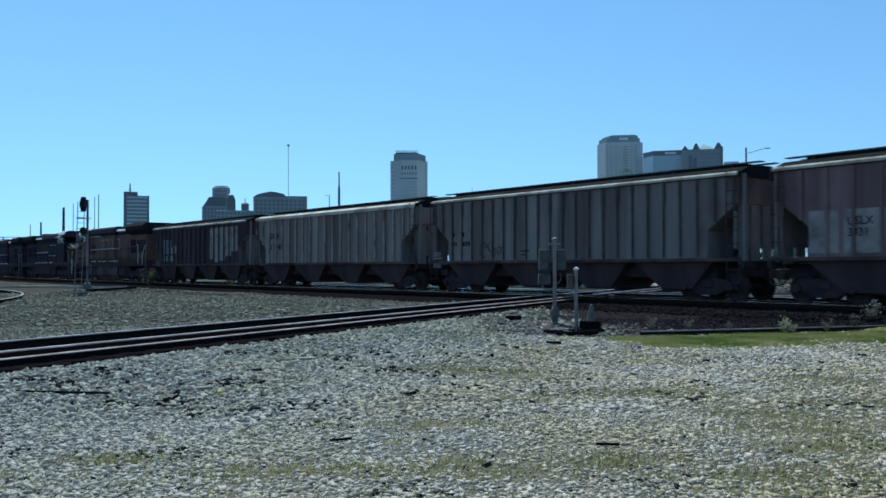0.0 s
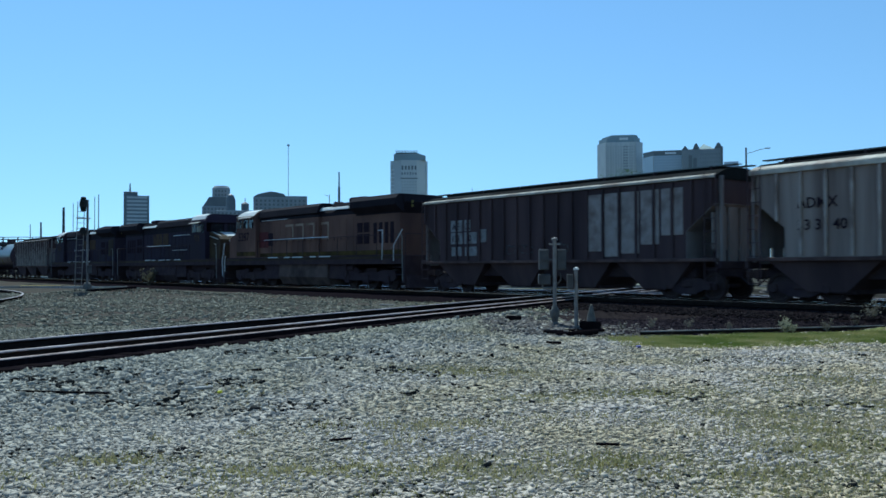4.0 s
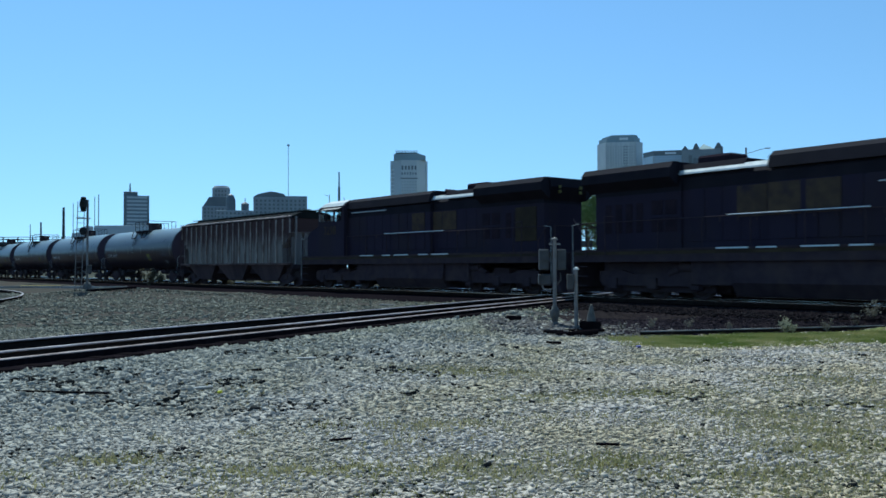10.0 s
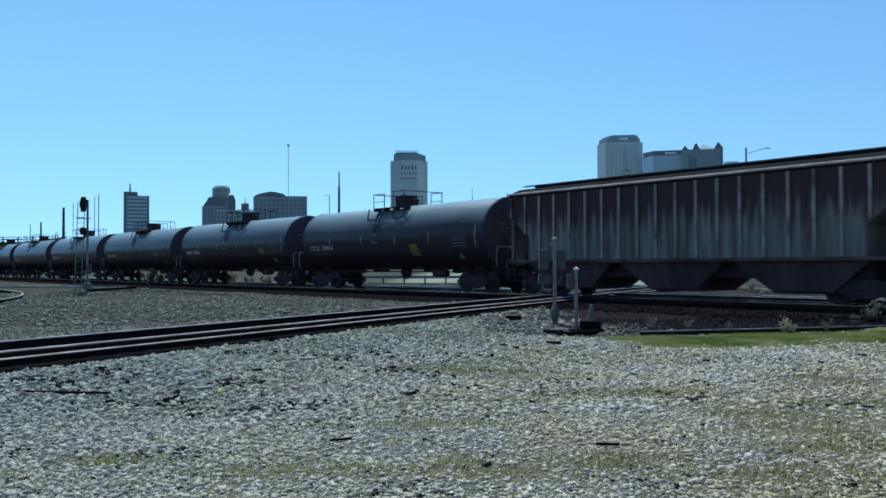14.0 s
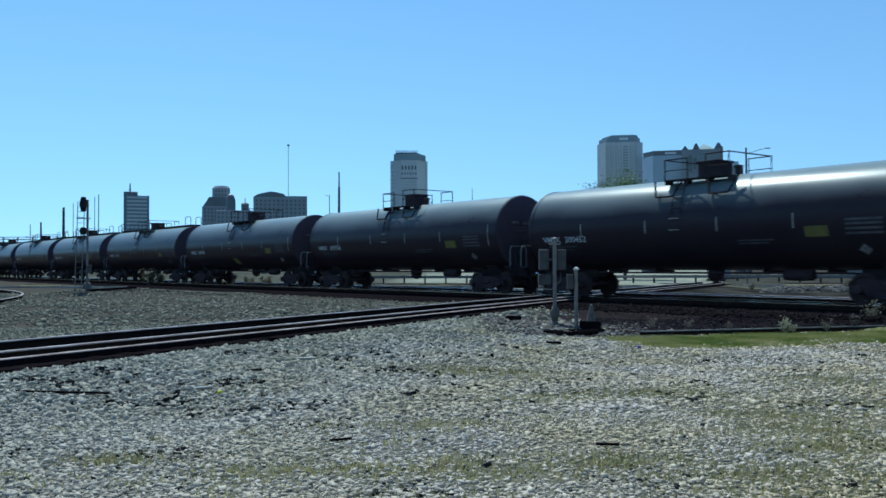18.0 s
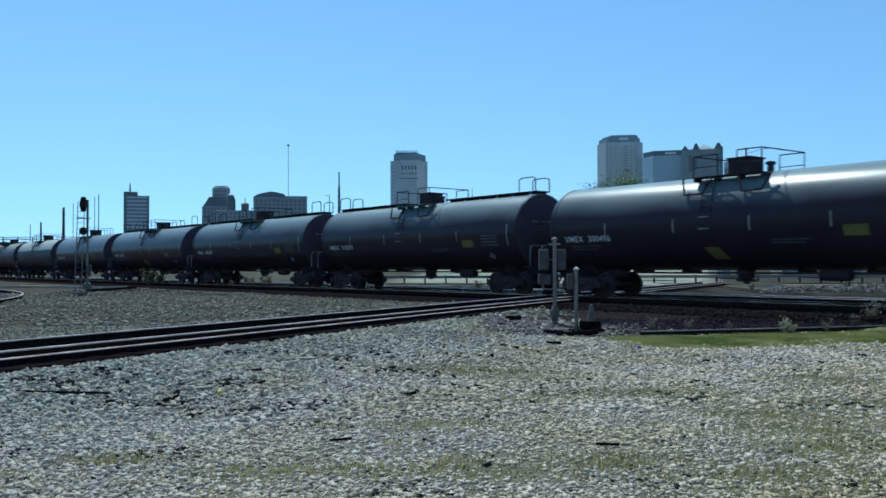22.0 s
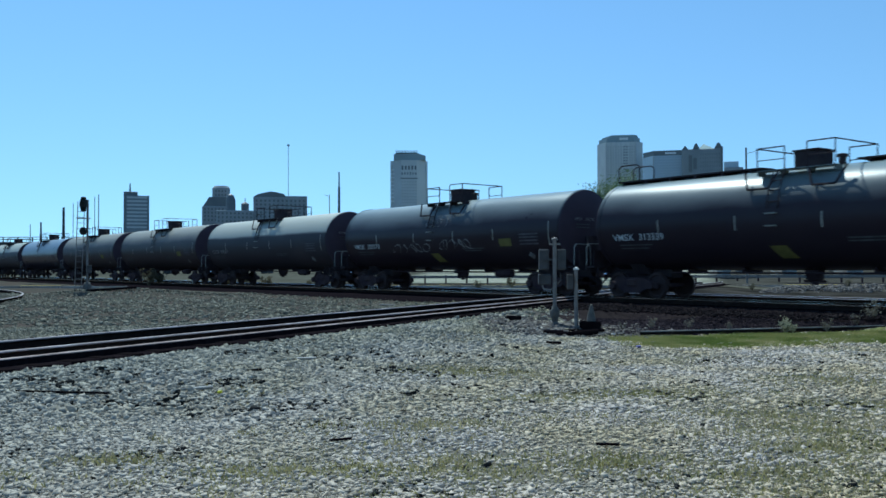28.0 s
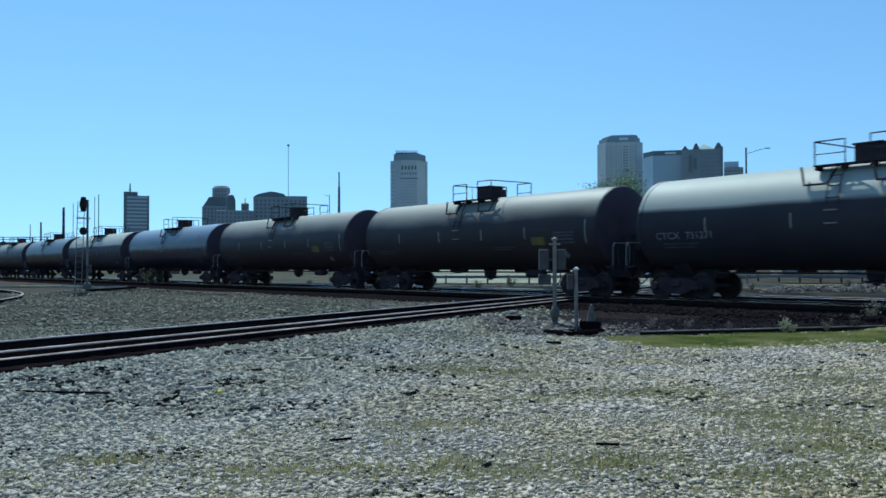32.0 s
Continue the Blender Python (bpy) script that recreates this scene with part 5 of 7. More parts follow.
def locomotive(u, length, back, livery, label, logo, number):
    th = thing("locomotive", label, "locomotive", "locomotives of the train")
    H = length / 2
    near = 1 if back else -1              # the side that faces the camera
    side, top, accent, nose_m = livery
    deck = 1.72
    frame_o = [(-H + 0.55, 1.3), (H - 0.55, 1.3), (H - 0.55, deck), (-H + 0.55, deck)]
    part("frame", Mesh().prism(frame_o, -1.5, 1.5), M["under"], th)
    for y in (-1, 1):
        part("sill_stripe", Mesh().box(-H + 0.6, H - 0.6, y * 1.5 - 0.012, y * 1.5 + 0.012, deck - 0.16, deck - 0.05), M[accent], th, "painted sill stripe")
        part("walkway_edge", Mesh().box(-H + 0.6, H - 0.6, y * 1.48 - 0.05, y * 1.48 + 0.05, deck - 0.01, deck + 0.035), M["under"], th)
    # long hood, in sections
    def hood(name, x0, x1, half, z1, m, bev=0.28, z0=deck):
        zs = 3.72 if side != "orange" else 3.95
        part(name, Mesh().box(x0, x1, -half, half, z0, zs), M[m], th)
        sec = [(-half, zs), (half, zs), (half, z1 - bev), (half - bev, z1), (-half + bev, z1), (-half, z1 - bev)]
        return part(name + "_top", Mesh().profile(sec, x0, x1), M[top], th, "sooty upper side and roof")
    hood("engine_hood", -H + 5.2, H - 12.0, 1.0, 4.42, side)
    hood("inverter_cabinet", H - 9.2, H - 5.1, 1.22, 4.2, side, 0.12)
    hood("alternator_hood", H - 12.2, H - 9.2, 1.21, 4.2, side, 0.12)
    part("dynamic_brake_hump", Mesh().profile([(-1.32, 4.18), (1.32, 4.18), (1.2, 4.55), (0.95, 4.72), (-0.95, 4.72), (-1.2, 4.55)], H - 12.2, H - 5.1), M[top], th)
    hood("radiator_base", -H + 1.4, -H + 5.4, 1.08, 4.05, side, 0.05)
    rad = [(-H + 5.3, 3.82), (-H + 5.3, 4.72), (-H + 1.05, 4.72), (-H + 1.0, 4.35), (-H + 1.4, 3.82)]
    r = part("radiator", Mesh().prism(rad[::-1], -1.1, 1.1), M[top], th, "overhanging radiator wings")
    for y in (-1, 1):
        w = [(y * 1.05, 3.84), (y * 1.54, 4.2), (y * 1.54, 4.52), (y * 1.34, 4.73), (y * 1.05, 4.74)]
        part("radiator_wing", Mesh().profile(w, -H + 1.1, -H + 5.3), M[top], r)
    for i in range(10):
        x = -H + 1.25 + i * 0.395
        part("radiator_louvre", Mesh().box(x, x + 0.3, -1.0, 1.0, 4.715, 4.75), M["under"], r)
    part("silencer_panel", Mesh().profile([(-1.05, 4.36), (1.05, 4.36), (0.9, 4.62), (-0.9, 4.62)], -H + 5.3, -H + 7.9), M[top], th)
    for y in (-1, 1):
        part("panel_edge", Mesh().profile([(y * 1.12, 4.26), (y * 1.1, 4.32), (y * 0.98, 4.46), (y * 0.96, 4.3)], -H + 5.35, -H + 9.4), M["sunlit_white"], th, "panel edge with sunlight put into its pale colour")
    part("exhaust_outlet", Mesh().box(-H + 5.6, -H + 7.0, -0.5, 0.5, 4.6, 4.92, c=0.08), M["soot"], th)
    hn = Mesh()
    for y in (-0.2, 0.0, 0.2):
        hn.lathe([(0, 0), (0.04, 0), (0.05, 0.3), (0.12, 0.42)], 12, pose(-H + 8.4, y, 4.72, 0, 90))
    hn.box(-H + 8.4, -H + 8.52, -0.3, 0.3, 4.4, 4.76)
    part("horn", hn, M["under"], th)
    # hood doors, latches and grilles on both sides
    x = -H + 5.7
    i = 0
    while x < H - 5.9:
        w = 1.0 if x < H - 12.3 else 1.22
        for y in (-1, 1):
            d = part("hood_door", Mesh().box(x, x + 0.62, y * w - 0.018, y * w + 0.018, deck + 0.25, 3.75, c=0.008), M[side], th)
            part("door_latch", Mesh().box(x + 0.5, x + 0.56, y * w - 0.03, y * w + 0.03, 2.6, 2.78), M["under"], d)
        x += 0.7
    for y in (-1, 1):
        for xx in (4.1, 4.72):
            for zz in (2.35, 2.95):
                part("intake_grille", Mesh().box(-H + xx, -H + xx + 0.5, y * 1.08 - 0.02, y * 1.08 + 0.02, zz, zz + 0.5, c=0.01), M["soot"], th, "dark intake grille")
        for xx in (1.9, 2.4, 2.9, 3.4):
            part("louvre_slot", Mesh().box(-H + xx, -H + xx + 0.3, y * 1.08 - 0.02, y * 1.08 + 0.02, 2.35, 3.4, c=0.01), M["soot"], th, "dark upright louvre")
        for run in ([(-H + 2.7, y * 1.5, 2.95), (-H + 2.25, y * 1.53, 2.98), (-H + 2.3, y * 1.53, 1.5)], [(-H + 0.62, y * 1.5, 2.95), (-H + 1.3, y * 1.53, 2.2), (-H + 1.32, y * 1.53, 1.45)]):
            part("corner_handrail", Mesh().path(run, 0.022), M["bright_rail" if side == "orange" else "under"], th, "bent handrail by the steps")
    if back and side == "navy":
        part("hood_end_door", Mesh().box(-H + 1.85, -H + 3.1, near * 1.08 - 0.03, near * 1.08 + 0.03, 2.2, 3.6, c=0.01), M["gold"], th, "dull gold door at the hood's end")
    # cab and nose
    cx0, cx1 = H - 5.1, H - 2.45
    up = 0.0 if back else 0.3             # the taller nose of the gold-nosed unit
    hi = 0.0 if back else 0.14             # the gold-nosed unit has a taller, fuller roof
    w0, w1 = 3.6, 4.24                     # foot and head of the cab windows
    sec = [(-1.5, w1), (1.5, w1), (1.5, 4.36), (1.28, 4.56 + hi), (0.95, 4.7 + hi), (-0.95, 4.7 + hi), (-1.28, 4.56 + hi), (-1.5, 4.36)]
    cab = part("cab", Mesh().box(cx0, cx1, -1.5, 1.5, deck, w0), M[side], th)
    rake = lambda z: cx1 - 1.1 * (z - w1) if back else cx1 + 0.15 - 0.6 * max(0, z - 4.5)
    n = len(sec)
    part("cab_roof", Mesh().add([(cx0, y, z) for y, z in sec] + [(rake(z), y, z) for y, z in sec], [tuple(range(n)), tuple(reversed(range(n, 2 * n)))] + [(i, i + n, (i + 1) % n + n, (i + 1) % n) for i in range(n)]), M[side], cab)
    for y in (-1, 1):
        for a, b in ((0.0, 0.28), (1.02, 1.1), (1.85, 1.93), (2.45, 2.65)):
            part("window_pillar", Mesh().box(cx0 + a, cx0 + b, *sorted((y * 1.5, y * 1.4)), w0, w1), M[side], cab)
    part("rear_bulkhead", Mesh().box(cx0, cx0 + 0.06, -1.4, -0.5, w0, w1).box(cx0, cx0 + 0.06, 0.5, 1.4, w0, w1), M[side], cab)
    part("front_pillar", Mesh().box(cx1 - 0.1, cx1, -0.12, 0.12, w0, w1), M[side], cab)
    part("cab_seat", Mesh().box(cx0 + 0.9, cx0 + 1.4, near * 0.5 - 0.25, near * 0.5 + 0.25, w0, w0 + 0.15, c=0.04).box(cx0 + 0.8, cx0 + 0.92, near * 0.5 - 0.25, near * 0.5 + 0.25, w0 + 0.05, w0 + 0.5, c=0.04), M["soot"], cab)
    for y in (-1, 1):
        lo = (1.535, 1.51, 4.34) if side == "orange" else (1.492, 1.467, 4.39) if back else (1.455, 1.43, 4.47)
        edge = [(y * lo[0], lo[2]), (y * 1.31, 4.58 + hi), (y * 0.97, 4.73 + hi), (y * 0.95, 4.71 + hi), (y * 1.29, 4.55 + hi), (y * lo[1], lo[2])]
        rf = Mesh().add([(cx0 + 0.15, a, b) for a, b in edge] + [(rake(b) - (0.0 if back else 0.25), a, b) for a, b in edge], [tuple(range(6)), tuple(reversed(range(6, 12)))] + [(i, i + 6, (i + 1) % 6 + 6, (i + 1) % 6) for i in range(6)])
        part("roof_side", rf, M["sunlit_white"], cab, "cab roof edge with sunlight put into its pale colour")
        for a, b in ((0.3, 1.0), (1.12, 1.85), (1.95, 2.45)):
            part("side_window", Mesh().box(cx0 + a, cx0 + b, y * 1.47 - 0.008, y * 1.47 + 0.008, w0 + 0.01, w1 - 0.01), M["clear_glass"], cab).visible_shadow = False
        if not back:
            for a in (1.98, 2.24):
                part("sun_visor", Mesh().box(cx0 + a, cx0 + a + 0.17, y * 1.42 - 0.01, y * 1.42 + 0.01, 3.98, 4.12, c=0.004), M["cabinet"], cab, "pale visor behind the cab glass")
        part("sunshade", Mesh().add([(cx0 + 0.2, y * 1.5, 4.3), (cx0 + 1.95, y * 1.5, 4.3), (cx0 + 1.95, y * 1.78, 4.19), (cx0 + 0.2, y * 1.78, 4.19),
                                     (cx0 + 0.2, y * 1.5, 4.32), (cx0 + 1.95, y * 1.5, 4.32), (cx0 + 1.95, y * 1.78, 4.21), (cx0 + 0.2, y * 1.78, 4.21)],
                                    [(0, 1, 2, 3), (4, 5, 6, 7), (0, 1, 5, 4), (1, 2, 6, 5), (2, 3, 7, 6), (3, 0, 4, 7)]), M["galv"], cab)
        part("mirror", Mesh().box(cx0 + 2.0, cx0 + 2.06, y * 1.68 - 0.12, y * 1.68 + 0.12, 3.6, 4.0, c=0.01), M["galv"], cab)
    for k in (-1, 1):
        part("windshield", Mesh().box(cx1 - 0.03, cx1 - 0.015, *sorted((k * 0.13, k * 1.39)), w0 + 0.01, w1 - 0.01), M["clear_glass"], cab).visible_shadow = False
    # made-up dark block inside the cab, so the windows read dark
    part("cab_locker", Mesh().box(cx0 + 0.1, cx0 + 1.75 if back else cx1 - 0.35, -0.9, 0.9, w0, w1 - 0.02 if not back else w0 + 0.42, c=0.02), M["soot"], cab, "dark block added inside the cab to darken its windows")
    part("antenna_dome", Mesh().box(cx0 + 0.8, cx0 + 1.5, -0.4, 0.4, 4.64, 4.78, c=0.05).tube((cx0 + 1.9, 0.3, 4.6), (cx0 + 1.9, 0.3, 5.0), 0.015), M["cabinet"], cab)
    n_o = [(cx1, deck), (H - 0.75, deck), (H - 0.7, 2.75 + up), (H - 1.05, 2.98 + up), (cx1, w0 - 0.01)] if not back else [(cx1, deck), (H - 0.75, deck), (H - 0.72, 2.85), (H - 0.95, 3.08), (cx1, w0 - 0.01)]
    ns = part("nose", Mesh().prism(n_o, -1.18, 1.18), M[nose_m], th)
    for y in (-0.2, 0.2):
        part("headlight", Mesh().lathe([(0, 0), (0.09, 0), (0.1, 0.05), (0, 0.05)], 14, pose(H - 0.72, y, 2.45 + up, 0, 90)), M["galv"], ns)
    part("nose_top", Mesh().prism([(cx1 + 0.04, w0 - 0.02), (H - 1.1, 2.99 + up), (H - 1.1, 3.01 + up), (cx1 + 0.04, w0 + 0.005)] if not back else [(cx1 + 0.04, w0 - 0.02), (H - 1.0, 3.09), (H - 1.0, 3.12), (cx1 + 0.04, w0 + 0.005)], -0.45, 0.45), M["sunlit_white"], ns, "top of the nose, sun glare put in as a pale plate")
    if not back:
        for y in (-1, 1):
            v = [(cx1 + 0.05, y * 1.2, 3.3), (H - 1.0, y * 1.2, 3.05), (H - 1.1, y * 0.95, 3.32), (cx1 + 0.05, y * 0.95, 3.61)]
            part("nose_edge", Mesh().add(v + [(a, b - y * 0.02, c - 0.03) for a, b, c in v], [(0, 1, 2, 3), (7, 6, 5, 4), (0, 4, 5, 1), (1, 5, 6, 2), (2, 6, 7, 3), (3, 7, 4, 0)]), M["sunlit_white"], ns, "sloping nose edge with sun glare painted pale")
    for y in (-0.5, 0.5):
        part("marker_light", Mesh().box(H - 0.72, H - 0.68, y - 0.06, y + 0.06, 2.62 + up, 2.72 + up), M["white"], ns)
    part("number_board", Mesh().box(cx1 - 0.3, cx1 + 0.05, -1.0, 1.0, 4.2, 4.48, c=0.03), M["soot"], cab)
    part("nose_door", Mesh().box(H - 0.75, H - 0.68, 0.35, 0.95, deck + 0.1, 2.6), M[nose_m], ns)
    for y in (-0.6, 0.6):
        for zz in (3.35, 3.55):
            part("rear_light", Mesh().box(-H + 0.97, -H + 1.04, y - 0.06, y + 0.06, zz + 0.75, zz + 0.87), M["yellow"], th)
    # fuel tank, air tanks
    ft = [(-1.38, 1.3), (-1.42, 0.6), (-1.15, 0.17), (1.15, 0.17), (1.42, 0.6), (1.38, 1.3)]
    part("fuel_tank", Mesh().profile(ft, -2.9, 2.6), M["tankfuel" if side == "orange" else "under"], th, "dusty fuel tank")
    part("battery_box", Mesh().box(2.6, 4.4, -1.35, 1.35, 0.45, 1.3, c=0.03), M["under"], th)
    for y in (-1.05, 1.05):
        part("air_reservoir", Mesh().lathe([(0, -1.1), (0.2, -1.05), (0.2, 1.05), (0, 1.1)], 14, pose(-4.1, y, 1.1, 0, 90)), M["under"], th)
    part("equipment_box", Mesh().box(-4.6, -2.9, -1.3, 1.3, 0.5, 1.32, c=0.03), M["under"], th)
    loco_truck(th, H - 4.2)
    loco_truck(th, -H + 4.2)
    # pilots, steps, handrails
    for e in (-1, 1):
        x0, x1 = sorted((e * (H - 0.65), e * (H - 0.45)))
        part("pilot", Mesh().box(x0, x1, -1.5, 1.5, 0.35, deck, c=0.03), M["under"], th)
        for y in (-1, 1):
            st = Mesh()
            for k in range(4):
                st.box(*sorted((e * (H - 1.35), e * (H - 0.65))), *sorted((y * 1.2, y * 1.52)), 0.4 + 0.36 * k, 0.43 + 0.36 * k)
            part("steps", st, M["under"], th)
            part("grab_rail", Mesh().path([(e * (H - 0.6), y * 1.5, 0.5), (e * (H - 0.6), y * 1.53, 2.7), (e * (H - 0.95), y * 1.53, 2.75)], 0.018), M["railing"], th, "dull step handrail")
            if e > 0 and side == "orange":
                for run in ([(H - 0.7, y * 1.5, 2.75), (H - 0.55, y * 1.53, 2.1), (H - 0.35, y * 1.53, 1.6), (H - 0.45, y * 1.53, 0.6)], [(H - 0.9, y * 1.53, 1.9), (H - 0.75, y * 1.53, 1.55), (H - 0.8, y * 1.53, 0.9)]):
                    part("nose_handrail", Mesh().path(run, 0.024), M["bright_rail"], th, "bright bent handrail at the nose steps")
        for y0, y1 in ((-1.4, -0.4), (0.4, 1.4)):
            part("end_rail", Mesh().path([(e * (H - 0.5), y0, deck), (e * (H - 0.5), y0, 2.75), (e * (H - 0.5), y1, 2.75), (e * (H - 0.5), y1, deck)], 0.02), M["under"], th)
        coupler(th, e, length)
        part("plow", Mesh().prism([(e * (H - 0.5), 0.15), (e * (H - 0.15), 0.15), (e * (H - 0.42), 0.75), (e * (H - 0.5), 0.75)][::e], -1.4, 1.4), M["under"], th)
    for y in (-1, 1):
        hr = Mesh().path([(-H + 1.0, y * 1.46, 2.75), (cx0 - 0.2, y * 1.46, 2.75)], 0.02)
        for k in range(9):
            xx = -H + 1.0 + (cx0 - 0.2 + H - 1.0) * k / 8
            part("stanchion", Mesh().path([(xx, y * 1.46, deck), (xx, y * 1.46, 2.75)], 0.02), M["under"], th)
        part("handrail", hr, M["under"], th)
        # a bright bar over the dark handrail stands for its sunlit stretch
        part("lit_handrail", Mesh().tube((-3.0, y * 1.46, 2.79), (1.7 if side == "navy" else 4.4, y * 1.46, 2.79), 0.02, 6), M["bright_rail"], th, "stretch of handrail with sunlight put into its colour")
        zg = 3.98 if back else 3.5
        part("grab_bar", Mesh().tube((H - 8.7, y * 1.27, zg), (H - 5.5, y * 1.27, zg), 0.02, 6), M["bright_rail"], th)
        if not back:
            part("lower_grab_bar", Mesh().tube((H - 8.4, y * 1.46, 2.42), (H - 5.7, y * 1.46, 2.42), 0.016, 6), M["bright_rail"], th)
        # bright dashes along the deck edge, sun glints put in as paint
        for k in range(5):
            xx = -3.4 + 1.5 * k
            part("tread_edge", Mesh().box(xx, xx + (0.7 if k % 2 else 1.2), y * 1.53 - 0.012, y * 1.53 + 0.012, deck - 0.02, deck + 0.03), M["bright_rail"], th, "tread edge with sun glint painted bright")
    # painted signs on the near side
    yy = near * 1.235
    logo(th, yy, near, H)
    d = lettering(number, 0.74 if side == "orange" else 0.64, M["soot" if side == "orange" else "faint_gold"], bold=0.01)
    if back:
        d.transform(pose(0, 0, 0, 0, 0, 180))
        d.transform(pose(cx0 + (2.35 if side == "orange" else 2.05), 1.515, 2.8 if side == "orange" else 2.9))
    else:
        d.transform(pose(cx0 + 0.75, -1.515, 2.98))
    part("road_number", d, None, th, "painted road number")
    MOVING.append((th, u, length - 8.4, back))
    return th


def logo_blocks(mat, x0, pitch, n, w, h, z, stroke):
    """A company emblem as plain letter-sized shapes."""
    def draw(th, y, near, H):
        for k in range(n):
            x = x0 + pitch * k
            me = Mesh()
            c = stroke
            y = near * (1.026 if x + w / 2 < -1.65 else 1.236)
            me.prism([(x, z), (x + w, z), (x + w, z + h), (x, z + h), (x, z + c), (x + c, z + c), (x + c, z + h - c), (x + w - c, z + h - c), (x + w - c, z + c), (x, z + c)][:4] if stroke > 0.2
                     else [(x, z), (x + w, z), (x + w, z + c), (x + c, z + c), (x + c, z + h - c), (x + w, z + h - c), (x + w, z + h), (x, z + h)], y - 0.006, y + 0.006)
            part("emblem", me, M[mat], th, "painted emblem shape")
    return draw


def red_door(th, y, near, H):
    logo_blocks("emblem", -2.4, 1.2, 4, 0.95, 0.95, 2.7, 0.13)(th, near * 1.235, near, H)
    part("warning_panel", Mesh().box(H - 6.3, H - 5.15, near * 1.24 - 0.01, near * 1.24 + 0.01, 2.35, 3.3), M["red"], th, "faded red panel behind the cab")
    part("green_band", Mesh().box(-H + 1.0, H - 5.2, near * 1.235 - 0.006, near * 1.235 + 0.006, deck_band[0], deck_band[1]), M["yellow_band"], th, "grimy yellow band")
    part("cab_band", Mesh().box(H - 5.1, H - 2.5, near * 1.506 - 0.006, near * 1.506 + 0.006, 1.86, 2.12), M["yellow_band"], th, "grimy yellow band")
    part("aux_window", Mesh().box(H - 6.9, H - 6.32, near * 1.24 - 0.014, near * 1.24 + 0.014, 2.45, 3.2), M["soot"], th, "dark recess beside the red panel")


deck_band = (1.78, 2.0)

# ---- the train ----
HOPPERS = [
    (-18.0, 18.0, "hop_maroon", "hop_maroon", "weathered maroon covered hopper with dark lettering on pale panels", [("USLX", -5.95, 2.3, 0.33, "soot"), ("3331", -5.95, 1.98, 0.33, "soot")]),
    (-35.5, 17.5, "hop_light", "emblem_seam", "pale grey ribbed covered hopper with sooty rust-streaked ends", []),
    (-53.25, 17.75, "hop_pale", "hop_rib", "light grey covered hopper with dark stencilled lettering", [("ADMX", -6.6, 2.85, 0.45, "soot"), ("53 31 40", -6.6, 2.2, 0.45, "soot")]),
    (-70.6, 17.3, "hop_brown", "hop_brown", "dark brown covered hopper with white stencilled panels", [("AE", -5.85, 2.78, 0.42, "soot"), ("X", -4.9, 2.78, 0.42, "soot"), ("133", -5.9, 2.25, 0.4, "soot"), ("10", -4.9, 2.25, 0.4, "soot")]),
]
for end, length, side, rib, lab, marks in HOPPERS:
    hopper_car(end + length / 2, length, side, rib, lab, marks, patches=[(2.4, 3.1, 1.7, 3.8), (3.2, 3.9, 1.5, 3.8), (4.0, 4.8, 1.6, 3.8), (4.9, 5.7, 1.9, 3.8), (5.8, 6.7, 2.2, 3.8)] if length == 17.3 else [(-7.15, -6.2, 1.5, 2.75), (-6.05, -5.0, 1.5, 2.75), (-4.85, -3.9, 1.5, 2.75)] if length == 18.0 else (),
               n_ribs=24 if rib == "emblem_seam" else 21, rib_w=0.02 if rib == "emblem_seam" else 0.045, bays=4)
locomotive(-81.6, 21.2, True, ("orange", "sooty_top", "gold", "orange"), "orange and dark green diesel locomotive, faded and sooty", red_door, "5387")
locomotive(-102.75, 21.1, False, ("navy", "sooty_top", "gold", "gold"), "dark blue diesel locomotive with dull gold nose", logo_blocks("faint_gold", -2.95, 1.28, 3, 1.1, 1.0, 2.72, 0.3), "821")
locomotive(-123.8, 21.0, True, ("navy", "sooty_top", "gold", "navy"), "dark blue diesel locomotive, sunlight painted on its cab roof", logo_blocks("faint_gold", -3.4, 1.05, 3, 1.0, 0.85, 2.85, 0.3), "3298")
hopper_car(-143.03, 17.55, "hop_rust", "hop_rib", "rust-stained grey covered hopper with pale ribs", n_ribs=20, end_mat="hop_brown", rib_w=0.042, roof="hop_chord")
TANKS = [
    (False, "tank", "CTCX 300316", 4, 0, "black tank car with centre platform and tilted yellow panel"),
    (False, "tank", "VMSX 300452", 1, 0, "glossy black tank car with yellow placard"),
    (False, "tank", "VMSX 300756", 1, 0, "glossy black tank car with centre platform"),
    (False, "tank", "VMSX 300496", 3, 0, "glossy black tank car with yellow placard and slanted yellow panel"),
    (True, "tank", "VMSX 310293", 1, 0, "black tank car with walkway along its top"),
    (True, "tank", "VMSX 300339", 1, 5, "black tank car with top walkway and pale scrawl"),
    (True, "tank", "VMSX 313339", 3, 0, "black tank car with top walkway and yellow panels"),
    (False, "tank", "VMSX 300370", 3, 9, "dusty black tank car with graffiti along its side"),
    (False, "tank_dust_sheen", "CTCX 731271", 0, 0, "grey-black dusty tank car with sky sheen painted above its middle"),
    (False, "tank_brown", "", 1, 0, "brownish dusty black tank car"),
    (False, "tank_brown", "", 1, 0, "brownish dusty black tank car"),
    (False, "tank_blue", "", 0, 0, "blue-black tank car with sky sheen painted on top"),
    (False, "tank_dust_sheen", "", 0, 0, "grey-black dusty tank car with sky sheen painted on top"),
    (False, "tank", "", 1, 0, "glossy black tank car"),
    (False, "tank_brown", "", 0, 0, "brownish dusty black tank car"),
    (False, "tank_dust_sheen", "", 0, 0, "grey-black dusty tank car with sky sheen painted on top"),
]
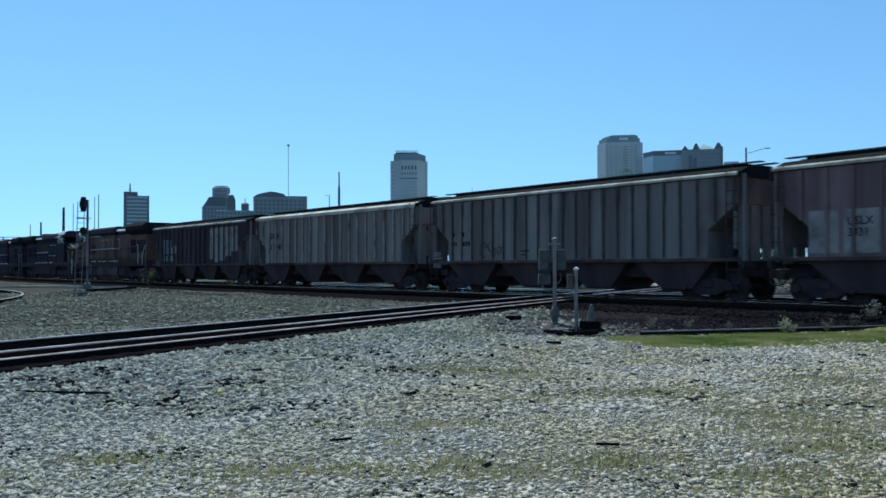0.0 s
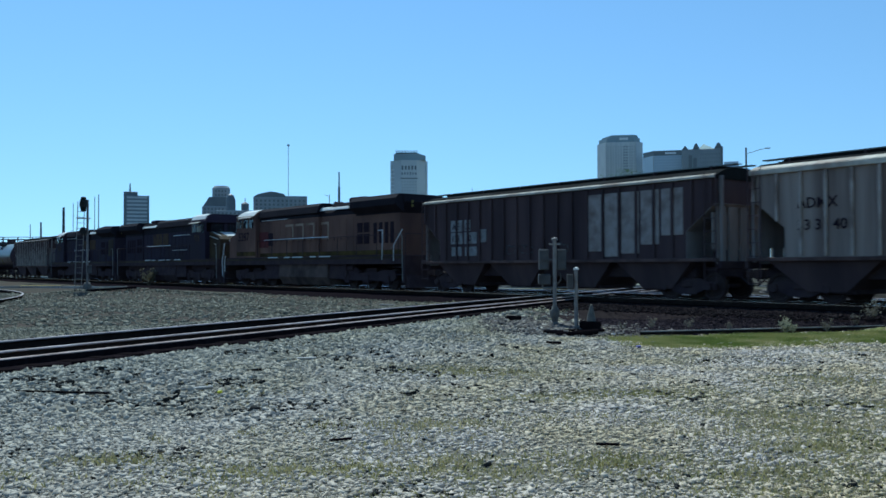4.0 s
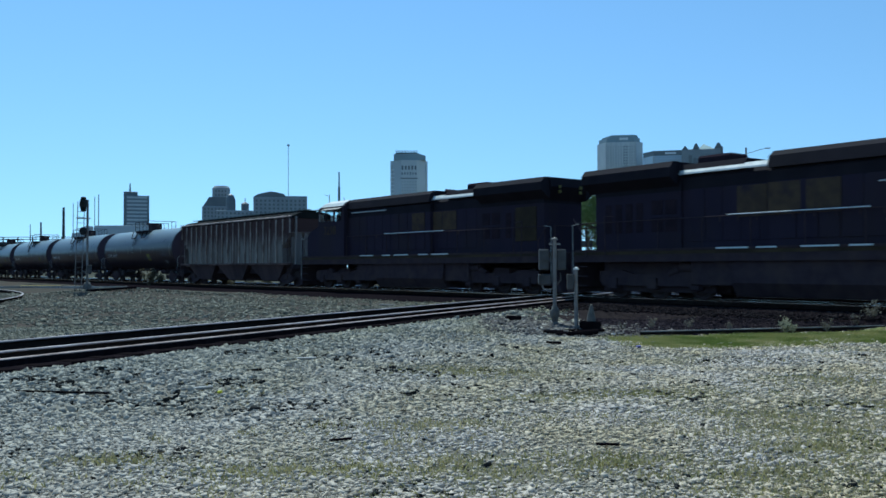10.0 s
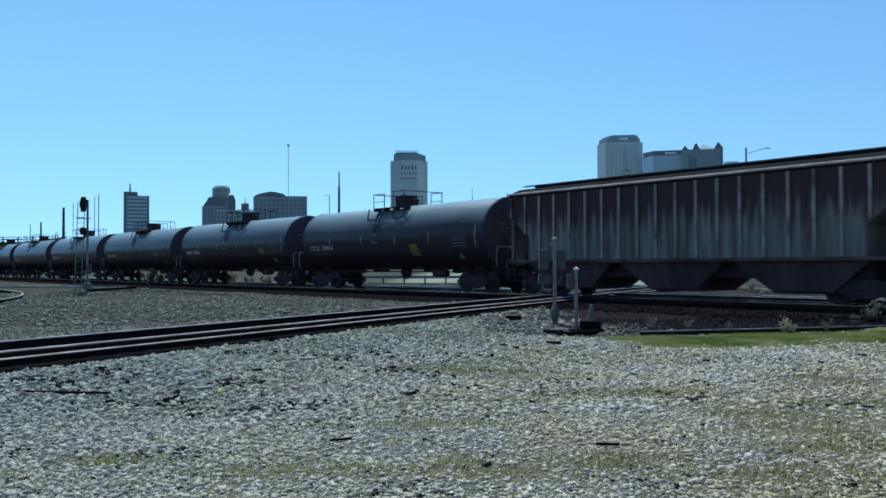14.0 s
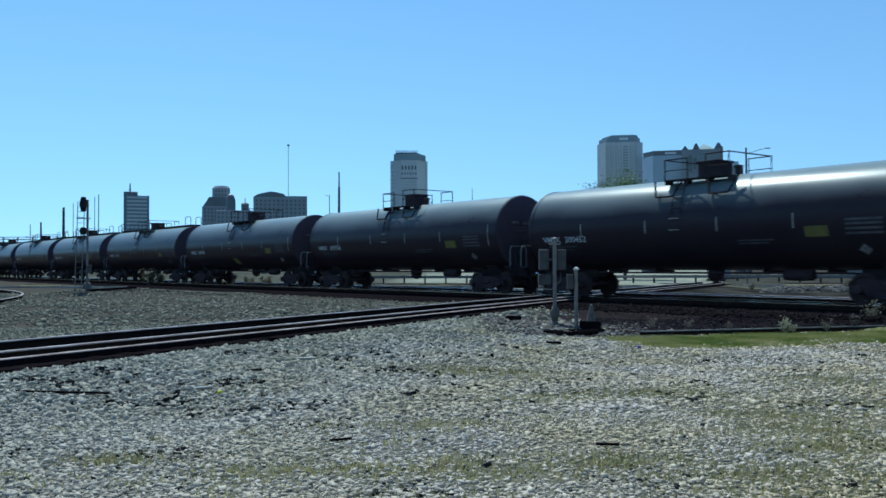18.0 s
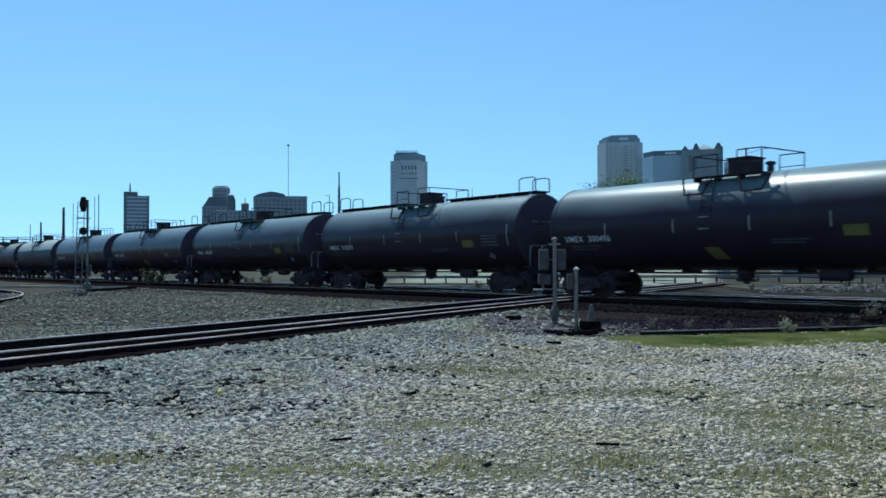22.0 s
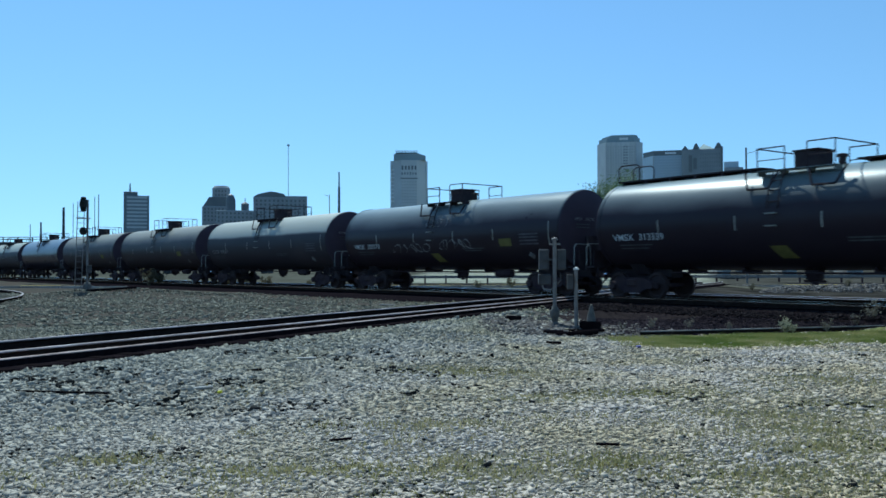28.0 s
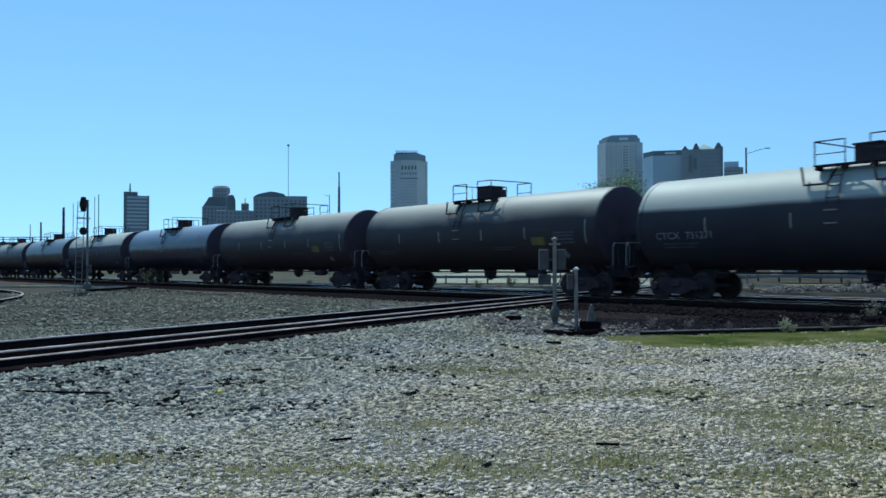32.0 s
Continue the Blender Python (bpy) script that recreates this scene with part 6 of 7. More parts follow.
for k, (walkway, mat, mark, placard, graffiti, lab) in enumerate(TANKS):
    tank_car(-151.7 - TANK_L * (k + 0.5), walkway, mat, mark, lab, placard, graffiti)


# ---- lineside things ----
def gz(x, y):
    return float(ground_z(np.array([x]), np.array([y]))[0])


def at_px_ground(px, depth):
    return (px - 784) / 1585.7 * depth


def post_with_box():
    x, y = 2.74, 22.0
    z = gz(x, y)
    th = thing("signal_post", "galvanised post with grey relay boxes on a rounded base", "post", at=pose(x, y, z))
    part("pole", Mesh().tube((0, 0, 0.2), (0, 0, 2.12), 0.048, 12), M["galv"], th)
    part("cap", Mesh().lathe([(0, 2.1), (0.08, 2.1), (0.08, 2.14), (0, 2.17)], 12), M["galv"], th)
    part("base", Mesh().lathe([(0, 0), (0.13, 0), (0.07, 0.1), (0.08, 0.18), (0.125, 0.28), (0.12, 0.37), (0.07, 0.44), (0.055, 0.48)], 16), M["casting"], th, "bulbous cast base")
    part("plinth", Mesh().box(-0.3, 0.3, -0.25, 0.25, -0.1, 0.03, c=0.02), M["timber"], th)
    for x0 in (-0.36, 0.06):
        b = part("relay_box", Mesh().box(x0, x0 + 0.24, 0.1, 0.35, 1.36, 1.88, c=0.02), M["relay_grey"], th)
        part("box_door", Mesh().box(x0 + 0.02, x0 + 0.22, 0.085, 0.1, 1.39, 1.85, c=0.005), M["relay_grey"], b)
    part("bracket", Mesh().box(-0.3, 0.26, 0.045, 0.085, 1.6, 1.64), M["relay_grey"], th)
    part("junction_box", Mesh().box(-0.38, -0.08, 0.08, 0.3, 1.0, 1.26, c=0.02), M["relay_grey"], th)
    part("conduit", Mesh().path([(-0.3, 0.12, 1.02), (-0.26, 0.1, 0.9), (-0.1, 0.06, 0.88), (0.0, 0.05, 0.94)], 0.02), M["galv"], th)
    part("cable", Mesh().path([(0.16, 0.16, 1.28), (0.17, 0.15, 1.12), (0.06, 0.1, 1.0), (0.02, 0.06, 1.08)], 0.016), M["cabinet"], th)
    part("cross_arm", Mesh().box(-0.14, 0.14, -0.02, 0.02, 1.98, 2.02), M["galv"], th)


def short_post():
    x, y = 3.13, 21.1
    th = thing("short_post", "short galvanised post with a small box", "post", at=pose(x, y, gz(x, y)))
    part("pole", Mesh().tube((0, 0, 0.0), (0, 0, 1.42), 0.045, 12), M["galv"], th)
    part("cap", Mesh().lathe([(0, 1.4), (0.065, 1.4), (0.065, 1.44), (0, 1.47)], 12), M["white"], th, "bright cap")
    part("meter_box", Mesh().box(-0.21, -0.07, -0.06, 0.1, 0.94, 1.3, c=0.015), M["cabinet"], th)
    part("foot", Mesh().box(-0.14, 0.14, -0.14, 0.14, -0.05, 0.06, c=0.02), M["casting"], th)


def stub_on_block():
    x, y = 3.45, 20.9
    th = thing("marker_stub", "tapered marker stub on a dark timber block", "marker", at=pose(x, y, gz(x, y)))
    part("block", Mesh().box(-0.25, 0.2, -0.18, 0.18, -0.05, 0.24, c=0.02), M["tie"], th)
    part("stub", Mesh().lathe([(0, 0.24), (0.11, 0.24), (0.1, 0.32), (0.03, 0.62), (0, 0.64)], 12), M["casting"], th)


def signal_mast():
    x, y = -19.85, 50.0
    z = gz(x, y)
    th = thing("railway_signal", "two-headed railway signal mast with ladder", "signal", at=pose(x, y, z, 0, 0, 20))
    part("mast", Mesh().tube((0, 0, 0), (0, 0, 5.0), 0.06, 12), M["galv"], th)
    part("base", Mesh().lathe([(0, 0), (0.25, 0), (0.22, 0.25), (0.12, 0.4), (0.08, 0.42)], 14), M["casting"], th)
    ld = Mesh().tube((-0.65, 0, 0), (-0.5, 0, 4.9), 0.025, 6).tube((-0.3, 0, 0), (-0.15, 0, 4.9), 0.025, 6)
    for k in range(15):
        ld.tube((-0.64 + 0.01 * k, 0, 0.3 + 0.31 * k), (-0.29 + 0.01 * k, 0, 0.3 + 0.31 * k), 0.014, 6)
    part("ladder", ld, M["galv"], th)
    for zz, big in ((4.75, 1), (3.25, 0)):
        tgt = part("target", Mesh().lathe([(0, 0), (0.18, 0), (0.2, 0.02), (0.18, 0.04), (0, 0.04)], 20, pose(-0.22, -0.22, zz, 90) @ Matrix.Diagonal((1, 1.9 if big else 1.05, 1, 1))), M["signal"], th, "black oval signal target")
        part("lamp_housing", Mesh().box(-0.36, -0.08, -0.2, 0.15, zz - (0.4 if big else 0.2), zz + (0.4 if big else 0.2), c=0.04), M["signal"], tgt)
        for k in ((-0.28, 0.0, 0.28) if big else (0.0,)):
            part("visor", Mesh().lathe([(0.1, 0), (0.11, 0), (0.11, 0.22), (0.1, 0.22)], 14, pose(-0.22, -0.25, zz + k, 90)), M["signal"], tgt)
    part("platform", Mesh().box(-0.6, 0.15, -0.1, 0.35, 3.95, 3.99), M["galv"], th)
    part("junction_box", Mesh().box(-0.02, 0.22, -0.14, 0.1, 0.9, 1.35, c=0.02), M["cabinet"], th)


post_with_box()
short_post()
stub_on_block()
signal_mast()

# the loose length of old rail at the edge of the grass
M["old_head"] = surface("dull_dusty_rail_head", (0.3, 0.285, 0.26), (0.19, 0.175, 0.16), 3, 0.8, 0, 0.05, fine=20, spec=0.1)
_p, _q = Vector((4.55, 20.7)), Vector((15.5, 23.9))
_h0 = math.atan2((_q - _p).x, (_q - _p).y)
_pts = [(*(_p + (_q - _p) * k / 12), _h0) for k in range(13)]
OLD_Z = gz(9, 22.0) + 0.13
old_rail = thing("old_rail", "long pale-topped old rail lying beside the grass", "rail", at=pose(0, 0, OLD_Z))
part("web", sweep([(-0.07, -0.24), (0.07, -0.24), (0.07, -0.15), (0.03, -0.13), (0.036, -0.022), (-0.036, -0.022), (-0.03, -0.13), (-0.07, -0.15)], _pts), M["rail"], old_rail)
part("head", sweep([(-0.037, -0.022), (0.037, -0.022), (0.032, 0.0), (-0.032, 0.0)], _pts), M["old_head"], old_rail, "dusty pale railhead")


# ---- weeds and litter ----
def weed(x, y, h, seed, label, mat):
    rs = random.Random(seed)
    th = thing("weed", label, "weed", "weeds by the line", at=pose(x, y, gz(x, y)))
    tips = []
    for k in range(7):
        a = rs.uniform(0, 6.28)
        q = Vector((math.cos(a) * h * 0.35, math.sin(a) * h * 0.35, h * rs.uniform(0.6, 1.0)))
        part("stem", Mesh().tube((0, 0, 0), q, 0.008, 5, 0.003), M[mat], th)
        tips.append(q)
    lf = Mesh()
    for q in tips:
        for _ in range(14 if mat == "dry" else 36):
            c = q * rs.uniform(0.35, 1.05) + Vector([rs.gauss(0, h * 0.1) for _ in range(3)])
            d = Vector([rs.gauss(0, 1) for _ in range(3)]).normalized() * h * 0.075
            e = d.orthogonal().normalized() * h * 0.045
            lf.add([c - d, c + e, c + d, c - e], [(0, 1, 2, 3)])
    part("leaves", lf, M[mat], th)


M["dry"] = grass_material("dry_weed", (0.2, 0.185, 0.14), (0.27, 0.25, 0.2))
M["pale_weed"] = grass_material("pale_weed_leaves", (0.3, 0.3, 0.2), (0.4, 0.39, 0.27))
for x, y, h, k, lab, mat in ((8.2, 21.5, 0.36, 1, "bushy pale green weed beside the old rail", "pale_weed"), (8.4, 21.55, 0.22, 11, "bushy pale green weed beside the old rail", "pale_weed"), (9.4, 22.0, 0.3, 2, "low pale weed beside the old rail", "dry"),
                             (5.3, 22.8, 0.3, 3, "low dry weed on the dark ballast", "dry"), (6.3, 23.0, 0.28, 4, "low dry weed on the dark ballast", "dry"),
                             (11.1, 23.3, 0.55, 5, "tall wispy dry weed by the track", "dry"), (10.6, 23.0, 0.3, 6, "low dry weed on the dark ballast", "dry"),
                             (4.4, 22.0, 0.22, 7, "low dry weed on the dark ballast", "dry"), (7.2, 22.6, 0.2, 8, "low dry weed on the dark ballast", "dry")):
    weed(x, y, h, k, lab, mat)


M["scrub"] = grass_material("brown_scrub", (0.11, 0.1, 0.06), (0.17, 0.15, 0.1))
for k, (px, depth, h) in enumerate(((262, 68, 1.3), (285, 70, 1.0), (408, 66, 1.2), (440, 69, 0.9), (470, 67, 1.1), (545, 64, 0.7), (845, 60, 0.6), (905, 66, 0.8), (1330, 58, 0.5), (1500, 56, 0.5))):
    weed((px - 784) / 1585.7 * depth, depth, h, 40 + k, "low brown scrub bush beyond the tracks", "scrub")


def litter(name, x, y, size, mat, label, turn=0.0):
    a, b, c = size
    solid(name, Mesh().box(-a / 2, a / 2, -b / 2, b / 2, 0, c, c=min(size) * 0.25), M[mat], label, "litter", at=pose(x, y, gz(x, y) + 0.02, random.uniform(-4, 4), random.uniform(-4, 4), turn))


M["cup_yellow"] = surface("bright_yellow_plastic", (0.7, 0.65, 0.03), (0.6, 0.55, 0.03), 5, 0.5, 0, 0.0)
M["scrap_blue"] = surface("blue_plastic", (0.16, 0.15, 0.42), (0.13, 0.12, 0.36), 5, 0.5, 0, 0.0)
litter("board_scrap", -2.1, 13.8, (0.3, 0.09, 0.03), "concrete", "white broken board lying on the gravel", 12)
litter("yellow_scrap", -2.66, 10.7, (0.055, 0.05, 0.035), "cup_yellow", "small bright yellow plastic scrap on gravel")
litter("board_scrap", -2.95, 10.9, (0.3, 0.08, 0.03), "concrete", "pale wood chip on the gravel", 15)
litter("blue_scrap", 3.7, 17.0, (0.09, 0.06, 0.04), "scrap_blue", "small blue plastic scrap on gravel")
litter("dark_stick", -4.3, 10.1, (1.05, 0.035, 0.025), "tie", "dark broken stick on the gravel", 8)
litter("tie_plank", 2.95, 19.75, (0.95, 0.16, 0.1), "tie", "dark rotten tie plank at the posts' foot", 4)
litter("tie_plank", 2.45, 19.95, (0.45, 0.14, 0.08), "tie", "short dark rotten tie plank beside the posts", -14)
litter("paper_scrap", 3.85, 20.3, (0.09, 0.07, 0.03), "white", "small pale paper scrap in the grass", 20)
litter("timber_chunk", 1.8, 23.0, (0.4, 0.2, 0.14), "tie", "dark chunk of tie timber", 20)
litter("timber_chunk", 2.15, 17.5, (0.3, 0.08, 0.05), "tie", "dark chunk of tie timber", -8)
litter("timber_chunk", -0.9, 7.9, (0.2, 0.03, 0.02), "tie", "dark splinter of tie timber", 5)
litter("timber_chunk", 1.35, 7.4, (0.2, 0.03, 0.02), "tie", "dark splinter of tie timber", 10)
litter("timber_chunk", -2.6, 12.4, (0.2, 0.05, 0.03), "tie", "dark rotten piece of timber", 25)
# dark strip lying where the posts' shadow falls, added for that shade
litter("base_board", 3.2, 20.55, (1.0, 0.16, 0.06), "tie", "dark strip put in for the shadow in front of the posts", 6)
# dark strip laid in for the shadow line beside the signal mast
litter("signal_board", -17.9, 48.4, (2.6, 0.3, 0.12), "tie", "dark strip put in for the shadow line by the mast", 4)
litter("track_scrap", -2.3, 36.8, (0.7, 0.12, 0.08), "timber", "pale broken plank beside the track", -25)

# ---- the city ----
def facade(th, x0, x1, y, z0, z1, cols, rows, mat="b_glass", fill=0.6, vfill=0.55):
    """Windows of one front, each a recess-dark pane."""
    w, h = (x1 - x0) / cols, (z1 - z0) / rows
    for r in range(rows):
        for c in range(cols):
            a, b = x0 + w * (c + 0.5 - fill / 2), z0 + h * (r + 0.5 - vfill / 2)
            part("window", pane_mesh(round(w * fill, 2), round(h * vfill, 2), mat), None, th, at=pose(a, y, b))


PANES = {}


def pane_mesh(w, h, mat):
    if (w, h, mat) not in PANES:
        PANES[w, h, mat] = Mesh().box(0, w, -0.25, 0.05, 0, h).data("window", M[mat])
    return PANES[w, h, mat]


def place(px, depth, ry=0):
    return pose((px - 784) / 1585.7 * depth, depth, -0.4, 0, 0, ry - math.degrees(math.atan((px - 784) / 1585.7)))


def hgt(y, depth):
    """Height above the ground of what shows at row y at that depth."""
    return (474 - y) / 1585.7 * depth + 1.5


def tower_centre():
    d = 900.0
    th = thing("office_tower", "pale stone office tower with chamfered crown", "tower", "downtown towers", at=place(724, d))
    s = d / 1585.7
    w = 33 * s
    t = lambda y: hgt(y, d)
    part("shaft", Mesh().lathe([(0, 0), (w * 1.09, 0), (w * 1.09, t(283)), (0, t(283))], 8, pose(0, w, 0, 0, 0, 22.5), smooth=False), M["b_pale"], th)
    part("side_wing", Mesh().box(-w, w, w * 0.45, w * 1.6, 0, t(286), c=1.2), M["b_pale"], th)
    part("crown", Mesh().prism([(-w * 0.82, t(283)), (w * 0.9, t(283)), (w * 0.9, t(275)), (w * 0.5, t(270)), (-w * 0.82, t(272))], 3, 2 * w - 3), M["b_mid"], th)
    part("roof_cap", Mesh().box(-w * 0.74, w * 0.46, 6, 2 * w - 6, t(271), t(268), c=0.6), M["b_dark"], th)
    for k in range(8):
        part("roof_post", Mesh().box(-w * 0.7 + k * w * 0.16, -w * 0.7 + k * w * 0.16 + 0.7, 6, 7, t(268), t(265.5)), M["b_pale"], th)
    part("roof_rail", Mesh().box(-w * 0.74, w * 0.46, 6, 7.5, t(266), t(265)), M["b_pale"], th)
    part("dark_band", Mesh().box(-w * 0.46, w * 0.46, -0.25, 1.0, t(316.5), t(314.5)), M["b_dark"], th)
    facade(th, -w * 0.44, w * 0.44, -0.06, t(301), t(292), 5, 1, "b_dark", 0.55, 0.8)
    facade(th, -w * 0.44, w * 0.44, -0.06, t(311), t(303), 6, 1, "b_glass", 0.5, 0.5)
    facade(th, -w * 0.44, w * 0.44, -0.06, t(372), t(319), 6, 10, "b_win", 0.5, 0.45)
    # white bands carry the sunlight on the tower's angled left face
    for k in range(9):
        part("balcony_band", Mesh().box(-w * 0.98, -w * 0.74, w * 0.38, w * 0.5, t(298 + 7 * k + 2.2), t(298 + 7 * k)), M["b_white"], th, "white band, sunlight on the angled face put in")


def tower_right():
    d = 930.0
    th = thing("office_tower", "tall pale office tower with stepped octagonal top", "tower", "downtown towers", at=place(1098, d))
    s = d / 1585.7
    w = 40 * s
    t = lambda y: hgt(y, d)
    plan = [(-w, 16), (-w * 0.62, 0), (w * 0.72, 0), (w, 8), (w, 60), (-w, 60)]

    def tier(name, k, z0, z1, mat, dx=0.0):
        n = len(plan)
        v = [(x * k + dx, 30 + (y - 30) * k, z) for z in (z0, z1) for x, y in plan]
        return part(name, Mesh().add(v, [tuple(reversed(range(n))), tuple(range(n, 2 * n))] + [(i, (i + 1) % n, (i + 1) % n + n, i + n) for i in range(n)]), M[mat], th)

    tier("shaft", 1.0, 0, t(252), "b_pale")
    tier("crown", 0.9, t(252), t(244), "b_mid", -0.5)
    tier("upper_crown", 0.8, t(244), t(240), "b_mid", 0.3)
    tier("roof_band", 0.68, t(240), t(237), "b_mid", 2.0)
    part("sign_panel", Mesh().box(-w * 0.02, w * 0.36, 2.2, 2.9, t(247.5), t(243.5)), M["b_white"], th, "pale sign panel")
    for k in range(7):
        part("pilaster", Mesh().box(-w * 0.6 + k * w * 0.215, -w * 0.6 + k * w * 0.215 + 0.5, -0.5, 0.2, 0, t(252.5)), M["b_win"], th)
    facade(th, w * 0.14, w * 0.36, -0.08, t(322), t(258), 2, 13, "b_glass", 0.75, 0.45)
    facade(th, -w * 0.57, w * 0.12, -0.05, t(322), t(258), 6, 13, "b_win", 0.5, 0.5)
    facade(th, w * 0.38, w * 0.7, -0.05, t(322), t(258), 3, 13, "b_win", 0.5, 0.5)


def block_right():
    d = 880.0
    th = thing("office_block", "blue glass office block with dark parapet", "office block", "downtown blocks", at=place(1176, d))
    s = d / 1585.7
    t = lambda y: hgt(y, d)
    def angled(x0, xm, x1, y0, z0, z1):
        v = [(x, y, z) for z in (z0, z1) for x, y in ((x0, 16.0), (xm, y0), (x1, y0), (x1, 40.0), (x0, 40.0))]
        return Mesh().add(v, [(4, 3, 2, 1, 0), (5, 6, 7, 8, 9)] + [(i, (i + 1) % 5, (i + 1) % 5 + 5, i + 5) for i in range(5)])

    part("wall", angled(-37 * s, -18 * s, 34 * s, 0, 0, t(276)), M["b_blue"], th)
    part("parapet", angled(-36.5 * s, -17 * s, 34 * s, 0.5, t(276), t(267)), M["b_dark"], th)
    part("sign_panel", Mesh().box(2 * s, 21 * s, 0.1, 0.6, t(273.5), t(270.5)), M["b_white"], th, "pale sign panel")
    part("corner_mullion", Mesh().box(-18.6 * s, -17.4 * s, -0.3, 0.3, 0, t(276)), M["b_win"], th)
    facade(th, -17 * s, 33 * s, -0.05, t(335), t(277), 10, 12, "b_pane", 0.9, 0.7)
    d = 840.0
    th = thing("hotel_block", "grey gabled office building with copper roof", "office block", "downtown blocks", at=place(1246, d))
    s = d / 1585.7
    t2 = lambda y: hgt(y, d)
    part("wall", Mesh().box(-37 * s, 32 * s, 0, 42, 0, t2(264), c=0.8), M["b_slate"], th)
    # the shaded right end, put in as dark cladding
    part("end_wall", Mesh().box(29.5 * s, 33.5 * s, -0.4, 40, 0, t2(261)), M["b_dark"], th, "end wall with its shade put into dark cladding")
    for a, hw, peak in ((-31, 6, 258), (-12, 6, 254), (26, 7, 254)):
        part("gable", Mesh().prism([((a - hw) * s, t2(264)), ((a + hw) * s, t2(264)), ((a + hw * 0.55) * s, t2(peak + 4)), ((a + hw * 0.2) * s, t2(peak)), ((a - hw * 0.2) * s, t2(peak)), ((a - hw * 0.55) * s, t2(peak + 4))], 0, 6), M["b_dark"], th)
    for a, z0, z1 in ((-22, 305, 275), (-14, 300, 280)):
        part("window_bay", Mesh().box((a - 3) * s, (a + 3) * s, -0.5, 0.2, t2(z0), t2(z1)), M["b_dark"], th, "tall dark window bay")
    rf = [(-10 * s, 8, t2(264)), (22 * s, 8, t2(264)), (22 * s, 34, t2(264)), (-10 * s, 34, t2(264)), (1 * s, 21, t2(250))]
    part("roof", Mesh().add(rf, [(3, 2, 1, 0), (0, 1, 4), (1, 2, 4), (2, 3, 4), (3, 0, 4)]), M["b_copper"], th, "pale green hipped roof")
    facade(th, -6 * s, 29 * s, -0.05, t2(335), t2(270), 9, 9, "b_glass", 0.4, 0.5)
    d = 760.0
    th = thing("office_block", "low pale stepped office block", "office block", "downtown blocks", at=place(1297, d))
    s = d / 1585.7
    t3 = lambda y: hgt(y, d)
    part("wall", Mesh().box(-14 * s, 19 * s, 0, 30, 0, t3(297), c=0.5), M["b_tan"], th)
    part("upper_storey", Mesh().box(-14 * s, 11 * s, 2, 28, t3(297), t3(286), c=0.5), M["b_blue"], th)
    facade(th, -13 * s, 18 * s, -0.05, t3(335), t3(300), 6, 5, "b_glass", 0.7, 0.4)


def tower_left():
    d = 1000.0
    th = thing("office_tower", "dark banded office tower with mast", "tower", "downtown towers", at=place(241, d))
    s = d / 1585.7
    t = lambda y: hgt(y, d)
    part("shaft", Mesh().box(-21 * s, 21 * s, 0, 34, 0, t(345), c=0.6), M["b_glass"], th)
    part("core", Mesh().box(-21.5 * s, -17 * s, -0.3, 34, 0, t(339)), M["b_dark"], th)
    part("penthouse", Mesh().box(-20 * s, 2 * s, 2, 30, t(345), t(338), c=0.5), M["b_dark"], th)
    part("edge", Mesh().box(18 * s, 21.5 * s, -0.3, 34, 0, t(345)), M["b_dark"], th)
    part("mast", Mesh().tube((-11 * s, 12, t(340)), (-11 * s, 12, t(322)), 1.1, 8, 0.5), M["b_dark"], th)
    for k in range(9):
        part("spandrel", Mesh().box(-16 * s, 18 * s, -0.25, 0.1, t(350 + 6.6 * k), t(347 + 6.6 * k)), M["b_pale"], th)


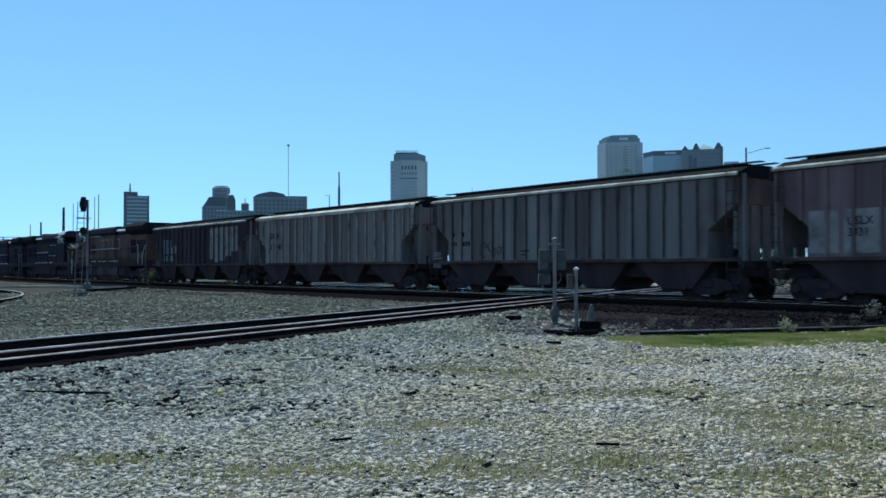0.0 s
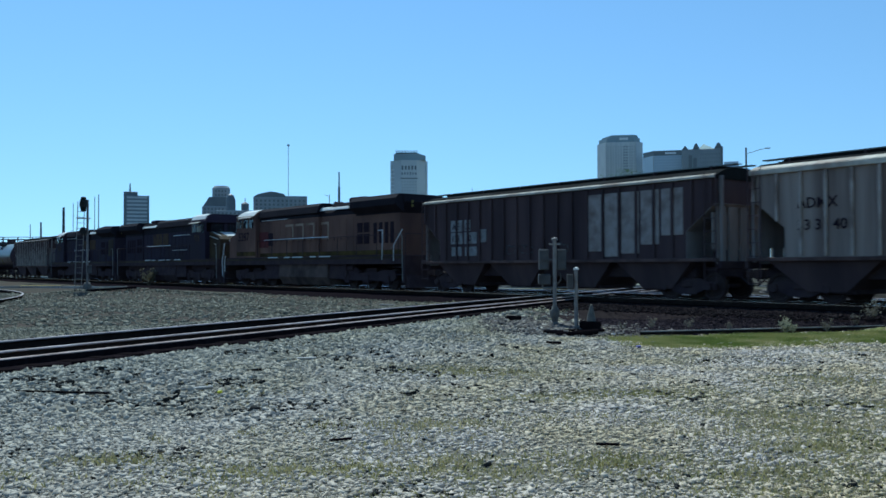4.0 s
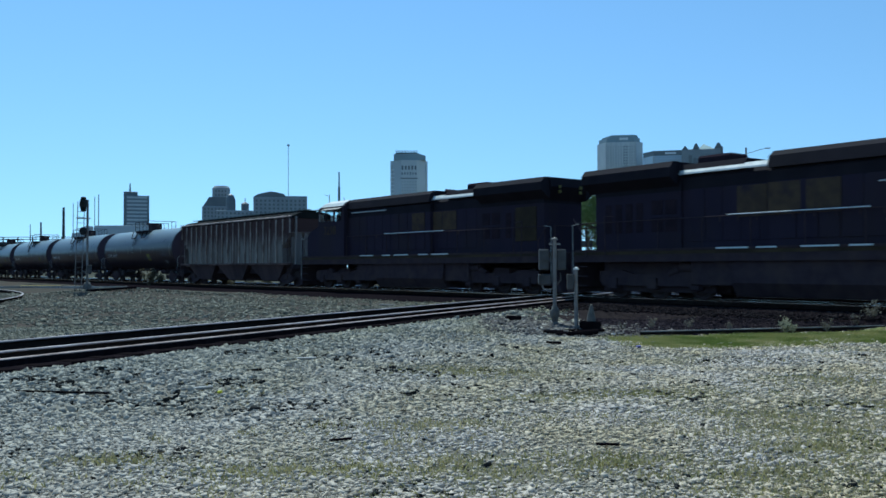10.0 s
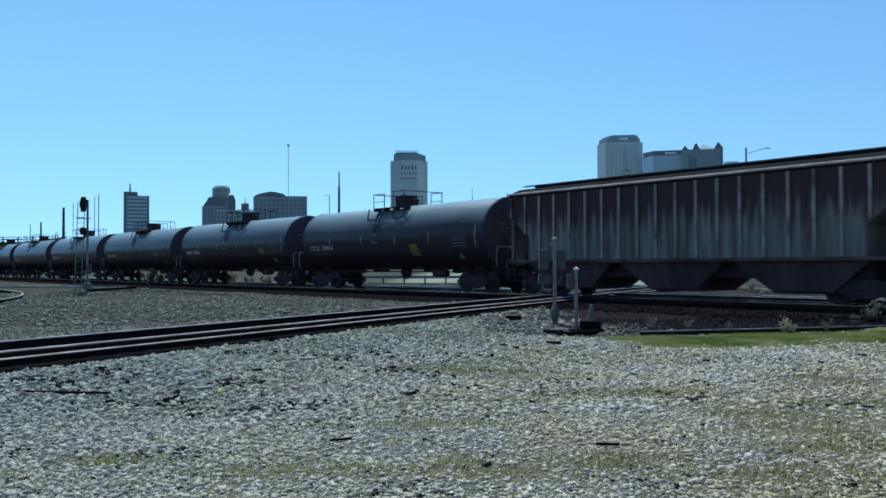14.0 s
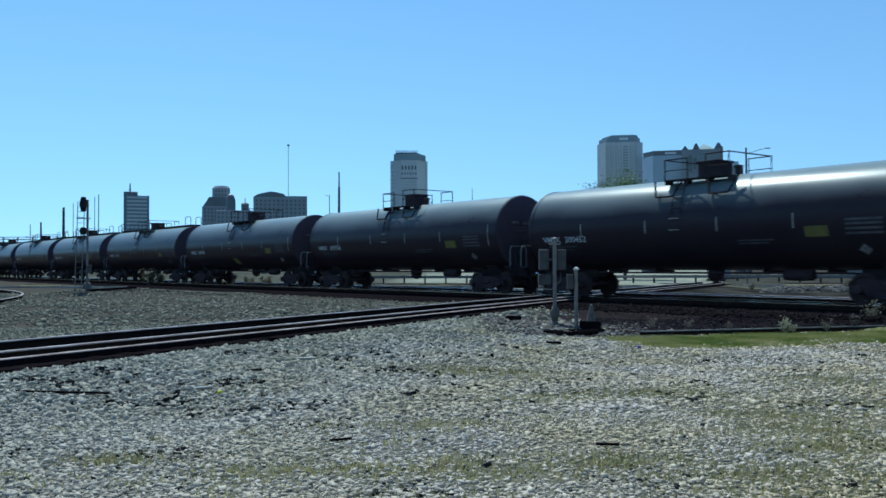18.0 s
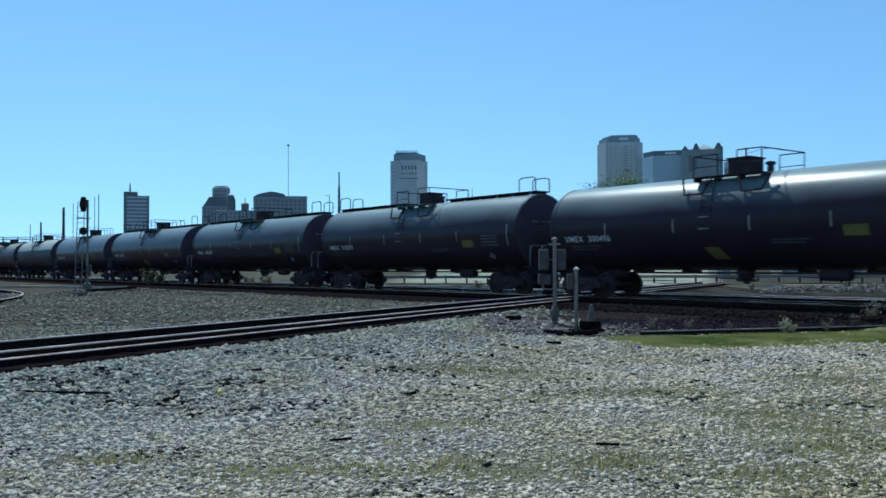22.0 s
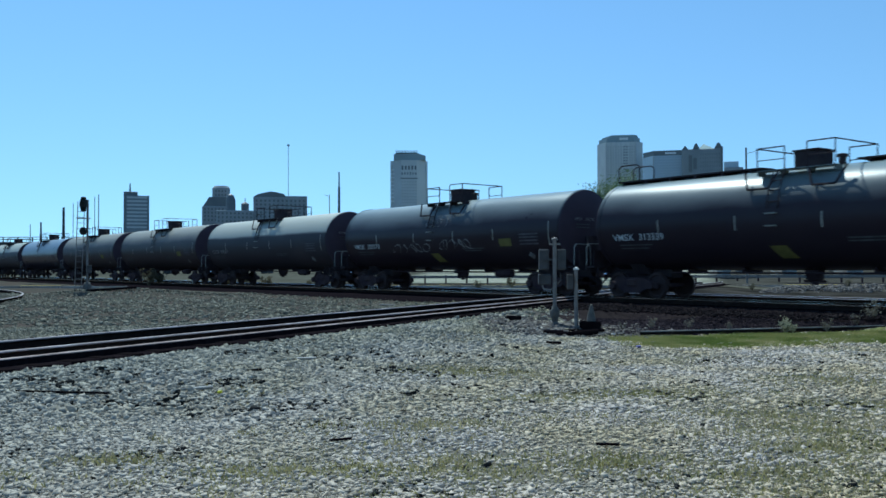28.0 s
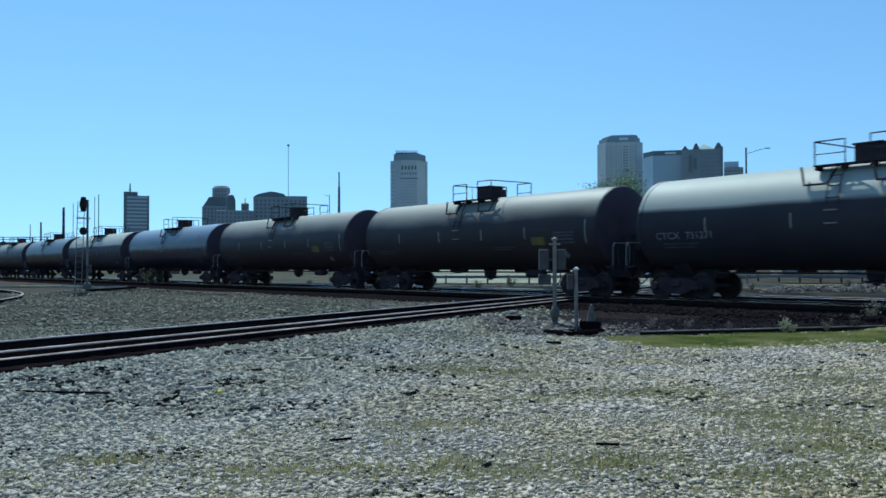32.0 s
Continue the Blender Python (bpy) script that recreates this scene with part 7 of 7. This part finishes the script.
def towers_mid():
    d = 950.0
    s = d / 1585.7
    t = lambda y: hgt(y, d)
    th = thing("stepped_tower", "stepped masonry tower with rounded top storey", "tower", "downtown towers", at=place(384, d))
    part("base", Mesh().box(-26 * s, 27 * s, 0, 30, 0, t(364), c=0.6), M["b_tan"], th)
    part("shoulder", Mesh().prism([(-24 * s, t(364)), (27 * s, t(364)), (16 * s, t(348)), (-14 * s, t(348))], 1, 28), M["b_dark"], th)
    part("turret", Mesh().lathe([(0, t(352)), (15.5 * s, t(352)), (15.5 * s, t(331)), (12 * s, t(327)), (0, t(326))], 20, pose(7 * s, 12, 0)), M["b_tan"], th)
    facade(th, -24 * s, 25 * s, -0.05, t(392), t(366), 8, 4, "b_dark", 0.4, 0.55)
    facade(th, -5 * s, 17 * s, -2.3, t(348), t(334), 4, 2, "b_dark", 0.45, 0.5)
    th = thing("masonry_block", "dark masonry block with roof tank", "office block", "downtown blocks", at=place(425, d - 40))
    part("wall", Mesh().box(-40 * s, 22 * s, 0, 26, 0, t(376), c=0.5), M["b_tan"], th)
    part("roof_tank", Mesh().lathe([(0, t(376)), (6.5 * s, t(376)), (6.5 * s, t(364)), (0, t(360))], 14, pose(8 * s, 8, 0)).tube((8 * s, 8, t(362)), (8 * s, 8, t(354)), 0.4), M["b_dark"], th)
    part("roof_dome", Mesh().lathe([(0, t(378)), (8 * s, t(378)), (8 * s, t(358)), (5 * s, t(350)), (0, t(347))], 16, pose(-16 * s, 6, 0)), M["b_dark"], th)
    facade(th, -39 * s, 21 * s, -0.05, t(398), t(378), 9, 3, "b_dark", 0.4, 0.5)
    th = thing("masonry_block", "tan masonry office block with stepped parapet", "office block", "downtown blocks", at=place(496, d - 20))
    part("wall", Mesh().box(-46 * s, 46 * s, 0, 40, 0, t(351), c=0.5), M["b_tan"], th)
    part("parapet", Mesh().prism([(-46 * s, t(351)), (10 * s, t(351)), (6 * s, t(345)), (-16 * s, t(341)), (-38 * s, t(346))], 0.5, 36), M["b_dark"], th)
    part("penthouse", Mesh().box(8 * s, 46 * s, 1, 30, t(351), t(349)), M["b_dark"], th)
    facade(th, -44 * s, 44 * s, -0.05, t(395), t(354), 12, 6, "b_dark", 0.45, 0.5)


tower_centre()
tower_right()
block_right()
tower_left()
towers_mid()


def mast(px, y_top, depth, r, label, name="mast", base=None, mat="far_dark"):
    th = thing(name, label, "mast", at=place(px, depth))
    part("pole", Mesh().tube((0, 0, 0), (0, 0, hgt(y_top, depth)), r, 8, r * 0.6), M[mat], th)
    return th


m1 = mast(510, 256, 700, 0.3, "thin guyed radio mast in the city", "radio_mast", mat="b_mid")
part("lamp", Mesh().box(-0.9, 0.9, -0.9, 0.9, hgt(258, 700), hgt(255, 700)), M["b_mid"], m1)
m2 = mast(600, 304, 420, 0.5, "dark monopole antenna mast", "antenna_mast", mat="b_dark")
part("antenna_sleeve", Mesh().tube((0, 0, 0), (0, 0, hgt(330, 420)), 0.75, 8, 0.55), M["b_dark"], m2)
mast(112, 366, 300, 0.6, "plain dark chimney pole beyond the yard", "pole")
mast(72, 392, 300, 0.4, "dark pole beside the viaduct", "pole")
mast(53, 396, 320, 0.2, "thin pole beside the viaduct", "pole")
mast(167, 347, 420, 0.2, "thin tall pole beyond the viaduct", "pole")
mast(174, 343, 420, 0.28, "thin tall pole beyond the viaduct", "pole")
mast(129, 358, 260, 0.13, "thin tall pole beyond the viaduct", "pole")
mast(836, 333, 500, 0.25, "small far mast above the roofs", "pole")


def street_lamp(px, y_top, depth, arm):
    th = thing("street_lamp", "tall grey street lamp with a curved arm", "street lamp", "street lamps", at=place(px, depth))
    h = hgt(y_top, depth)
    part("pole", Mesh().tube((0, 0, 0), (0, 0, h), 0.09, 10, 0.07), M["galv"], th)
    a = part("arm", Mesh().path([(0, 0, h - 0.5), (arm * 0.3, 0, h - 0.38), (arm * 0.6, 0, h - 0.2), (arm * 0.82, 0, h - 0.12)], 0.025), M["concrete"], th)
    part("lamp_head", Mesh().box(*sorted((arm * 0.8, arm * 1.02)), -0.08, 0.08, h - 0.16, h - 0.08, c=0.02), M["galv"], a)


street_lamp(1322, 262, 74, 1.85)
street_lamp(583, 344, 170, -0.9)


# ---- the viaduct beyond the yard ----
def viaduct():
    d = 250.0
    th = thing("viaduct", "long dark concrete road viaduct on piers", "viaduct", kind="structure", at=pose(0, d, -0.4))
    x0, x1 = -780.0, 230.0
    z = hgt(425, d)
    part("deck", Mesh().box(x0, x1, -6, 6, z - 2.0, z - 0.5, c=0.1), M["far_dark"], th)
    for h in (0.1, 0.75):
        part("railing", Mesh().box(x0, x1, -6, -5.8, z + h, z + h + 0.16), M["far_dark"], th)
    for k in range(253):
        part("railing_post", Mesh().box(x0 + 4 * k, x0 + 4 * k + 0.25, -6, -5.8, z - 0.5, z + 0.9), M["far_dark"], th)
    for k in range(38):
        xx = x0 + (x1 - x0) * (k + 0.5) / 38
        part("pier", Mesh().box(xx - 0.9, xx + 0.9, -4.5, 4.5, 0, z - 2.0, c=0.15), M["far_dark"], th)


viaduct()


# ---- trees ----
def tree(px, y_top, depth, spread, seed, label, leaf="leaf"):
    rnd = random.Random(seed)
    h = hgt(y_top, depth)
    th = thing("tree", label, "tree", "trees beyond the line", at=place(px, depth))
    trunk = Mesh().tube((0, 0, 0), (0.1, 0, h * 0.45), 0.22, 10, 0.14)
    tips = []
    for k in range(9):
        a = k * 2.4 + rnd.random()
        p0 = Vector((0.1, 0, h * rnd.uniform(0.25, 0.48)))
        p1 = p0 + Vector((math.cos(a), math.sin(a), 0)) * spread * rnd.uniform(0.4, 0.8) + Vector((0, 0, h * rnd.uniform(0.15, 0.4)))
        trunk.tube(p0, p1, 0.09, 6, 0.03)
        tips.append(p1)
    part("trunk", trunk, M["bark"], th)
    n = 9000
    r = np.random.RandomState(seed)
    centres = np.array([list(t) for t in tips] + [[0, 0, h * 0.8], [spread * 0.3, 0, h * 0.72], [-spread * 0.35, 0, h * 0.7]])
    c = centres[r.randint(len(centres), size=n)] + r.normal(0, 1, (n, 3)) * np.array([spread * 0.27, spread * 0.27, h * 0.085])
    c[:, 2] = np.minimum(c[:, 2], h)
    a, b = r.normal(0, 1, (n, 3)), r.normal(0, 1, (n, 3))
    a /= np.linalg.norm(a, axis=1)[:, None]
    b = np.cross(a, b)
    b /= np.linalg.norm(b, axis=1)[:, None]
    s = r.uniform(0.07, 0.15, (n, 1))
    v = np.stack([c - a * s, c + b * s * 0.5, c + a * s, c - b * s * 0.5], 1).reshape(-1, 3)
    cr = quick("crown", v, np.arange(n * 4).reshape(-1, 4), M[leaf], "")
    cr.parent = th
    return th


tree(1106, 304, 110, 2.5, 3, "round young tree in fresh green leaf")
tree(1072, 311, 112, 2.1, 4, "low bushy tree in fresh green leaf")


tree(1040, 325, 112, 1.5, 5, "low bushy tree in fresh green leaf")


# ---- beyond the line ----
M["asphalt"] = surface("dark_worn_road", (0.022, 0.021, 0.021), (0.036, 0.034, 0.033), 0.6, 0.95, 0, 0.1, spec=0.0)
_xa, _xb = -60.0, 75.0
solid("road", Mesh().add([(_xa, 70, 0), (_xb, 66, 0), (_xb, 84, 0), (_xa, 92, 0)], [(0, 1, 2, 3)]), M["asphalt"], "dark worn asphalt road beyond the line", "road", kind="structure", at=pose(0, 0, -0.415))
M["roadline"] = surface("yellow_road_line", (0.5, 0.4, 0.08), (0.42, 0.33, 0.07), 2, 0.8, 0, 0.0)
solid("road_line", Mesh().add([(_xa, 80.5, 0), (_xb, 75, 0), (_xb, 75.6, 0), (_xa, 81.2, 0)], [(0, 1, 2, 3)]), M["roadline"], "worn yellow line on the road", "road marking", kind="structure", at=pose(0, 0, -0.41))
kerb = thing("kerb", "pale concrete kerb along the road", "kerb", kind="structure", at=pose(0, 0, -0.42))
for k in range(44):
    a, b = k / 44, (k + 0.97) / 44
    xa, xb = _xa + (_xb - _xa) * a, _xa + (_xb - _xa) * b
    ya, yb = 69.7 - 4 * a, 69.7 - 4 * b
    part("kerb_stone", Mesh().add([(xa, ya, 0), (xb, yb, 0), (xb, yb + 0.25, 0), (xa, ya + 0.25, 0), (xa, ya, 0.16), (xb, yb, 0.16), (xb, yb + 0.25, 0.16), (xa, ya + 0.25, 0.16)],
         [(3, 2, 1, 0), (4, 5, 6, 7), (0, 1, 5, 4), (1, 2, 6, 5), (2, 3, 7, 6), (3, 0, 4, 7)]), M["concrete"], kerb)
guard = thing("guard_rail", "grey steel guard rail on short posts", "guard rail", kind="structure", at=pose(0, 86, -0.42))
part("beam", Mesh().profile([(0, 0.5), (0.05, 0.52), (0.02, 0.6), (0.05, 0.68), (0.05, 0.74), (0, 0.76)], -8, 70), M["galv"], guard)
for k in range(40):
    part("guard_post", Mesh().box(-7.8 + 2 * k, -7.65 + 2 * k, 0.05, 0.2, 0, 0.8), M["under"], guard)


def right_viaduct():
    d = 130.0
    th = thing("road_ramp", "pale concrete road ramp on piers with railings", "viaduct", kind="structure", at=pose(0, d, -0.4))
    x0, x1 = at_px_ground(1215, d), at_px_ground(1900, d)
    z = hgt(352, d)
    part("deck", Mesh().box(x0, x1, -5, 5, z - 1.6, z - 0.4, c=0.08), M["concrete"], th)
    part("parapet", Mesh().box(x0, x1, -5, -4.75, z - 0.4, z + 0.4, c=0.03), M["concrete"], th)
    for k in range(3):
        part("railing", Mesh().tube((x0, -4.9, z + 0.6 + 0.3 * k), (x1, -4.9, z + 0.6 + 0.3 * k), 0.05, 6), M["galv"], th)
    for k in range(6):
        xx = x0 + (x1 - x0) * (k + 0.5) / 6
        part("pier", Mesh().box(xx - 0.6, xx + 0.6, -3.5, 3.5, 0, z - 1.6, c=0.1), M["concrete"], th)


right_viaduct()


# ---- the lorry on the viaduct ----
def lorry():
    th = thing("lorry", "white articulated lorry driving along the viaduct", "lorry")
    part("trailer", Mesh().box(3.6, 18.6, -1.28, 1.28, 1.15, 4.05, c=0.05), M["b_pale"], th, "long white box trailer")
    part("chassis", Mesh().box(0.2, 18.0, -0.5, 0.5, 0.75, 1.15, c=0.03), M["under"], th)
    cab = part("cab", Mesh().prism([(-2.6, 0.6), (2.4, 0.6), (2.4, 3.9), (1.2, 3.9), (-0.3, 3.0), (-0.6, 2.1), (-2.5, 1.9)], -1.2, 1.2), M["b_pale"], th)
    part("windscreen", Mesh().add([(-0.64, -1.0, 2.15), (-0.64, 1.0, 2.15), (-0.36, 1.0, 2.95), (-0.36, -1.0, 2.95)], [(0, 1, 2, 3)]), M["glass"], cab)
    part("side_window", Mesh().box(-0.2, 0.7, -1.22, -1.19, 2.2, 2.9), M["glass"], cab)
    for x in (-1.6, 2.4, 3.7, 16.0, 17.3):
        for y in (-1.15, 1.15):
            part("wheel", Mesh().lathe([(0, -0.14), (0.3, -0.14), (0.5, -0.12), (0.5, 0.12), (0.3, 0.14), (0, 0.14)], 18, pose(x, y, 0.5, 90)), M["soot"], th)
    return th


LORRY = lorry()


def motions():
    d = 247.0
    z = hgt(425, 250) - 0.4
    for_t = lambda t: pose(at_px_ground(133 - 181 * (t - 10.2), d) - 3.6, d, z)
    walk(LORRY, [(0.0, for_t(0.0)), (10.2, for_t(10.2)), (32.0, for_t(32.0))])
    for th, u, base, back in MOVING:
        walk(th, [(float(t), car_pose(u, base, t, back)) for t in range(33)])


motions()
